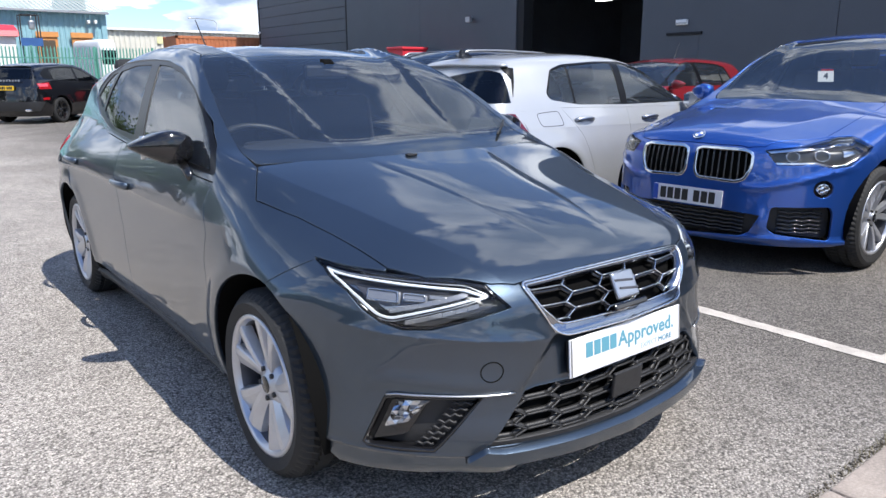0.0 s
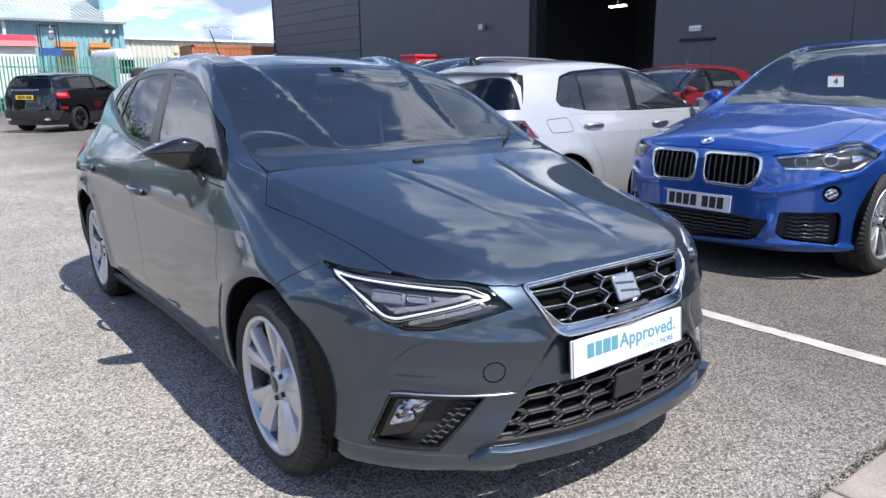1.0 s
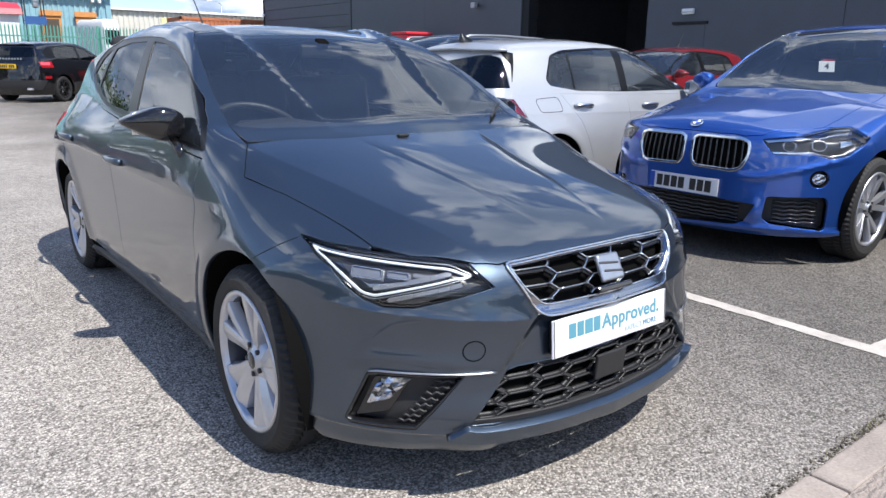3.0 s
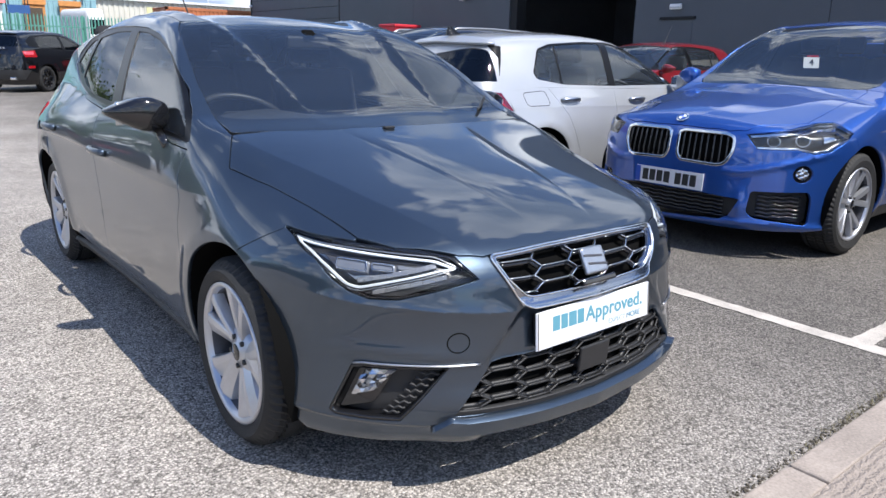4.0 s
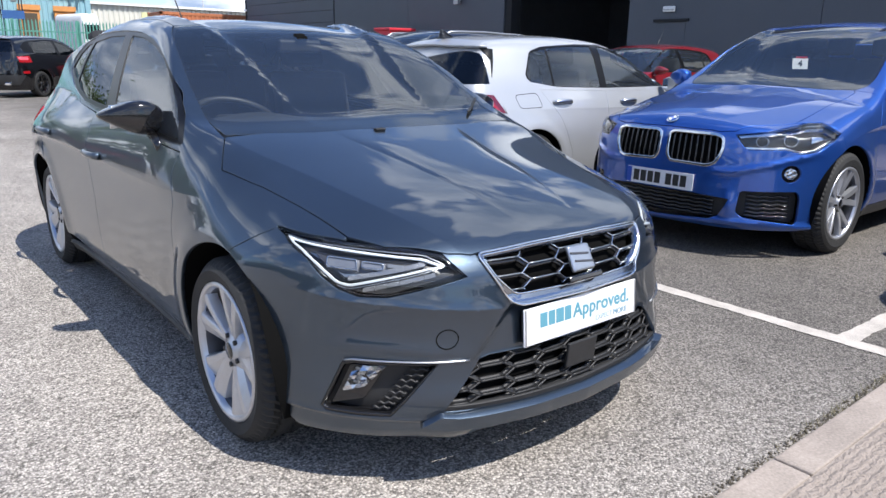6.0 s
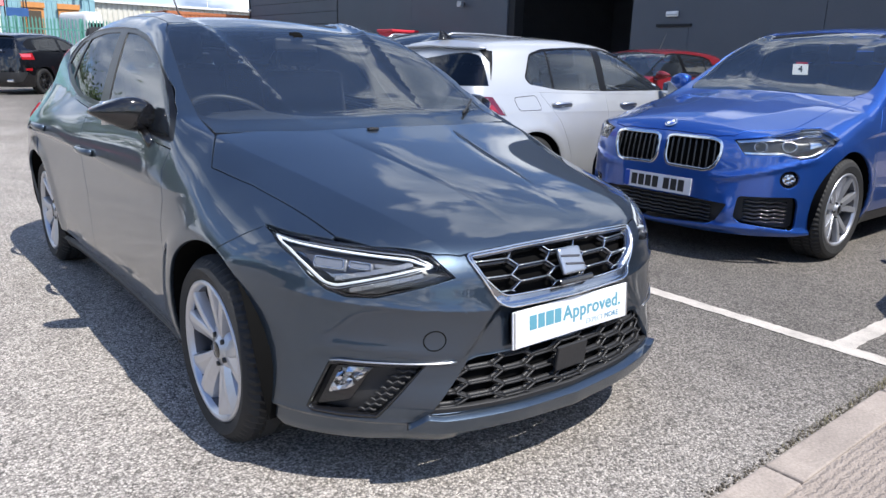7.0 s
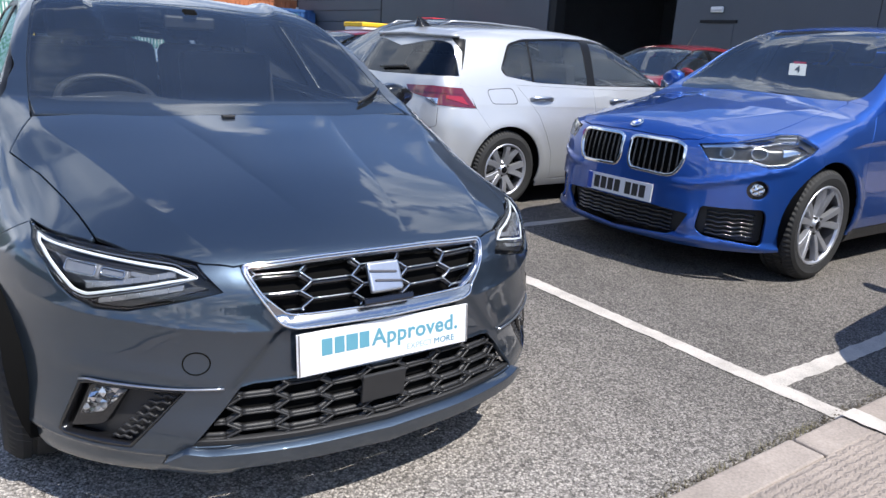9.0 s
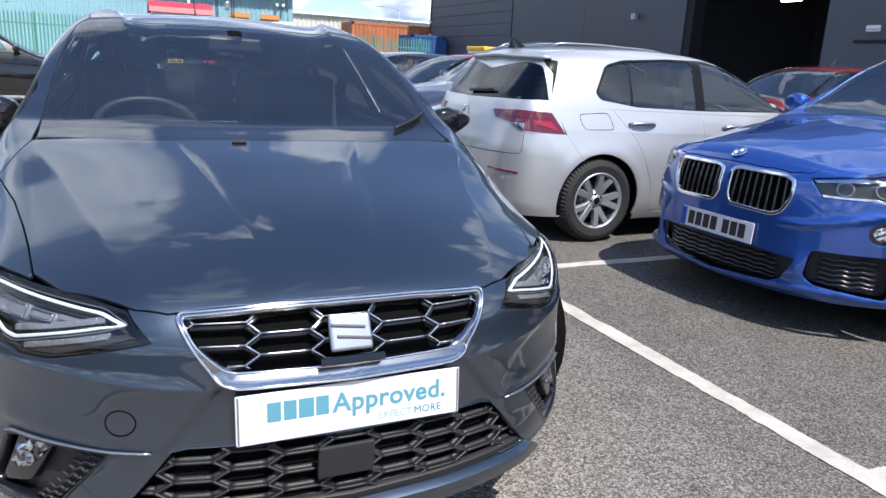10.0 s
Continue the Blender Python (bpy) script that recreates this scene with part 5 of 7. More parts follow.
def front_skin(car, S, P, nose, paint, holes=(), bottom=0.16, step=0.03, wave=None):
    """Front bumper between the bonnet's nose, the wings and the wheel arches."""
    wz, ra = S.wheel_z, S.arch
    top_edge = S.line("top", nose[::-1], "cyl", 26)
    seam = [(-t, z) for t, z in S.line("side", P["seam"], "cyl", 8)]
    archc = [(-t, z) for t, z in S.line("side", arc(0, wz, ra, P["arch_a"], 199, 16), "cyl", 20)]
    o = top_edge + P["lamp_top"] + seam + archc + [(0.9, bottom + 0.012), (0, bottom)]
    panel("front_bumper", S, "cyl", mirrored(o), paint, car, step=step, holes=list(holes), wave=wave, deep=0.02)
    # dark backing sheet in place of the shade inside the bumper
    panel("bumper_beam", S, "cyl", mirrored([(0, P["backing_top"]), (0.9, P["backing_top"] - 0.06), (0.9, bottom + 0.05), (0, bottom + 0.05)]), DARK_VOID, car, step=0.06, lift=-0.075, deep=0.004)


def plain_lamp(car, S, proj, o, label, inner=None, mat=LAMP_DARK, step=0.03):
    hl = panel("headlamp" if proj == "cyl" else "tail_lamp", S, proj, o, mat, car, label, step=step, lift=-0.035 if mat is LAMP_DARK else 0.003, deep=0.004, gap=-0.006 if mat is LAMP_DARK else 0.002)
    if mat is LAMP_DARK:
        panel("lamp_lens", S, proj, o, LAMP_COVER, hl, step=step, deep=0.004, gap=0.0025).visible_shadow = False
    return hl


def suv_plan(b=2.67, wz=0.341, ra=0.385):
    hood_side = [(0.640, 0.518), (0.663, 0.484), (0.652, 0.30), (0.649, 0.136), (0.655, -0.1), (0.658, -0.342)]
    nose = [(0.60, -0.47), (0.52, -0.60), (0.455, -0.69), (0.36, -0.725), (0.2, -0.742), (0, -0.750)]
    return nose, dict(
        sill=0.24, low=0.3, backing_top=0.78,
        hood=[(0, 0.42), (0.234, 0.428), (0.47, 0.462)] + hood_side + nose, hood_side=hood_side,
        lamp_top=[(1.014, 0.869), (1.147, 0.873)], seam=[(-0.183, 0.872), (-0.147, 0.809), (-0.12, 0.708)], arch_a=108,
        screen=[(0, 0.545), (0.40, 0.585), (0.61, 0.66), (0.662, 0.73), (0.62, 1.05), (0.56, 1.36), (0.52, 1.40), (0.3, 1.375), (0, 1.365)],
        screen_out=[(0, 0.43), (0.47, 0.47), (0.636, 0.525), (0.688, 0.60), (0.692, 0.70), (0.645, 1.06), (0.585, 1.40), (0.55, 1.448), (0.3, 1.42), (0, 1.41)],
        roof=[(0, 1.416), (0.3, 1.426), (0.55, 1.455), (0.555, 1.8), (0.545, 2.5), (0.515, 3.2), (0, 3.3)],
        rail=[(0.645, 0.52), (0.693, 0.60), (0.697, 0.70), (0.65, 1.06), (0.59, 1.40), (0.555, 1.455), (0.56, 1.8), (0.55, 2.5), (0.52, 3.2)],
        dlo=rounded([(3.1, 1.17), (3.15, 1.28), (2.9, 1.42), (2.3, 1.49), (1.7, 1.49), (1.35, 1.42), (1.0, 1.25), (0.64, 1.03), (1.4, 1.07), (2.4, 1.11)], 0.05),
        beltline=[(3.3, 1.38), (3.4, 1.15), (3.1, 1.14), (2.4, 1.085), (1.4, 1.045), (0.62, 1.01), (0.52, 0.985), (0.52, 1.03)],
        panes=[(rounded([(0.95, 1.085), (1.05, 1.245), (1.38, 1.405), (1.66, 1.462), (1.68, 1.10)], 0.02), False),
               (rounded([(1.78, 1.10), (1.76, 1.465), (2.3, 1.465), (2.75, 1.415), (2.72, 1.15)], 0.02), True)],
        door_front=[(0.43, 0.25), (0.43, 0.8), (0.52, 0.985)],
        front_door=[(0.43, 0.27), (0.43, 0.8), (0.52, 0.985), (0.62, 1.01), (1.4, 1.045), (1.72, 1.056), (1.70, 0.6), (1.66, 0.27)],
        rear_door=[(1.66, 0.27), (1.70, 0.6), (1.72, 1.056), (2.4, 1.085), (2.75, 1.11), (2.6, 0.85)] + arc(b, wz, ra + 0.02, 100, 190, 10),
        quarter=[(2.75, 1.11), (3.1, 1.14), (3.4, 1.15), (3.45, 0.9), (3.42, 0.65), (3.1, 0.5)] + arc(b, wz, ra, 24, 100, 10) + [(2.6, 0.85)],
        sill_strip=[(0.39, 0.19), (0.39, 0.265), (2.28, 0.265), (2.28, 0.19)], sill_mat=BLACK_PLASTIC,
        core=[[(-0.1, 0.75), (0.4, 0.95), (3.3, 1.08), (3.3, 0.8)], [(0.4, 0.25), (0.4, 0.85), (2.25, 0.85), (2.25, 0.25)]])


def rear_hatch_plan(b=2.636, wz=0.316, ra=0.352):
    hood_side = [(0.640, 0.47), (0.67, 0.44), (0.68, 0.1), (0.68, -0.2), (0.66, -0.40)]
    nose = [(0.56, -0.60), (0.40, -0.73), (0.2, -0.78), (0, -0.795)]
    return nose, dict(
        sill=0.20, low=0.3, backing_top=0.64,
        hood=[(0, 0.37), (0.234, 0.38), (0.47, 0.42)] + hood_side + nose, hood_side=hood_side,
        lamp_top=[(0.95, 0.73), (1.15, 0.74)], seam=[(-0.18, 0.74), (-0.12, 0.645)], arch_a=110,
        screen=[(0, 0.44), (0.40, 0.50), (0.60, 0.58), (0.635, 0.65), (0.60, 1.0), (0.55, 1.26), (0.50, 1.30), (0.3, 1.275), (0, 1.265)],
        screen_out=[(0, 0.38), (0.47, 0.43), (0.636, 0.475), (0.665, 0.56), (0.662, 0.65), (0.625, 1.0), (0.575, 1.28), (0.54, 1.34), (0.3, 1.315), (0, 1.305)],
        roof=[(0, 1.311), (0.3, 1.321), (0.54, 1.345), (0.545, 1.8), (0.535, 2.4), (0.51, 2.9), (0.50, 3.06), (0, 3.14)],
        rail=[(0.640, 0.475), (0.67, 0.56), (0.667, 0.65), (0.63, 1.0), (0.58, 1.28), (0.545, 1.345), (0.55, 1.8), (0.54, 2.4), (0.515, 2.9), (0.505, 3.06)],
        dlo=rounded([(2.62, 1.050), (2.655, 1.10), (2.53, 1.30), (2.36, 1.345), (1.9, 1.375), (1.522, 1.38), (1.3, 1.362), (0.998, 1.25), (0.62, 1.0), (1.66, 0.992), (2.3, 1.005)], 0.04),
        beltline=[(3.04, 1.27), (3.05, 1.0), (2.93, 0.96), (2.66, 0.985), (2.528, 0.985), (2.3, 0.982), (1.66, 0.970), (0.62, 0.962), (0.50, 0.93), (0.48, 0.95)],
        panes=[(rounded([(0.74, 1.008), (0.99, 1.232), (1.3, 1.350), (1.58, 1.366), (1.63, 1.002)], 0.015), False),
               (rounded([(1.715, 1.002), (1.68, 1.366), (1.9, 1.363), (2.30, 1.335), (2.325, 1.012)], 0.015), False),
               (rounded([(2.345, 1.018), (2.318, 1.334), (2.51, 1.293), (2.632, 1.105), (2.60, 1.052)], 0.015), False)],
        door_front=[(0.37, 0.21), (0.37, 0.5), (0.42, 0.8), (0.50, 0.93)],
        front_door=[(0.37, 0.225), (0.37, 0.5), (0.42, 0.8), (0.50, 0.93), (0.62, 0.962), (1.67, 0.970), (1.66, 0.6), (1.60, 0.225)],
        rear_door=[(1.60, 0.225), (1.66, 0.6), (1.67, 0.970), (2.3, 0.982), (2.528, 0.985), (2.319, 0.752), (2.17, 0.45), (2.14, 0.225)],
        quarter=[(2.528, 0.985), (2.66, 0.985), (2.93, 0.96), (3.05, 1.0), (2.99, 0.94), (2.93, 0.80), (2.806, 0.62)] + arc(b, wz, ra, 60, 198, 18) + [(2.14, 0.225), (2.17, 0.45), (2.319, 0.752)],
        sill_strip=[(0.36, 0.16), (0.36, 0.22), (2.28, 0.22), (2.28, 0.16)],
        core=[[(-0.1, 0.7), (0.4, 0.88), (2.85, 0.93), (2.85, 0.72)], [(0.4, 0.22), (0.4, 0.85), (2.25, 0.85), (2.25, 0.22)]])


def number_plate(car, m, mat, bars, label, w=0.52, h=0.111):
    """A registration plate, its characters left as plain bars."""
    pl = part("number_plate", box(bmesh.new(), (w, 0.006, h), (0, 0, 0), None, 0.002, 2), mat, car, label, smooth=False)
    pl.matrix_local = m
    x = -w / 2 + 0.055
    for k in range(bars):
        block("plate_bar", (w * 0.088, 0.0012, h * 0.68), (x + w * 0.044, -0.0036, 0), INK_BLACK, pl, bevel=0.0005)
        x += w * 0.108 + (w * 0.06 if k == 3 else 0)
    return pl


def build_suv():
    S = suv_shape()
    nose, P = suv_plan()
    car = tagged(new("compact_suv"), "bright blue compact sports utility car parked nose-out", "car")
    car_shell(car, S, P, BLUE_PAINT, glass_rear=GLASS_DARK, step=0.032)
    kid = [(0.030, 0.777), (0.07, 0.796), (0.38, 0.794), (0.432, 0.773), (0.434, 0.686), (0.392, 0.604), (0.34, 0.583), (0.06, 0.592), (0.030, 0.642)]
    lamp = [(0.496, 0.793), (0.75, 0.832), (1.014, 0.867), (1.147, 0.871), (1.237, 0.809), (1.017, 0.703), (0.899, 0.686), (0.797, 0.71), (0.569, 0.706)]
    mid = [(0, 0.402), (0.26, 0.402), (0.50, 0.388), (0.443, 0.276), (0.393, 0.252), (0, 0.230)]
    gill = rounded([(0.56, 0.446), (0.905, 0.452), (0.925, 0.41), (0.924, 0.262), (0.90, 0.246), (0.581, 0.279), (0.545, 0.309)], 0.025)
    fog = [(0.853 + 0.062 * math.cos(a), 0.563 + 0.054 * math.sin(a)) for a in np.linspace(0, 2 * math.pi, 29)[:-1]]
    neg = lambda o: [(-u, v) for u, v in o]

    def folds(p):
        th, z = np.abs(np.arctan2(p[:, 0], S.yc - p[:, 1])), p[:, 2]
        line_z = np.interp(th, [0, 0.5, 0.9, 1.1], [0.55, 0.56, 0.66, 0.70])
        w = 0.010 * np.exp(-((z - line_z) / 0.02) ** 2) * np.interp(th, [0.3, 0.5, 0.9, 1.1], [0, 1, 1, 0])
        lip = np.interp(th, [0, 0.4, 0.6, 1.0], [0.215, 0.235, 0.245, 0.225])
        return w + 0.018 * np.exp(-((z - lip) / 0.022) ** 2) + 0.014 * np.exp(-((th - 0.50) / 0.04) ** 2 - ((z - 0.34) / 0.09) ** 2)
    front_skin(car, S, P, nose, BLUE_PAINT, [kid, neg(kid), lamp, neg(lamp), mirrored(mid), gill, neg(gill), fog, neg(fog)], 0.185, 0.022, folds)
    for s in (-1, 1):
        fl = lambda o: [(s * u, v) for u, v in o]
        kin = [tuple(q) for q in inset(kid, 0.011)]
        k = panel("kidney_surround", S, "cyl", fl(rounded(kid, 0.03)), CHROME, car, "chrome-rimmed grille half", step=0.014, lift=0.012, deep=0.03, lip=0.005, holes=[fl(rounded(kin, 0.025))], gap=0)
        # near-black sheet for the shade behind the slats
        panel("grille_back", S, "cyl", fl(kid), DARK_VOID, k, step=0.04, lift=-0.045, deep=0.004)
        for j in range(8):
            u = 0.075 + j * 0.0445
            v0, v1 = (0.600, 0.785) if j < 7 else (0.625, 0.780)
            pts = np.array([(s * u, v0 + (v1 - v0) * t) for t in np.linspace(0, 1, 7)])
            q, n = S.skin("cyl", pts[:, 0], pts[:, 1], -0.004)
            part("grille_slat", tube_path(bmesh.new(), q, 0.0075, 6), BLACK_GLOSS, k)
        hl = plain_lamp(car, S, "cyl", fl(lamp), "clear headlamp with dark inner bezel")
        panel("chrome_strip", S, "cyl", fl([(0.56, 0.722), (0.80, 0.727), (0.90, 0.703), (1.0, 0.716), (1.15, 0.79), (1.17, 0.775), (1.01, 0.706), (0.899, 0.690), (0.797, 0.714), (0.572, 0.709)]), LAMP_SILVER, hl, step=0.02, lift=-0.010, deep=0.02, lip=0.003)
        panel("brow_strip", S, "cyl", fl([(0.51, 0.790), (0.75, 0.827), (1.014, 0.862), (1.13, 0.866), (1.12, 0.845), (1.0, 0.84), (0.75, 0.808), (0.53, 0.775)]), LAMP_SILVER, hl, step=0.02, lift=-0.012, deep=0.02)
        for uc, vc, r in ((0.66, 0.762, 0.036), (0.84, 0.772, 0.042)):
            ring = [(uc + r * 1.15 * math.cos(a), vc + r * math.sin(a)) for a in np.linspace(0, 2 * math.pi, 25)[:-1]]
            hole = [(uc + r * 1.0 * math.cos(a), vc + r * 0.86 * math.sin(a)) for a in np.linspace(0, 2 * math.pi, 25)[:-1]]
            panel("lamp_ring", S, "cyl", fl(ring), LAMP_SILVER, hl, step=0.012, lift=-0.022, deep=0.015, holes=[fl(hole)])
            panel("projector", S, "cyl", fl(hole), BLACK_GLOSS, hl, step=0.015, lift=-0.020, deep=0.01)
        panel("side_marker", S, "cyl", fl([(0.98, 0.755), (1.16, 0.80), (1.12, 0.835), (0.98, 0.825)]), LAMP_SILVER, hl, step=0.02, lift=-0.025, deep=0.01)
        fg = panel("fog_lamp", S, "cyl", fl(fog), BLACK_GLOSS, car, "round fog lamp in black ring", step=0.02, lift=-0.015, deep=0.02, gap=-0.002)
        fc = [(0.853 + 0.040 * math.cos(a), 0.563 + 0.035 * math.sin(a)) for a in np.linspace(0, 2 * math.pi, 25)[:-1]]
        panel("fog_lens", S, "cyl", fl(fc), LAMP_SILVER, fg, step=0.012, lift=-0.008, deep=0.008, wave=lambda p: 0.003 * np.sin(p[:, 2] * 220) * np.sin(p[:, 1] * 150))
        gp = panel("side_intake", S, "cyl", fl(gill), BLACK_PLASTIC, car, "black side intake", step=0.03, lift=-0.055, deep=0.004, gap=-0.006)
        for j in range(6):
            v = 0.285 + j * 0.026
            pts = np.array([(s * (0.60 + 0.27 * t), v + 0.004 * math.sin(18.8 * t)) for t in np.linspace(0, 1, 19)])
            q, n = S.skin("cyl", pts[:, 0], pts[:, 1], -0.035)
            part("intake_rib", tube_path(bmesh.new(), q, 0.007, 6), BLACK_GLOSS, gp)
    mi = panel("lower_intake", S, "cyl", mirrored(mid), BLACK_PLASTIC, car, "black lower air intake", step=0.04, lift=-0.05, deep=0.004, gap=-0.006)
    for j in range(6):
        v = 0.262 + j * 0.026
        pts = np.array([(-0.40 + 0.80 * t, v + 0.004 * math.sin(50 * t)) for t in np.linspace(0, 1, 41)])
        q, n = S.skin("cyl", pts[:, 0], pts[:, 1], -0.03)
        part("intake_rib", tube_path(bmesh.new(), q, 0.007, 6), BLACK_GLOSS, mi)
    number_plate(car, Matrix.Translation((0.0, -0.800, 0.467)) @ Matrix.Rotation(radians(-3), 4, "X"), PLATE_WHITE, 7, "white registration plate with dark bars")
    block("plate_band", (0.036, 0.003, 0.105), (-0.241, -0.805, 0.467), INK_DEEP, car, bevel=0.0005)
    # round badge as plain quarters
    p, n = S.skin("top", np.array([0.0]), np.array([-0.703]), 0.003)
    m = Matrix.Translation(p[0]) @ Vector(n[0]).to_track_quat("Z", "Y").to_matrix().to_4x4()
    bd = part("badge", lathe(bmesh.new(), [(0, 0.004), (0.030, 0.004), (0.040, 0.003), (0.041, 0.0)], 32, "Z"), CHROME, car, "round chrome badge with blue and white quarters")
    bd.matrix_local = m
    for k in range(4):
        bm = bmesh.new()
        a0 = k * math.pi / 2
        vs = [bm.verts.new((0, 0, 0.0052))] + [bm.verts.new((0.026 * math.cos(a0 + t), 0.026 * math.sin(a0 + t), 0.0052)) for t in np.linspace(0, math.pi / 2, 8)]
        bm.faces.new(vs)
        part("badge_quarter", bm, INK_DEEP if k % 2 else PLATE_WHITE, bd)
    cabin_fittings(car, S, -0.36, 0.95, 1.05, 1.45, 2.35, 0.66)
    block("interior_mirror", (0.22, 0.03, 0.06), (0, 1.22, 1.40), BLACK_PLASTIC, car, bevel=0.012)
    panel("tailgate", S, "tailcyl", [(-1.2, 0.3), (-1.1, 1.1), (-0.7, 1.45), (0.7, 1.45), (1.1, 1.1), (1.2, 0.3)], BLUE_PAINT, car, step=0.06)
    for s in (-1, 1):
        door_mirror(car, s, (0.86, 0.72, 1.02), (0.945, 0.78, 1.10), BLUE_PAINT, (0.22, 0.13, 0.15), "blue door mirror")
        wheel(car, (s * 0.782, 0, 0.341), s, 0.341, 0.240, 0.225, ALLOY, spread=(0.34, 0.19), w=(0.028, 0.040), dish=0.03, hub=0.06, spin=100, steer=0)
        wheel(car, (s * 0.782, 2.67, 0.341), s, 0.341, 0.240, 0.225, ALLOY, spread=(0.34, 0.19), w=(0.028, 0.040), dish=0.03, hub=0.06)
        q = np.array([(s * (0.60 - 0.02 * t), 1.5 + 1.6 * t) for t in np.linspace(0, 1, 13)])
        p, n = S.skin("top", q[:, 0], q[:, 1], 0.035)
        p[0], p[-1] = p[0] - n[0] * 0.035, p[-1] - n[-1] * 0.035
        part("roof_rail", tube_path(bmesh.new(), p, 0.014, 8), BLACK_GLOSS, car, "gloss black roof rail")
    # white card with a figure behind the windscreen
    p, n = S.skin("top", np.array([0.062]), np.array([0.86]), -0.06)
    m = Matrix.Translation(p[0]) @ Matrix.Rotation(radians(35), 4, "Z") @ Matrix.Rotation(radians(-22), 4, "X")
    cd = part("price_card", box(bmesh.new(), (0.112, 0.002, 0.088), (0, 0, 0), None, 0.0005), PLATE_WHITE, car, "small white numbered card behind the windscreen", smooth=False)
    cd.matrix_local = m
    lettering("card_figure", "4", 0.068, Matrix.Translation((0, -0.002, 0)) @ Matrix.Rotation(radians(90), 4, "X"), INK_BLACK, cd, 0.0005, 1.0, 0.002)
    block("card_band", (0.085, 0.002, 0.022), (0.01, 0.004, 0.052), LAMP_RED, cd, bevel=0.0005)
    car.matrix_world = Matrix.Translation((3.343, 0.715, 0)) @ Matrix.Rotation(radians(-90), 4, "Z")
    return car


def rear_skin(car, S, paint, window, gate, lamp, bumper_top, step=0.035, low=0.2, lens=LAMP_RED):
    """Tailgate with rear window, bumper and tail lamps."""
    panel("tailgate", S, "tailcyl", mirrored(gate), paint, car, step=step, holes=[mirrored(window)])
    g = panel("rear_window", S, "tailcyl", mirrored(window), GLASS_DARK, car, "dark tinted rear window", step=0.05, lift=-0.004, deep=0.003)
    g.visible_shadow = False
    panel("rear_bumper", S, "tailcyl", mirrored(bumper_top + [(1.16, low), (0, low)]), paint, car, step=step)
    panel("tail_core", S, "tailcyl", mirrored([(0, 0.95), (0.9, 0.95), (1.05, 0.7), (1.1, low + 0.05), (0, low + 0.05)]), DARK_VOID, car, step=0.08, lift=-0.03, deep=0.004)
    for s in (-1, 1):
        panel("tail_lamp", S, "tailcyl", [(s * u, v) for u, v in lamp], lens, car, "red tail lamp", step=0.02, lift=0.004)


def build_silver_car():
    S = rear_hatch_shape()
    nose, P = rear_hatch_plan()
    car = tagged(new("silver_hatchback"), "silver five-door hatchback parked tail-out in its bay", "car")
    car_shell(car, S, P, SILVER_PAINT, step=0.032)
    front_skin(car, S, P, nose, SILVER_PAINT, (), 0.16, 0.06)
    seam = [(-t, z) for t, z in S.line("side", [(2.93, 0.80), (2.806, 0.62)] + arc(2.636, 0.316, 0.352, 60, -18, 12), "tailcyl", 16)]
    lamp = [(0.472, 0.948), (0.755, 0.959), (0.985, 0.948), (1.112, 0.802), (0.94, 0.808), (0.777, 0.819), (0.70, 0.866), (0.526, 0.892)]
    window = [(0, 1.312), (0.90, 1.310), (0.981, 1.275), (0.981, 1.12), (0.962, 1.035), (0, 1.02)]
    gate = [(0, 1.345), (0.9, 1.335), (0.99, 1.30), (0.985, 1.0), (0.80, 0.80), (0.80, 0.67), (0.77, 0.652), (0, 0.640)]
    bt = [(0, 0.636), (0.77, 0.648), (0.804, 0.67), (0.804, 0.80)] + seam
    rear_skin(car, S, SILVER_PAINT, window, gate, lamp, bt, lens=LAMP_RED_DARK)
    corner = [(0.985, 1.0), (1.02, 1.02), (1.05, 0.93), (1.112, 0.80), (0.80, 0.80)]
    panel("rear_corner", S, "tailcyl", corner, SILVER_PAINT, car, step=0.03)
    panel("rear_corner", S, "tailcyl", [(-u, v) for u, v in corner], SILVER_PAINT, car, step=0.03)
    for s in (-1, 1):
        fl = lambda o: [(s * u, v) for u, v in o]
        panel("lamp_shade", S, "tailcyl", fl([(0.50, 0.932), (0.74, 0.942), (0.95, 0.935), (0.98, 0.90), (0.74, 0.905), (0.54, 0.905)]), LAMP_RED_DARK, car, "dark red lamp band", step=0.02, lift=0.008)
        panel("lamp_glow", S, "tailcyl", fl([(0.86, 0.892), (0.985, 0.885), (1.05, 0.818), (0.94, 0.850), (0.86, 0.866)]), LAMP_RED, car, step=0.02, lift=0.008)
        panel("reverse_lens", S, "tailcyl", fl([(0.70, 0.868), (0.78, 0.822), (0.80, 0.822), (0.80, 0.868)]), LAMP_SILVER, car, step=0.02, lift=0.008)
        panel("rear_reflector", S, "tailcyl", fl([(0.52, 0.535), (0.79, 0.522), (0.79, 0.508), (0.52, 0.518)]), LAMP_RED_DARK, car, "thin red bumper reflector", step=0.02, lift=0.004)
        panel("spoiler_end", S, "tailcyl", fl([(0.84, 1.322), (1.0, 1.305), (0.992, 1.20), (0.972, 1.08), (0.966, 1.22)]), TRIM_BLACK, car, step=0.03, lift=0.008, deep=0.012)
        for yy, zz in ((2.28, 0.878), (1.36, 0.868)):
            pts = np.array([(yy - 0.115 + 0.23 * t, zz) for t in np.linspace(0, 1, 9)])
            q, nn = S.skin("side", pts[:, 0], pts[:, 1])
            q = q + nn * (0.004 + 0.032 * np.sin(np.linspace(0, math.pi, 9)) ** 0.6)[:, None]
            q[:, 0] *= -s
            part("door_handle", tube_path(bmesh.new(), q, 0.014, 10, flat=1.2), SATIN_METAL, car)
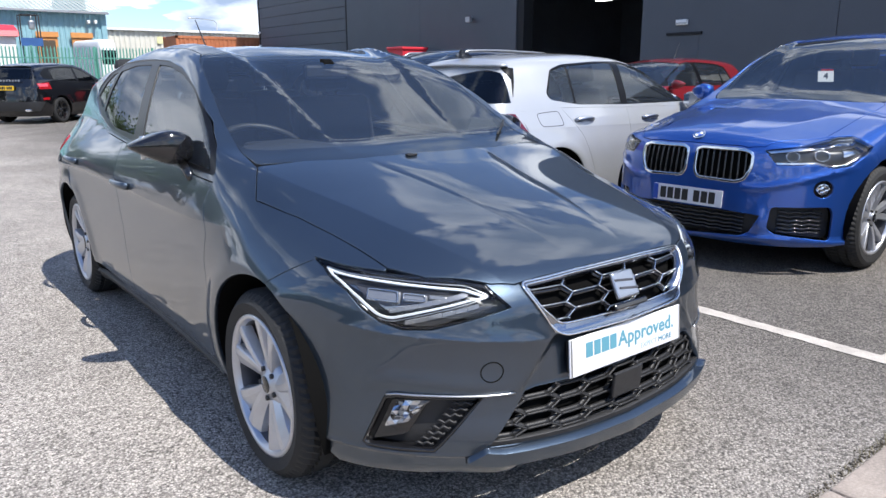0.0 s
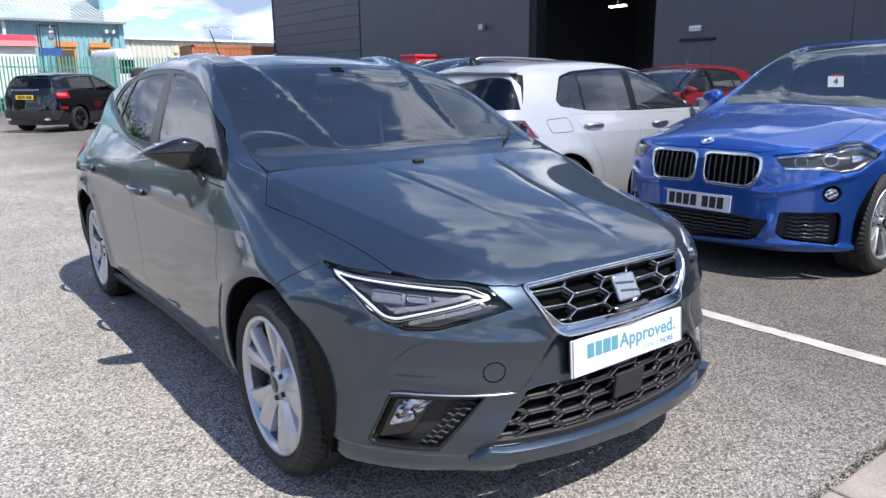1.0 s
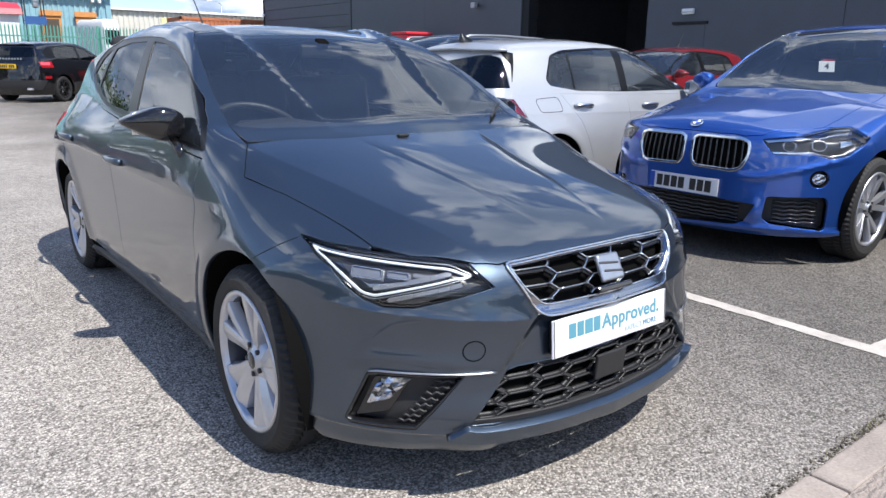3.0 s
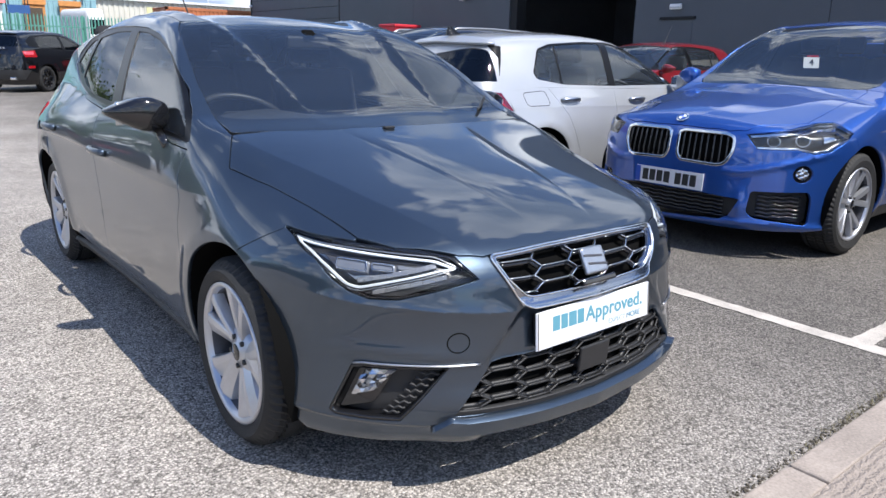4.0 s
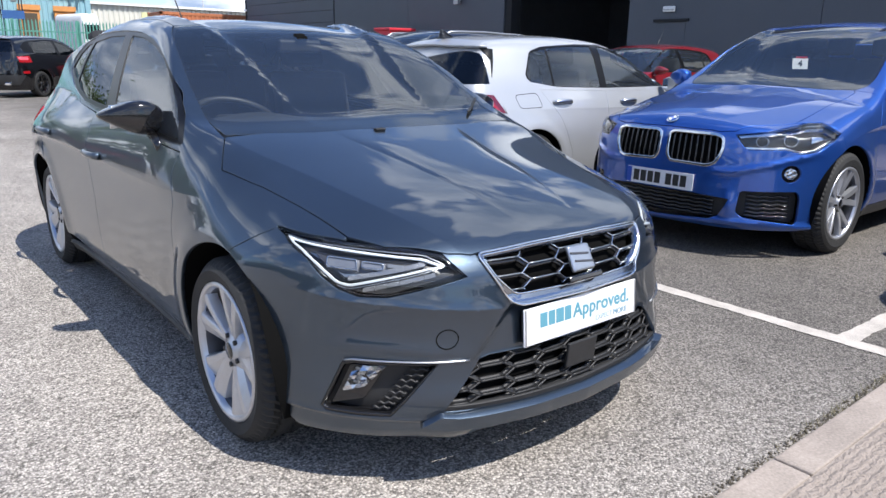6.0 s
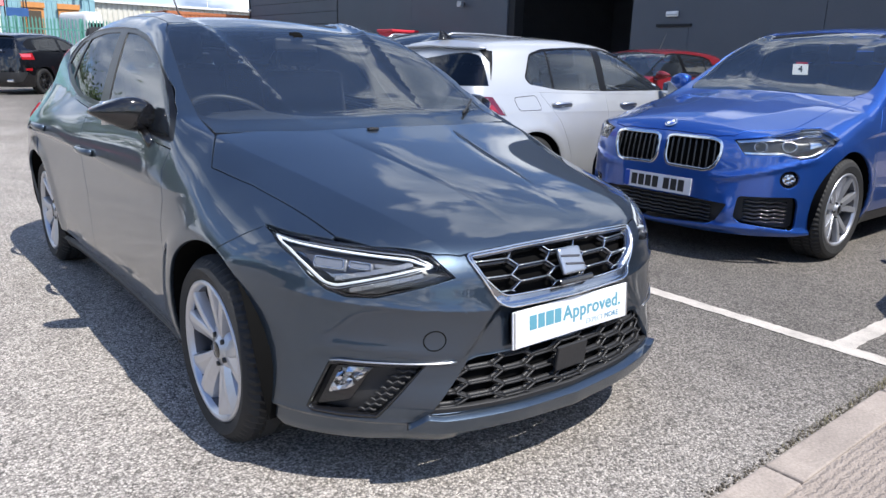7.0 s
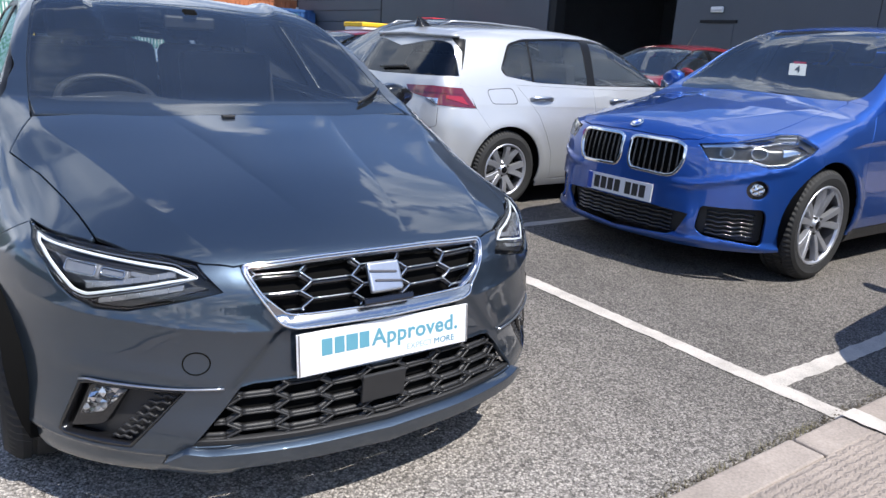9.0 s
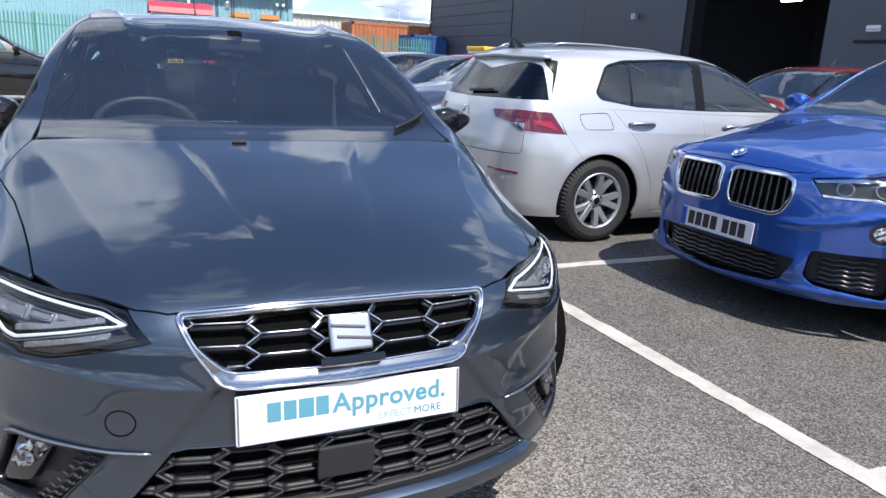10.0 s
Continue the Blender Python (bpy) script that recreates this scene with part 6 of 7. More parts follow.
        door_mirror(car, s, (0.85, 0.72, 0.95), (0.92, 0.78, 1.02), SILVER_PAINT, (0.20, 0.12, 0.14), "silver door mirror")
        wheel(car, (s * 0.772, 0, 0.316), s, 0.316, 0.210, 0.205, ALLOY, spread=(0.30, 0.20), w=(0.040, 0.044), dish=0.02, hub=0.07)
        wheel(car, (s * 0.772, 2.636, 0.316), s, 0.316, 0.210, 0.205, ALLOY, spread=(0.30, 0.20), w=(0.040, 0.044), dish=0.02, hub=0.07, spin=110)
    flap = rounded([(2.825, 0.945), (2.57, 0.962), (2.525, 0.838), (2.785, 0.834)], 0.04)
    fi = [tuple(q) for q in inset(resample(flap, 0.01), 0.004)]
    panel("fuel_flap_gap", S, "side", flap, DARK_VOID, car, step=0.02, lift=0.0006, deep=0.001, holes=[fi], gap=0)
    # spoiler lip, wiper, badge disc, fin
    q = np.array([(u, 1.335 - 0.02 * abs(u)) for u in np.linspace(-0.93, 0.93, 25)])
    p, n = S.skin("tailcyl", q[:, 0], q[:, 1], 0.016)
    part("roof_spoiler", tube_path(bmesh.new(), p, 0.030, 10, flat=0.5), SILVER_PAINT, car)
    bm = bmesh.new()
    p, n = S.skin("tailcyl", np.linspace(0.05, -0.40, 7), np.linspace(1.055, 1.075, 7), 0.014)
    part("rear_wiper", tube_path(bm, p, 0.012, 6), BLACK_PLASTIC, car)
    p, n = S.skin("tailcyl", np.array([0.0]), np.array([0.895]), 0.004)
    bd = part("badge", lathe(bmesh.new(), [(0, 0.003), (0.045, 0.003), (0.052, 0.0)], 32, "Y"), CHROME, car, "round chrome badge")
    bd.matrix_local = Matrix.Translation(p[0])
    for j in range(4):
        block("name_block", (0.022, 0.004, 0.018), (-0.045 + 0.03 * j, float(p[0][1]) + 0.02, 0.80), CHROME, car, bevel=0.001)
    bm = bmesh.new()
    for k in range(7):
        t = k / 6
        box(bm, (0.030 * (1 - 0.7 * t), 0.16 * (1 - 0.75 * t), 0.012), (0, 2.92 + 0.05 * t, 1.41 + 0.011 * k - 0.008))
    part("shark_fin", bm, BLACK_GLOSS, car, "black roof fin")
    cabin_fittings(car, S, -0.36, 0.85, 0.97, 1.40, 2.28, 0.54)
    car.matrix_world = Matrix.Translation((5.436, 2.99, 0)) @ Matrix.Rotation(radians(90), 4, "Z")
    return car


def plain_car(name, label, S, plan, paint, at, turn, nose_skin=True, step=0.07, lens=LAMP_RED, rim=ALLOY, dark=False, size=1.0):
    """A car of the rows further off."""
    nose, P = plan
    car = tagged(new(name), label, "car", "parked cars further off")
    car_shell(car, S, P, paint, glass_side=GLASS_DARK if dark else GLASS_CLEAR, glass_rear=GLASS_DARK, step=step)
    hi = 0.95 if S.base > 2.65 else 0.85
    lampf = [(0.55, hi - 0.19), (0.9, hi - 0.13), (1.1, hi - 0.10), (1.12, hi - 0.16), (0.9, hi - 0.22), (0.6, hi - 0.25)]
    front_skin(car, S, P, nose, paint, [lampf, [(-u, v) for u, v in lampf]], S.wheel_z - 0.15, step)
    for s in (-1, 1):
        plain_lamp(car, S, "cyl", [(s * u, v) for u, v in lampf], "clear headlamp")
    top = 1.45 if S.base > 2.65 else 1.33
    window = [(0, top - 0.03), (0.72, top - 0.04), (0.85, top - 0.28), (0, top - 0.30)]
    gate = [(0, top), (0.82, top - 0.01), (1.0, top - 0.33), (0.9, 0.62), (0, 0.60)]
    lamp = [(0.75, top - 0.40), (1.12, top - 0.38), (1.16, top - 0.55), (0.80, top - 0.55)]
    rear_skin(car, S, paint, window, gate, lamp, [(0, 0.595), (0.9, 0.615), (1.0, top - 0.335), (1.16, top - 0.4)], step, lens=lens)
    w = S.plan(np.array([0.0]))[0] - 0.12
    for s in (-1, 1):
        door_mirror(car, s, (0.85, 0.72, S.belt(0.7) + 0.0), (0.92, 0.78, float(S.belt(0.7)) + 0.08), paint, (0.20, 0.12, 0.14), "door mirror")
        for y in (0, S.base):
            wheel(car, (s * w, y, S.wheel_z), s, S.wheel_z, S.wheel_z * 0.69, 0.21, rim, seg=48)
    seat(car, (-0.36, 1.4, 0.6)); seat(car, (0.36, 1.4, 0.6))
    car.matrix_world = Matrix.Translation(at) @ Matrix.Rotation(radians(turn), 4, "Z") @ Matrix.Scale(size, 4)
    return car


SUV = build_suv()
SILVER_CAR = build_silver_car()

SUVS, SUVP = suv_shape(), suv_plan()
HATS, HATP = rear_hatch_shape(), rear_hatch_plan()


def build_far_cars():
    slate = plain_car("estate_suv", "slate blue sports utility car with silver roof rails", SUVS, SUVP, SLATE_PAINT, (2.62, 5.45, 0), -90)
    for s in (-1, 1):
        q = np.array([(s * 0.58, 1.35 + 1.75 * t) for t in np.linspace(0, 1, 13)])
        p, n = SUVS.skin("top", q[:, 0], q[:, 1], 0.045)
        p[0], p[-1] = p[0] - n[0] * 0.05, p[-1] - n[-1] * 0.05
        part("roof_rail", tube_path(bmesh.new(), p, 0.016, 8), GALV_RAIL, slate, "silver roof rail")
    red = plain_car("red_hatchback", "red hatchback with a whip aerial on its roof", HATS, HATP, RED_PAINT, (8.15, 6.15, 0), -90, size=1.07)
    bm = bmesh.new()
    rod(bm, (0.35, 1.45, 1.42), (0.05, 2.05, 1.72), 0.006, 6, 0.003)
    part("roof_aerial", bm, BLACK_PLASTIC, red)
    plain_car("red_hatchback", "red hatchback parked in the row", HATS, HATP, RED_PAINT, (2.9, 8.0, 0), -90)
    plain_car("dark_hatchback", "dark slate hatchback parked in the row", HATS, HATP, SLATE_PAINT, (2.7, 10.5, 0), -90)
    plain_car("silver_car", "silver hatchback parked in the row", HATS, HATP, SILVER_PAINT, (2.8, 13.0, 0), -90)
    plain_car("black_suv", "black sports utility car beside the lane", SUVS, SUVP, BLACK_PAINT, (-1.45, 16.0, 0), 96, lens=LAMP_RED_DARK)
    # neighbour in the next bay, known by its shadow
    plain_car("neighbour_car", "dark car in the neighbouring bay", SUVS, SUVP, SLATE_PAINT, (2.95, -2.08, 0), -90)
    ev = plain_car("luxury_suv", "black luxury sports utility car with black alloy wheels", SUVS, SUVP, BLACK_PAINT, (4.08, 23.43, 0), 133.0, rim=ALLOY_BLACK, dark=True, size=1.04)
    number_plate(ev, Matrix.Translation((0, 3.605, 0.93)) @ Matrix.Rotation(math.pi, 4, "Z"), PLATE_YELLOW, 7, "yellow registration plate with dark bars")
    for k in range(10):
        block("name_block", (0.045, 0.01, 0.045), (-0.40 + 0.085 * k, 3.57, 1.12), SATIN_METAL, ev, bevel=0.003)
    panel("bumper_insert", SUVS, "tailcyl", [(-0.9, 0.58), (0.9, 0.58), (0.75, 0.34), (-0.75, 0.34)], BLACK_PLASTIC, ev, step=0.06, lift=0.02, deep=0.03)
    for s in (-1, 1):
        block("exhaust", (0.17, 0.1, 0.07), (s * 0.58, 3.55, 0.36), CHROME, ev, bevel=0.015)
        panel("bumper_reflector", SUVS, "tailcyl", [(s * 0.85, 0.68), (s * 1.02, 0.69), (s * 1.02, 0.62), (s * 0.85, 0.62)], LAMP_RED, ev, step=0.04, lift=0.01)
        panel("lamp_core", SUVS, "tailcyl", [(s * 0.78, 1.03), (s * 1.05, 1.04), (s * 1.05, 0.96), (s * 0.80, 0.96)], LAMP_PINK, ev, step=0.04, lift=0.012)


GALV_RAIL = material("satin_rail", (0.35, 0.36, 0.37), rough=0.35, metal=0.8)
LAMP_PINK = material("bright_lamp_lens", (0.75, 0.10, 0.14), rough=0.12, coat=1.0)
build_far_cars()

# ---- the place ----
def sheet(name, pts, z, mat, label="", kind="structure", category="ground", thick=0.0, parent=None):
    bm = bmesh.new()
    f = bm.faces.new([bm.verts.new((x, y, z)) for x, y in pts])
    if thick:
        r = bmesh.ops.extrude_face_region(bm, geom=[f])
        bmesh.ops.translate(bm, vec=(0, 0, -thick), verts=[v for v in r["geom"] if isinstance(v, bmesh.types.BMVert)])
        bmesh.ops.recalc_face_normals(bm, faces=bm.faces)
    ob = part(name, bm, mat, parent, smooth=False)
    return ob if parent else tagged(ob, label, category, "", kind)


def asphalt_material():
    """Chippings of mixed greys; the driven lane is worn paler than the bays; faint stains."""
    m = bpy.data.materials.new("asphalt")
    m.use_nodes = True
    n, l = m.node_tree.nodes, m.node_tree.links
    b = n["Principled BSDF"]
    b.inputs["Roughness"].default_value = 0.9
    b.inputs["Specular IOR Level"].default_value = 0.25
    tc = n.new("ShaderNodeTexCoord")

    def noise_tex(scale, detail=5, rough=0.6):
        t = n.new("ShaderNodeTexNoise")
        t.inputs["Scale"].default_value, t.inputs["Detail"].default_value, t.inputs["Roughness"].default_value = scale, detail, rough
        l.new(tc.outputs["Object"], t.inputs["Vector"])
        return t.outputs["Fac"]

    def mapped(sock, a, b_, c, d):
        r = n.new("ShaderNodeMapRange")
        for k, v in zip(("From Min", "From Max", "To Min", "To Max"), (a, b_, c, d)):
            r.inputs[k].default_value = v
        l.new(sock, r.inputs["Value"])
        return r.outputs[0]

    def maths(op, a, b_):
        q = n.new("ShaderNodeMath"); q.operation = op
        for k, v in enumerate((a, b_)):
            if isinstance(v, float):
                q.inputs[k].default_value = v
            else:
                l.new(v, q.inputs[k])
        return q.outputs[0]
    sx = n.new("ShaderNodeSeparateXYZ"); l.new(tc.outputs["Object"], sx.inputs[0])
    wob = maths("ADD", sx.outputs[0], mapped(noise_tex(0.8), 0.3, 0.7, -0.5, 0.5))
    lane = mapped(wob, -0.6, 1.7, 0.40, 0.175)
    v = n.new("ShaderNodeTexVoronoi"); v.inputs["Scale"].default_value = 130
    l.new(tc.outputs["Object"], v.inputs["Vector"])
    v2 = n.new("ShaderNodeTexVoronoi"); v2.inputs["Scale"].default_value = 330
    l.new(tc.outputs["Object"], v2.inputs["Vector"])
    sc = n.new("ShaderNodeSeparateColor"); l.new(v.outputs["Color"], sc.inputs[0])
    sc2 = n.new("ShaderNodeSeparateColor"); l.new(v2.outputs["Color"], sc2.inputs[0])
    chip = maths("ADD", mapped(sc.outputs[0], 0, 1, 0.34, 1.46), mapped(sc2.outputs[1], 0, 1, -0.2, 0.35))
    gap = mapped(v.outputs["Distance"], 0.25, 0.75, 1.12, 0.56)
    val = maths("MULTIPLY", maths("MULTIPLY", lane, chip), gap)
    val = maths("MULTIPLY", val, mapped(noise_tex(0.45, 4), 0.3, 0.7, 0.84, 1.16))
    val = maths("MULTIPLY", val, mapped(noise_tex(5.0, 6, 0.7), 0.35, 0.75, 1.10, 0.86))
    tint = n.new("ShaderNodeVectorMath"); tint.operation = "SCALE"; tint.inputs[0].default_value = (1.0, 0.915, 0.825)
    l.new(val, tint.inputs["Scale"]); l.new(tint.outputs[0], b.inputs["Base Color"])
    bp = n.new("ShaderNodeBump"); bp.inputs["Strength"].default_value = 1.0; bp.inputs["Distance"].default_value = 0.005
    bp.invert = True
    l.new(maths("ADD", v.outputs["Distance"], maths("MULTIPLY", v2.outputs["Distance"], 0.35)), bp.inputs["Height"])
    l.new(bp.outputs[0], b.inputs["Normal"])
    return m


def ribbed_material():
    m = material("ribbed_concrete", (0.30, 0.252, 0.215), rough=0.92, var=0.22, scale=5)
    n, l = m.node_tree.nodes, m.node_tree.links
    tc = n.new("ShaderNodeTexCoord")
    w = n.new("ShaderNodeTexWave"); w.bands_direction = "Y"; w.inputs["Scale"].default_value = 12.0
    w.inputs["Distortion"].default_value = 5.0; w.inputs["Detail"].default_value = 4; w.inputs["Detail Scale"].default_value = 6
    l.new(tc.outputs["Object"], w.inputs["Vector"])
    bp = n.new("ShaderNodeBump"); bp.inputs["Strength"].default_value = 0.6; bp.inputs["Distance"].default_value = 0.010
    l.new(w.outputs["Fac"], bp.inputs["Height"]); l.new(bp.outputs[0], n["Principled BSDF"].inputs["Normal"])
    return m


ASPHALT = asphalt_material()
RIBBED = ribbed_material()
LINE_WHITE = material("road_paint", (0.47, 0.43, 0.385), rough=0.85, var=0.32, scale=9, fine=170, bump=0.8, bump_scale=130)
CONCRETE = material("concrete", (0.30, 0.255, 0.22), rough=0.92, var=0.32, scale=7, bump=0.5, bump_scale=140)
SOIL = material("dry_soil", (0.10, 0.085, 0.065), rough=0.95, var=0.4, scale=40, bump=0.8, bump_scale=300)
DRY_GRASS = material("dry_grass", (0.17, 0.15, 0.08), rough=0.8, var=0.3, scale=30)
CLADDING = material("dark_cladding", (0.072, 0.082, 0.100), rough=0.55, var=0.10, scale=0.8, fine=30)
CLAD_JOINT = material("cladding_joint", (0.010, 0.011, 0.013), rough=0.8)
HALL_DARK = material("hall_interior", (0.12, 0.14, 0.17), rough=0.8, var=0.15, scale=1)
TEAL_CLAD = material("teal_cladding", (0.25, 0.44, 0.50), rough=0.55, var=0.12, scale=1.2, fine=12)
ROOF_SHEET = material("weathered_roof_sheet", (0.33, 0.38, 0.37), rough=0.75, var=0.25, scale=0.6, fine=6)
BEIGE_CLAD = material("beige_cladding", (0.62, 0.60, 0.53), rough=0.6, var=0.08, scale=1.0, fine=10)
ORANGE_STEEL = material("orange_container_steel", (0.46, 0.16, 0.07), rough=0.6, var=0.25, scale=1.5, fine=14)
ORANGE_WOOD = material("orange_door_frame", (0.62, 0.27, 0.08), rough=0.6, var=0.12, scale=4)
BLUE_STEEL = material("blue_container_steel", (0.03, 0.10, 0.28), rough=0.55, var=0.2, scale=2)
GREEN_STEEL = material("green_fence_paint", (0.10, 0.30, 0.24), rough=0.5, var=0.15, scale=3)
RED_SHEET = material("red_tarpaulin", (0.60, 0.03, 0.05), rough=0.5, var=0.12, scale=2)
WHITE_SHEET = material("white_panel", (0.78, 0.78, 0.77), rough=0.5, var=0.06, scale=2)
YELLOW_SHEET = material("yellow_panel", (0.80, 0.50, 0.02), rough=0.5, var=0.08, scale=3)
NOTICE = material("pale_yellow_notice", (0.70, 0.68, 0.36), rough=0.6, var=0.08, scale=3)
GALV = material("galvanised_steel", (0.42, 0.43, 0.44), rough=0.45, metal=0.7, var=0.15, scale=6)
TUBE_LIGHT = glow("lit_tube", (1.0, 0.98, 0.92), 6.0)
LEAF = material("hedge_leaf", (0.055, 0.095, 0.028), rough=0.6, var=0.45, scale=2.5, fine=20)
BARK = material("bark", (0.09, 0.07, 0.05), rough=0.9, var=0.3, scale=10)

sheet("ground", [(-400, -400), (400, -400), (400, 400), (-400, 400)], 0, ASPHALT, "grey weathered car park asphalt with pale stone chips")


def painted_line(a, b, w, z=0.004, seed=1):
    """A worn road line with ragged edges."""
    rnd = random.Random(seed)
    a, b = Vector((*a, z)), Vector((*b, z))
    d = (b - a).normalized()
    s = Vector((-d.y, d.x, 0))
    n = max(4, int((b - a).length / 0.02))
    bm = bmesh.new()
    prev, el, er = None, 0.0, 0.0
    for i in range(n + 1):
        p = a.lerp(b, i / n)
        el, er = 0.7 * el + rnd.gauss(0, 0.0024), 0.7 * er + rnd.gauss(0, 0.0024)
        row = [bm.verts.new(p + s * (w / 2 + el)), bm.verts.new(p - s * (w / 2 + er))]
        if prev:
            bm.faces.new((prev[0], prev[1], row[1], row[0]))
        prev = row
    bmesh.ops.recalc_face_normals(bm, faces=bm.faces)
    for f in bm.faces:
        if f.normal.z < 0:
            f.normal_flip()
    return tagged(part("bay_line", bm, LINE_WHITE, smooth=False), "worn white painted bay line on asphalt", "road marking", "bay lines", "structure")


painted_line((1.715, -1.195), (1.715, 13.0), 0.095, seed=1)
painted_line((1.766, -0.90), (6.6, -0.90), 0.095, seed=2)
painted_line((1.766, 1.60), (6.6, 1.60), 0.095, seed=3)
painted_line((1.766, 4.10), (6.6, 4.10), 0.095, seed=4)
painted_line((1.715, -2.6), (1.715, -1.205), 0.095, 0.029, seed=6)

# kerb stones and ribbed pavement
KERB = tagged(new("kerb"), "worn flush concrete kerb stones beside the asphalt", "kerb", "", "structure")
rk = random.Random(5)
bm = box(bmesh.new(), (0.905, 0.125, 0.14), (0, 0, 0), None, 0.008, 2)
ks = part("kerb_stone", bm, CONCRETE, KERB, smooth=False)
for k in range(12):
    ob = ks if k == 0 else ks.copy()
    if k:
        scene.collection.objects.link(ob)
    ob.location = (-4.6 + 0.915 * k, -1.265 + rk.uniform(-0.004, 0.004), -0.048 + rk.uniform(-0.003, 0.003))
    ob.rotation_euler = (rk.uniform(-0.01, 0.01), 0, rk.uniform(-0.006, 0.006))
sheet("pavement", [(-9, -7), (12, -7), (12, -1.331), (-9, -1.331)], 0.022, RIBBED, "ribbed brushed concrete pavement", category="pavement", thick=0.06)
# soil and dead grass in the joint
bm = bmesh.new()
rs = random.Random(9)
for k in range(900):
    x, y = rs.uniform(-1.5, 3.2), -1.19 + abs(rs.gauss(0, 0.016))
    r = rs.uniform(0.002, 0.007)
    bmesh.ops.create_icosphere(bm, subdivisions=1, radius=r, matrix=Matrix.Translation((x, y, r * 0.5)) @ Matrix.Diagonal((1, rs.uniform(0.6, 1), 0.6, 1)))
tagged(part("joint_soil", bm, SOIL), "loose dry soil along the kerb joint", "soil", "", "stuff")
bm = bmesh.new()
for k in range(260):
    x = rs.choice((rs.gauss(1.45, 0.10), rs.uniform(0.4, 2.0), rs.gauss(1.0, 0.15)))
    y = -1.19 + rs.uniform(-0.005, 0.03)
    a, h = rs.uniform(0, 6.3), rs.uniform(0.008, 0.028)
    c, s = math.cos(a), math.sin(a)
    v = [bm.verts.new((x - 0.0015 * s, y + 0.0015 * c, 0)), bm.verts.new((x + 0.0015 * s, y - 0.0015 * c, 0)), bm.verts.new((x + h * c * 0.8, y + h * s * 0.8, h))]
    bm.faces.new(v)
tagged(part("joint_grass", bm, DRY_GRASS), "dry grass tufts in the kerb joint", "grass", "", "stuff")

# dark hall
WX = 18.7
HALL = tagged(new("wall_building"), "dark grey clad workshop hall with open doorway", "building", "", "structure")


def hall_slab(name, y0, y1, z0, z1, mat=CLADDING, x=WX, t=0.25, bevel=0.004, label=""):
    return block(name, (t, y1 - y0, z1 - z0), (x + t / 2, (y0 + y1) / 2, (z0 + z1) / 2), mat, HALL, label, bevel)


Z = 0.0
while Z < 9:
    hall_slab("cladding_plank", 31.9, 42.4, Z + 0.012, Z + 0.588)
    Z += 0.6
hall_slab("backing_wall", 31.9, 42.38, 0, 9, CLAD_JOINT, WX + 0.03, 0.2)
hall_slab("corner_trim", 42.38, 42.52, 0, 9, CLAD_JOINT, WX - 0.03, 0.3)
hall_slab("joint_strip", 31.78, 31.895, 0, 9, CLAD_JOINT, WX + 0.01, 0.2)
for y0, y1 in ((25.4, 31.77), (19.12, 25.385)):
    hall_slab("wall_panel", y0, y1, 0, 9)
hall_slab("wall_panel", 13.22, 19.105, 5.2, 9)
for y0, y1 in ((7.0, 13.2), (0.8, 6.985), (-8, 0.785)):
    hall_slab("wall_panel", y0, y1, 0, 9)
hall_slab("door_jamb", 18.75, 19.11, 0, 5.195, CLAD_JOINT, WX + 0.05, 0.5)
hall_slab("lintel", 10.95, 12.2, 2.47, 2.55, CLAD_JOINT, WX - 0.06, 0.06)
hall_slab("side_door", 11.05, 12.1, 0.02, 2.45, CLADDING, WX - 0.012, 0.03, label="dark personnel door")
HALL_IN = tagged(new("hall_interior"), "unlit interior behind the open doorway", "interior", "", "structure")
block("back_wall", (0.2, 22, 6.4), (32, 15, 3.2), HALL_DARK, HALL_IN)
block("side_wall", (13, 0.2, 6.4), (25.4, 24.5, 3.2), HALL_DARK, HALL_IN)
block("side_wall", (13, 0.2, 6.4), (25.4, 5.5, 3.2), HALL_DARK, HALL_IN)
block("inner_ceiling", (13.4, 19, 0.2), (25.4, 15, 6.5), HALL_DARK, HALL_IN)
block("roof_deck", (14, 50.4, 0.3), (25.8, 17.2, 9.1), CLADDING, HALL_IN)
block("inner_floor", (13, 19, 0.02), (25.4, 15, 0.012), CONCRETE, HALL_IN)
tl = tagged(new("tube_lamp"), "lit white tube lamp hanging in the doorway", "lamp")
part("diffuser", box(bmesh.new(), (0.16, 0.85, 0.08), (0, 0, 0), None, 0.03), TUBE_LIGHT, tl)
part("bracket", box(bmesh.new(), (0.05, 0.05, 1.3), (0, 0, 0.69), None, 0.004), GALV, tl, smooth=False)
tl.location = (23.2, 18.5, 4.33)
lm = tagged(new("wall_lamp"), "small grey wall floodlight on dark cladding", "lamp")
part("housing", box(bmesh.new(), (0.18, 0.26, 0.22), (0, 0, 0), None, 0.02), GALV, lm, smooth=False)
part("arm", box(bmesh.new(), (0.2, 0.06, 0.06), (0.12, 0, 0.02), None, 0.01), CLAD_JOINT, lm, smooth=False)
lm.location = (WX - 0.22, 21.7, 3.52)
sg = tagged(new("wall_sign"), "small white bulkhead light above the side door", "lamp")
part("housing", box(bmesh.new(), (0.09, 0.42, 0.17), (0, 0, 0), None, 0.03), WHITE_SHEET, sg, smooth=False)
part("louvre", box(bmesh.new(), (0.02, 0.40, 0.03), (-0.05, 0, -0.02), None, 0.008), GALV, sg, smooth=False)
sg.location = (WX - 0.045, 11.66, 2.85)
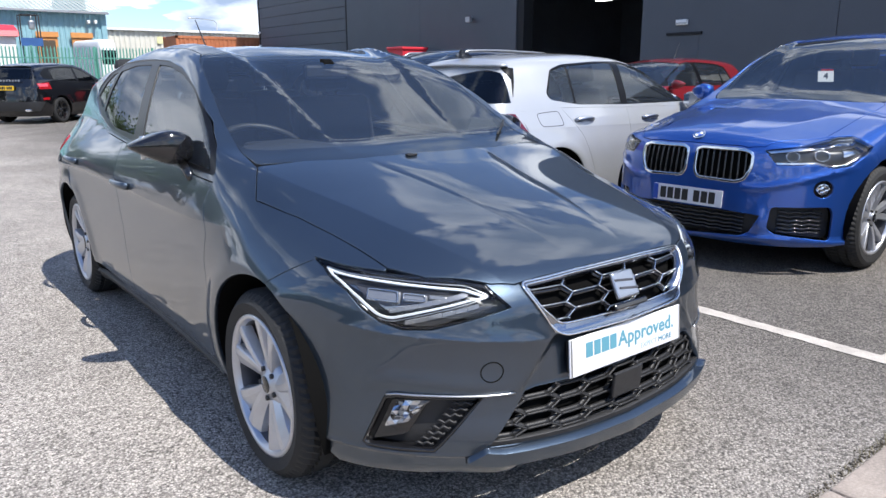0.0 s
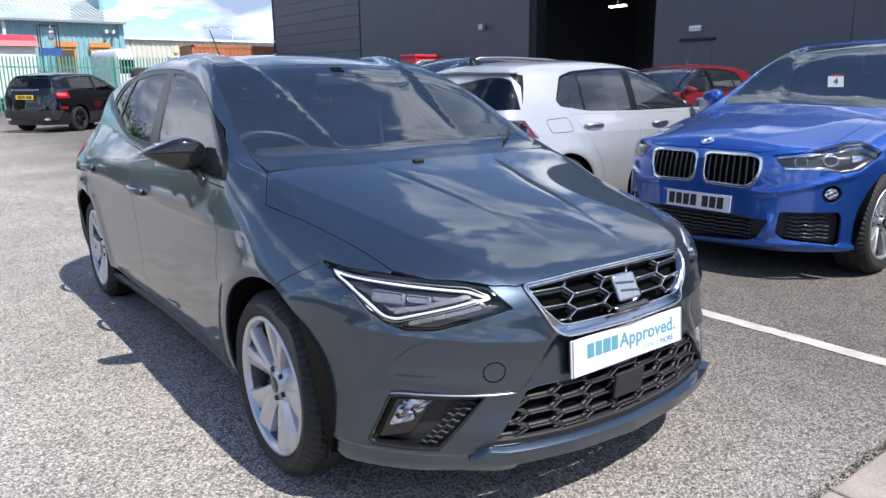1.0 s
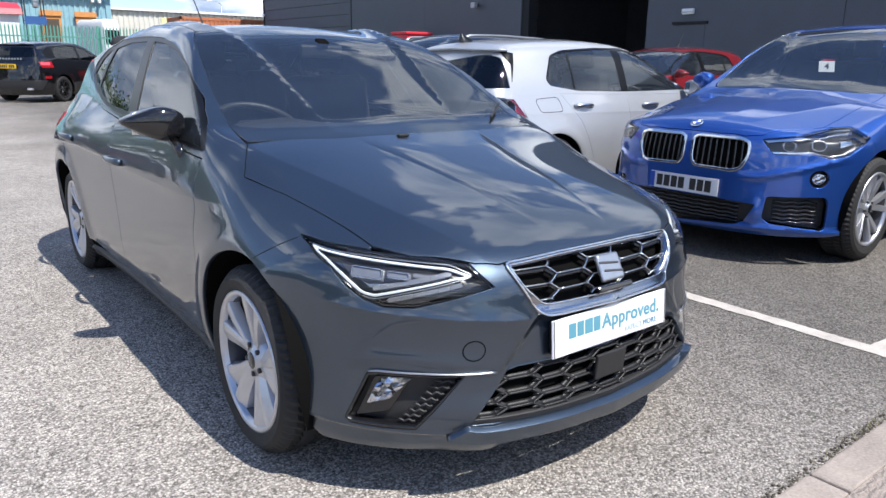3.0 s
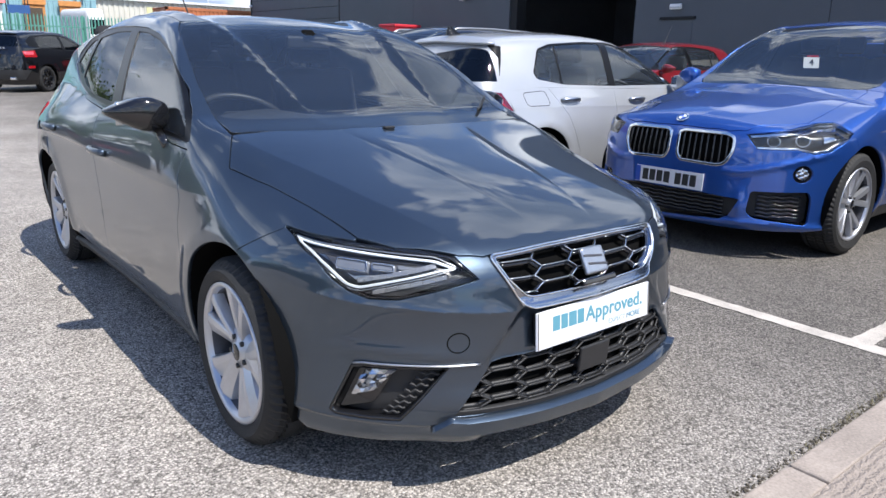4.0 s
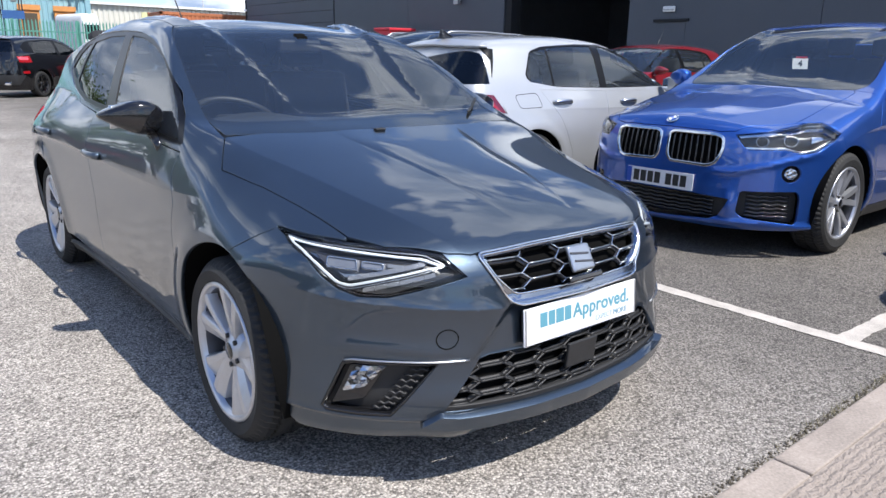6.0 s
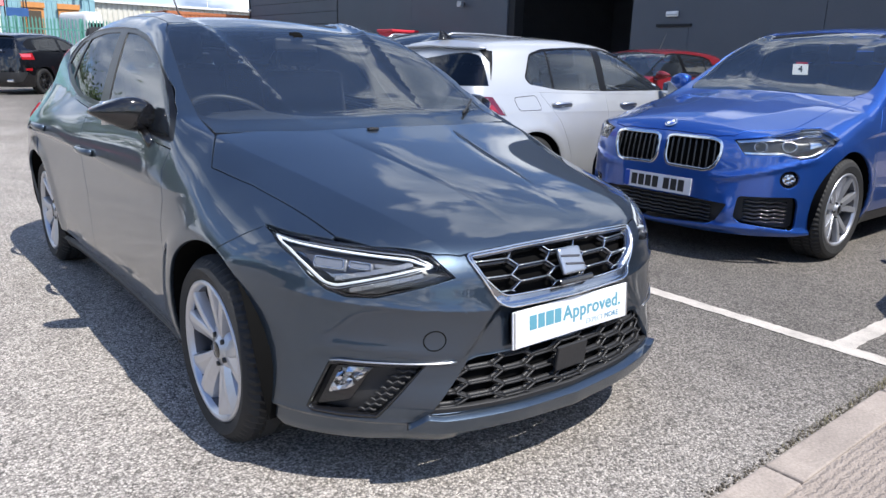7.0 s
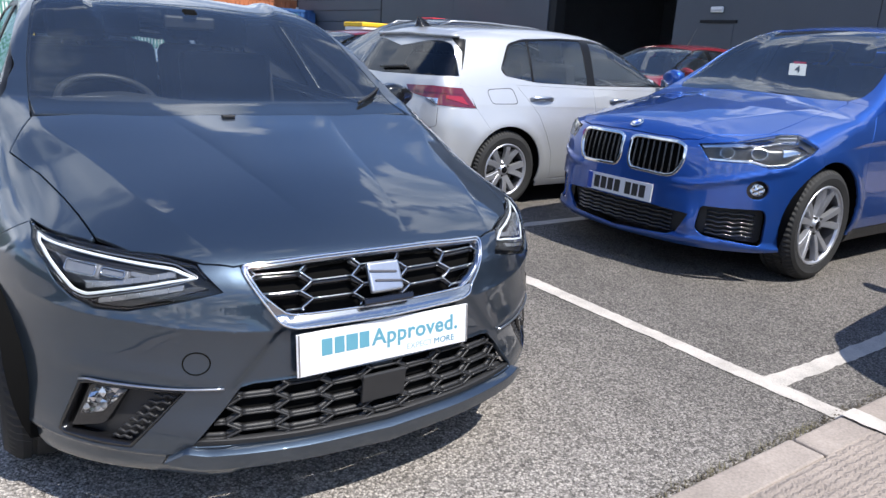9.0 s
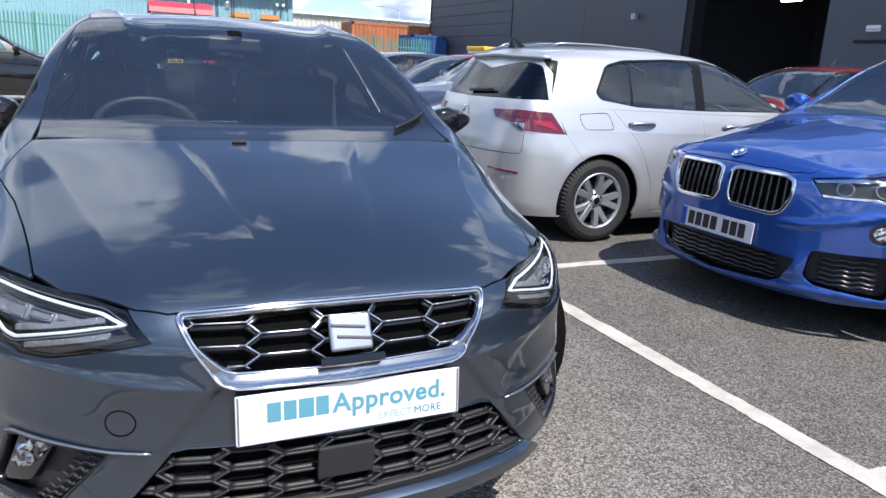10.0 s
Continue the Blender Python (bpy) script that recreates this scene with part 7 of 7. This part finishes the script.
for z in (3.15, 3.95):
    cm = tagged(new("corner_camera"), "small white camera on the hall corner", "camera")
    part("camera_body", box(bmesh.new(), (0.12, 0.24, 0.12), (0, 0, 0), None, 0.03), WHITE_SHEET, cm, smooth=False)
    cm.location = (WX - 0.09, 42.3, z)


def ribbed_wall(name, x0, x1, y, z0, z1, mat, parent, pitch=0.30, deep=0.05):
    """A trapezoid-profiled steel wall along x."""
    bm = bmesh.new()
    xs, k, x = [], 0, x0
    while x < x1:
        for dx, dy in ((0, 0), (0.45, 0), (0.55, deep), (0.9, deep)):
            xs.append((x + dx * pitch, y - dy))
        x += pitch
    lo, hi = [bm.verts.new((a, b, z0)) for a, b in xs], [bm.verts.new((a, b, z1)) for a, b in xs]
    for i in range(len(xs) - 1):
        bm.faces.new((lo[i], lo[i + 1], hi[i + 1], hi[i]))
    return part(name, bm, mat, parent, smooth=False)


TEAL = tagged(new("teal_hall"), "pale teal corrugated shed with grey sheet roof", "building", "", "structure")
ribbed_wall("wall", -9, 10.8, 48, 0, 5.2, TEAL_CLAD, TEAL)
block("side_wall", (0.2, 18, 5.2), (10.75, 57.1, 2.6), TEAL_CLAD, TEAL)
bm = bmesh.new()
NR = 70
for k in range(NR):
    xa, xb = -9.3 + 20.3 * k / NR, -9.3 + 20.3 * (k + 1) / NR
    for u, v, d in ((xa, (xa + xb) / 2, 0.0), ((xa + xb) / 2, xb, 0.05)):
        q = [bm.verts.new(p) for p in ((u, 47.6, 5.15 + d), (v, 47.6, 5.15 + d), (v, 57.2, 7.4 + d), (u, 57.2, 7.4 + d))]
        bm.faces.new(q)
part("roof", bm, ROOF_SHEET, TEAL, smooth=False)
block("gable", (0.2, 9.4, 2.1), (10.78, 57.0, 6.2), TEAL_CLAD, TEAL)
block("gutter", (20.4, 0.16, 0.14), (0.85, 47.55, 5.1), GALV, TEAL)
block("corner_trim", (0.3, 0.12, 5.2), (10.8, 47.94, 2.6), TEAL_CLAD, TEAL)
block("downpipe", (0.16, 0.16, 5.1), (4.35, 47.85, 2.5), WHITE_SHEET, TEAL)
for x0, x1 in ((6.95, 8.05), (8.85, 9.98)):
    fr = block("door_frame", (x1 - x0, 0.22, 3.9), ((x0 + x1) / 2, 47.86, 1.95), ORANGE_WOOD, TEAL, "orange timber door frame")
    block("door_head", (x1 - x0 + 0.12, 0.10, 0.30), ((x0 + x1) / 2, 47.72, 3.75), ORANGE_WOOD, fr)
    block("door_leaf", (x1 - x0 - 0.30, 0.06, 3.4), ((x0 + x1) / 2, 47.72, 1.72), BARK, fr)
for x in (9.85, 10.25):
    fl = tagged(new("security_lamp"), "small white security lamp on the shed", "lamp")
    part("housing", box(bmesh.new(), (0.16, 0.3, 0.2), (0, 0, 0), None, 0.03), WHITE_SHEET, fl, smooth=False)
    part("arm", box(bmesh.new(), (0.06, 0.25, 0.06), (0, 0.2, -0.1), None, 0.01), GALV, fl, smooth=False)
    fl.location = (x, 47.62, 4.55)
BEI = tagged(new("beige_hall"), "long low beige corrugated shed", "building", "", "structure")
ribbed_wall("wall", 12, 36, 62, 0, 5.0, BEIGE_CLAD, BEI, 0.4, 0.06)
block("roof_edge", (24.4, 0.3, 0.18), (24, 61.85, 5.05), WHITE_SHEET, BEI)
block("roof", (24, 14, 0.2), (24, 69, 5.0), ROOF_SHEET, BEI)
block("notice", (0.45, 0.05, 0.55), (18.6, 61.88, 4.25), NOTICE, BEI)
FAR = tagged(new("far_hall"), "dark flat-roofed shed in the distance", "building", "", "structure")
block("wall", (9, 8, 5.2), (32, 84, 2.6), ROOF_SHEET, FAR)
block("roof", (9.6, 8.6, 0.5), (32, 84, 5.65), CLADDING, FAR)


def container(name, label, at, size, mat, turn=0):
    """A steel shipping container: ribbed sides, frame, door bars."""
    L, W, H = size
    ob = tagged(new(name), label, "container")
    for s in (-1, 1):
        w = ribbed_wall("side_panel", -L / 2 + 0.1, L / 2 - 0.1, s * (W / 2 - 0.04), 0.15, H - 0.15, mat, ob, 0.28, 0.04)
    block("top_panel", (L - 0.1, W - 0.1, 0.05), (0, 0, H - 0.05), mat, ob)
    block("floor", (L - 0.1, W - 0.1, 0.1), (0, 0, 0.1), mat, ob)
    for s in (-1, 1):
        block("end_panel", (0.06, W - 0.2, H - 0.2), (s * (L / 2 - 0.05), 0, H / 2), mat, ob)
        for z in (0.08, H - 0.09):
            block("rail", (L, 0.12, 0.17), (0, s * (W / 2 - 0.06), z), mat, ob)
        for x in (-1, 1):
            block("corner_post", (0.16, 0.16, H), (x * (L / 2 - 0.08), s * (W / 2 - 0.08), H / 2), mat, ob)
    ob.matrix_world = Matrix.Translation(at) @ Matrix.Rotation(radians(turn), 4, "Z")
    return ob


block("loading_bank", (9, 4, 1.15), (17.0, 46.4, 0.575), CONCRETE)
tagged(bpy.data.objects["loading_bank"], "raised concrete loading bank under a container", "platform", "", "structure")
container("orange_container", "rust-orange ribbed shipping container", (17.05, 45.6, 1.15), (6.1, 2.44, 2.6), ORANGE_STEEL)
container("blue_container", "dark blue ribbed shipping container", (17.3, 40.5, 0), (2.2, 2.2, 3.0), BLUE_STEEL)

# palisade fence
FENCE = tagged(new("fence"), "green steel palisade fence", "fence")
FY, FH = 37.0, 2.70
for z in (0.55, 2.15):
    block("rail", (23, 0.05, 0.06), (4.9, FY + 0.05, z), GREEN_STEEL, FENCE)
bm = bmesh.new()
bmv = [bm.verts.new(p) for p in ((-0.034, 0, 0.05), (0.0, -0.02, 0.05), (0.034, 0, 0.05), (0.034, 0, FH - 0.12), (0.0, -0.02, FH), (-0.034, 0, FH - 0.12))]
bm.faces.new((bmv[0], bmv[1], bmv[4], bmv[5])); bm.faces.new((bmv[1], bmv[2], bmv[3], bmv[4]))
pale = part("pale", bm, GREEN_STEEL, FENCE, smooth=False)
for k in range(148):
    ob = pale if k == 0 else pale.copy()
    if k:
        scene.collection.objects.link(ob)
    ob.location = (-6.5 + 0.155 * k, FY, 0)
post = block("post", (0.10, 0.10, FH), (0, 0, 0), GREEN_STEEL, FENCE)
for k in range(9):
    ob = post if k == 0 else post.copy()
    if k:
        scene.collection.objects.link(ob)
    ob.location = (-6.2 + 2.75 * k, FY + 0.13, FH / 2)
# yard behind the fence
cg = tagged(new("steel_cage"), "dark steel lifting cage with blue panel in the yard", "cage")
bm = bmesh.new()
for x in (-0.5, 0.5):
    for y in (0, 0.8):
        rod(bm, (x, y, 0), (x * 0.94, y, 4.7), 0.035, 6)
for z in (3.2, 4.68):
    for y in (0, 0.8):
        rod(bm, (-0.5, y, z), (0.5, y, z), 0.03, 6)
part("cage_frame", bm, CLAD_JOINT, cg)
part("cage_panel", box(bmesh.new(), (1.1, 0.05, 0.45), (0, -0.05, 3.2), None, 0.005), BLUE_STEEL, cg, smooth=False)
part("hoist", box(bmesh.new(), (0.3, 0.25, 0.5), (0.15, 0.4, 4.15), None, 0.06), GALV, cg)
part("hoist_rod", rod(bmesh.new(), (0.15, 0.4, 4.3), (0.15, 0.4, 4.68), 0.02, 6), GALV, cg)
cg.location = (6.3, 45.6, 0)
tr = tagged(new("covered_trailer"), "white trailer under a red tarpaulin roof", "trailer")
part("trailer_body", box(bmesh.new(), (3.1, 2.2, 2.7), (0, 0, 2.02), None, 0.05), WHITE_SHEET, tr, smooth=False)
bm = bmesh.new()
rows = []
for x in (-1.70, 1.68):
    rows.append([bm.verts.new((x, y, z)) for y, z in ((-1.35, 3.32), (-1.2, 3.6), (0, 3.95), (1.2, 3.6), (1.35, 3.32))])
for j in range(4):
    bm.faces.new((rows[0][j], rows[1][j], rows[1][j + 1], rows[0][j + 1]))
for r in rows:
    bm.faces.new(r)
part("tarpaulin", bm, RED_SHEET, tr, "red tarpaulin roof", smooth=False)
for x in (-0.5, 0.5):
    for y in (-0.9, 0.9):
        part("wheel", lathe(bmesh.new(), [(0.0, -0.1), (0.38, -0.1), (0.42, -0.05), (0.42, 0.05), (0.38, 0.1), (0.0, 0.1)], 24, "Y"), RUBBER, tr).location = (x, y, 0.42)
tr.location = (3.43, 43.2, 0)
vn = tagged(new("white_van"), "white van roof behind the fence", "van")
bm = bmesh.new()
box(bm, (4.6, 1.9, 2.2), (0, 0, 1.45), None, 0.35, 4)
part("van_body", bm, WHITE_SHEET, vn)
part("windscreen", box(bmesh.new(), (0.06, 1.5, 0.6), (2.28, 0, 1.8), None, 0.02), BLACK_GLOSS, vn)
for x in (-1.4, 1.4):
    for y in (-0.85, 0.85):
        part("wheel", lathe(bmesh.new(), [(0.0, -0.1), (0.3, -0.1), (0.34, -0.06), (0.34, 0.06), (0.3, 0.1), (0.0, 0.1)], 24, "Y"), RUBBER, vn).location = (x, y, 0.34)
vn.matrix_world = Matrix.Translation((8.95, 43.2, 0)) @ Matrix.Rotation(radians(-80), 4, "Z") @ Matrix.Diagonal((0.8, 0.52, 1.28, 1))
lp = tagged(new("street_lamp"), "tall grey street lamp with a long arm", "street lamp")
part("pole", rod(bmesh.new(), (0, 0, 0), (0, 0, 7.0), 0.07, 8, 0.05), GALV, lp)
part("arm", tube_path(bmesh.new(), [(0, 0, 7.0), (-0.4, 0, 7.25), (-2.4, 0, 7.4)], 0.04, 6), GALV, lp)
part("lantern", box(bmesh.new(), (0.8, 0.25, 0.12), (-2.7, 0, 7.38), None, 0.04), GALV, lp)
lp.location = (30.0, 78, 0)


def tree(name, at, h, r, seed, label):
    """A bushy tree: forked trunk and a crown of many leaves."""
    rnd = random.Random(seed)
    ob = tagged(new(name), label, "tree", "trees at the edge of the yard")
    bm = bmesh.new()
    tips = []
    for k in range(7):
        a, s = rnd.uniform(0, 6.28), rnd.uniform(0.2, 0.8)
        mid = Vector((0.25 * r * math.cos(a), 0.25 * r * math.sin(a), h * 0.35))
        tip = Vector((r * s * math.cos(a), r * s * math.sin(a), h * rnd.uniform(0.6, 0.92)))
        tube_path(bm, [(0, 0, 0), mid, tip], 0.05 * h / 4, 6)
        tips += [mid.lerp(tip, t) for t in (0.3, 0.55, 0.8, 1.0)]
    part("trunk", bm, BARK, ob)
    verts, faces = [], []
    for k in range(2600):
        c = rnd.choice(tips) + Vector((rnd.gauss(0, r * 0.28), rnd.gauss(0, r * 0.28), rnd.gauss(0, h * 0.11)))
        s = rnd.uniform(0.05, 0.11) * max(1.0, h / 3.4)
        u = Vector((rnd.gauss(0, 1), rnd.gauss(0, 1), rnd.gauss(0, 1))).normalized()
        w = u.orthogonal().normalized()
        i = len(verts)
        verts += [c - u * s, c + w * s * 0.5, c + u * s, c - w * s * 0.5]
        faces.append((i, i + 1, i + 2, i + 3))
    from_arrays("crown", verts, faces, LEAF, ob, smooth=False)
    ob.location = at
    return ob


for k, (x, y, h, r) in enumerate(((-4.4, 52.5, 8.2, 3.0), (-7.4, 36.5, 6.6, 2.4), (-9.5, 29.0, 5.4, 2.2), (-10.5, 30.5, 4.6, 2.2), (-13.0, 26.0, 5.0, 2.4), (-16.0, 31.0, 5.6, 2.6), (-18.0, 22.0, 5.0, 2.4), (-21.0, 27.0, 5.6, 2.6))):
    tree("bush_tree", (x, y, 0), h, r, 30 + k, "green leafy bush tree at the edge of the yard")

# unseen hedge added behind and beside the bays, a dark band for reflections
def hedge(runs, high, deep, seed):
    rnd = random.Random(seed)
    ob = new("hedge")
    tagged(ob, "unseen green hedge added to darken reflections on the cars", "hedge", "", "structure")
    verts, faces = [], []
    for (x0, y0), (x1, y1) in runs:
        d = Vector((x1 - x0, y1 - y0, 0))
        nrm = Vector((-d.y, d.x, 0)).normalized()
        for k in range(int(d.length * 75)):
            h = high * (0.78 + 0.22 * math.sin(k * 0.011) * math.cos(k * 0.0037))
            c = Vector((x0, y0, 0)) + d * rnd.random() + nrm * rnd.uniform(-deep, deep) / 2 + Vector((0, 0, h * rnd.random() ** 0.8))
            s = rnd.uniform(0.18, 0.34)
            u = Vector((rnd.gauss(0, 1), rnd.gauss(0, 1), rnd.gauss(0, 1))).normalized()
            w = u.orthogonal().normalized()
            i = len(verts)
            verts += [c - u * s, c + w * s * 0.6, c + u * s, c - w * s * 0.6]
            faces.append((i, i + 1, i + 2, i + 3))
    from_arrays("foliage", verts, faces, LEAF, ob, smooth=False)
    # solid blocks that keep sky from showing between the leaves
    for (x0, y0), (x1, y1) in runs:
        block("twig_core", (abs(x1 - x0) + deep * 0.5, abs(y1 - y0) + deep * 0.5, high * 0.68), ((x0 + x1) / 2, (y0 + y1) / 2, high * 0.34), LEAF, ob, bevel=0.1)
    return ob


hedge([((-19, -27), (26, -27)), ((-19, -27), (-19, 16))], 2.2, 1.2, 5)

# small things among the far cars
bn = tagged(new("red_skip"), "red steel bin with a raised rim", "bin")
bm = bmesh.new()
box(bm, (1.3, 1.1, 2.35), (0, 0, 1.2), None, 0.03)
part("bin_body", bm, RED_SHEET, bn, smooth=False)
part("rim", box(bmesh.new(), (1.42, 1.2, 0.12), (0, 0, 2.42), None, 0.03), RED_SHEET, bn, smooth=False)
bn.location = (17.4, 24.6, 0)
ys = tagged(new("yellow_topped_crate"), "white crate wrapped with yellow tape", "crate")
part("crate", box(bmesh.new(), (1.3, 1.0, 1.7), (0, 0, 0.85), None, 0.06), WHITE_SHEET, ys, smooth=False)
part("tape", box(bmesh.new(), (1.34, 1.04, 0.12), (0, 0, 1.72), None, 0.03), YELLOW_SHEET, ys, smooth=False)
part("tape", box(bmesh.new(), (0.12, 1.03, 1.65), (0.15, 0, 0.86), None, 0.005), YELLOW_SHEET, ys, smooth=False)
ys.location = (9.0, 15.3, 0)
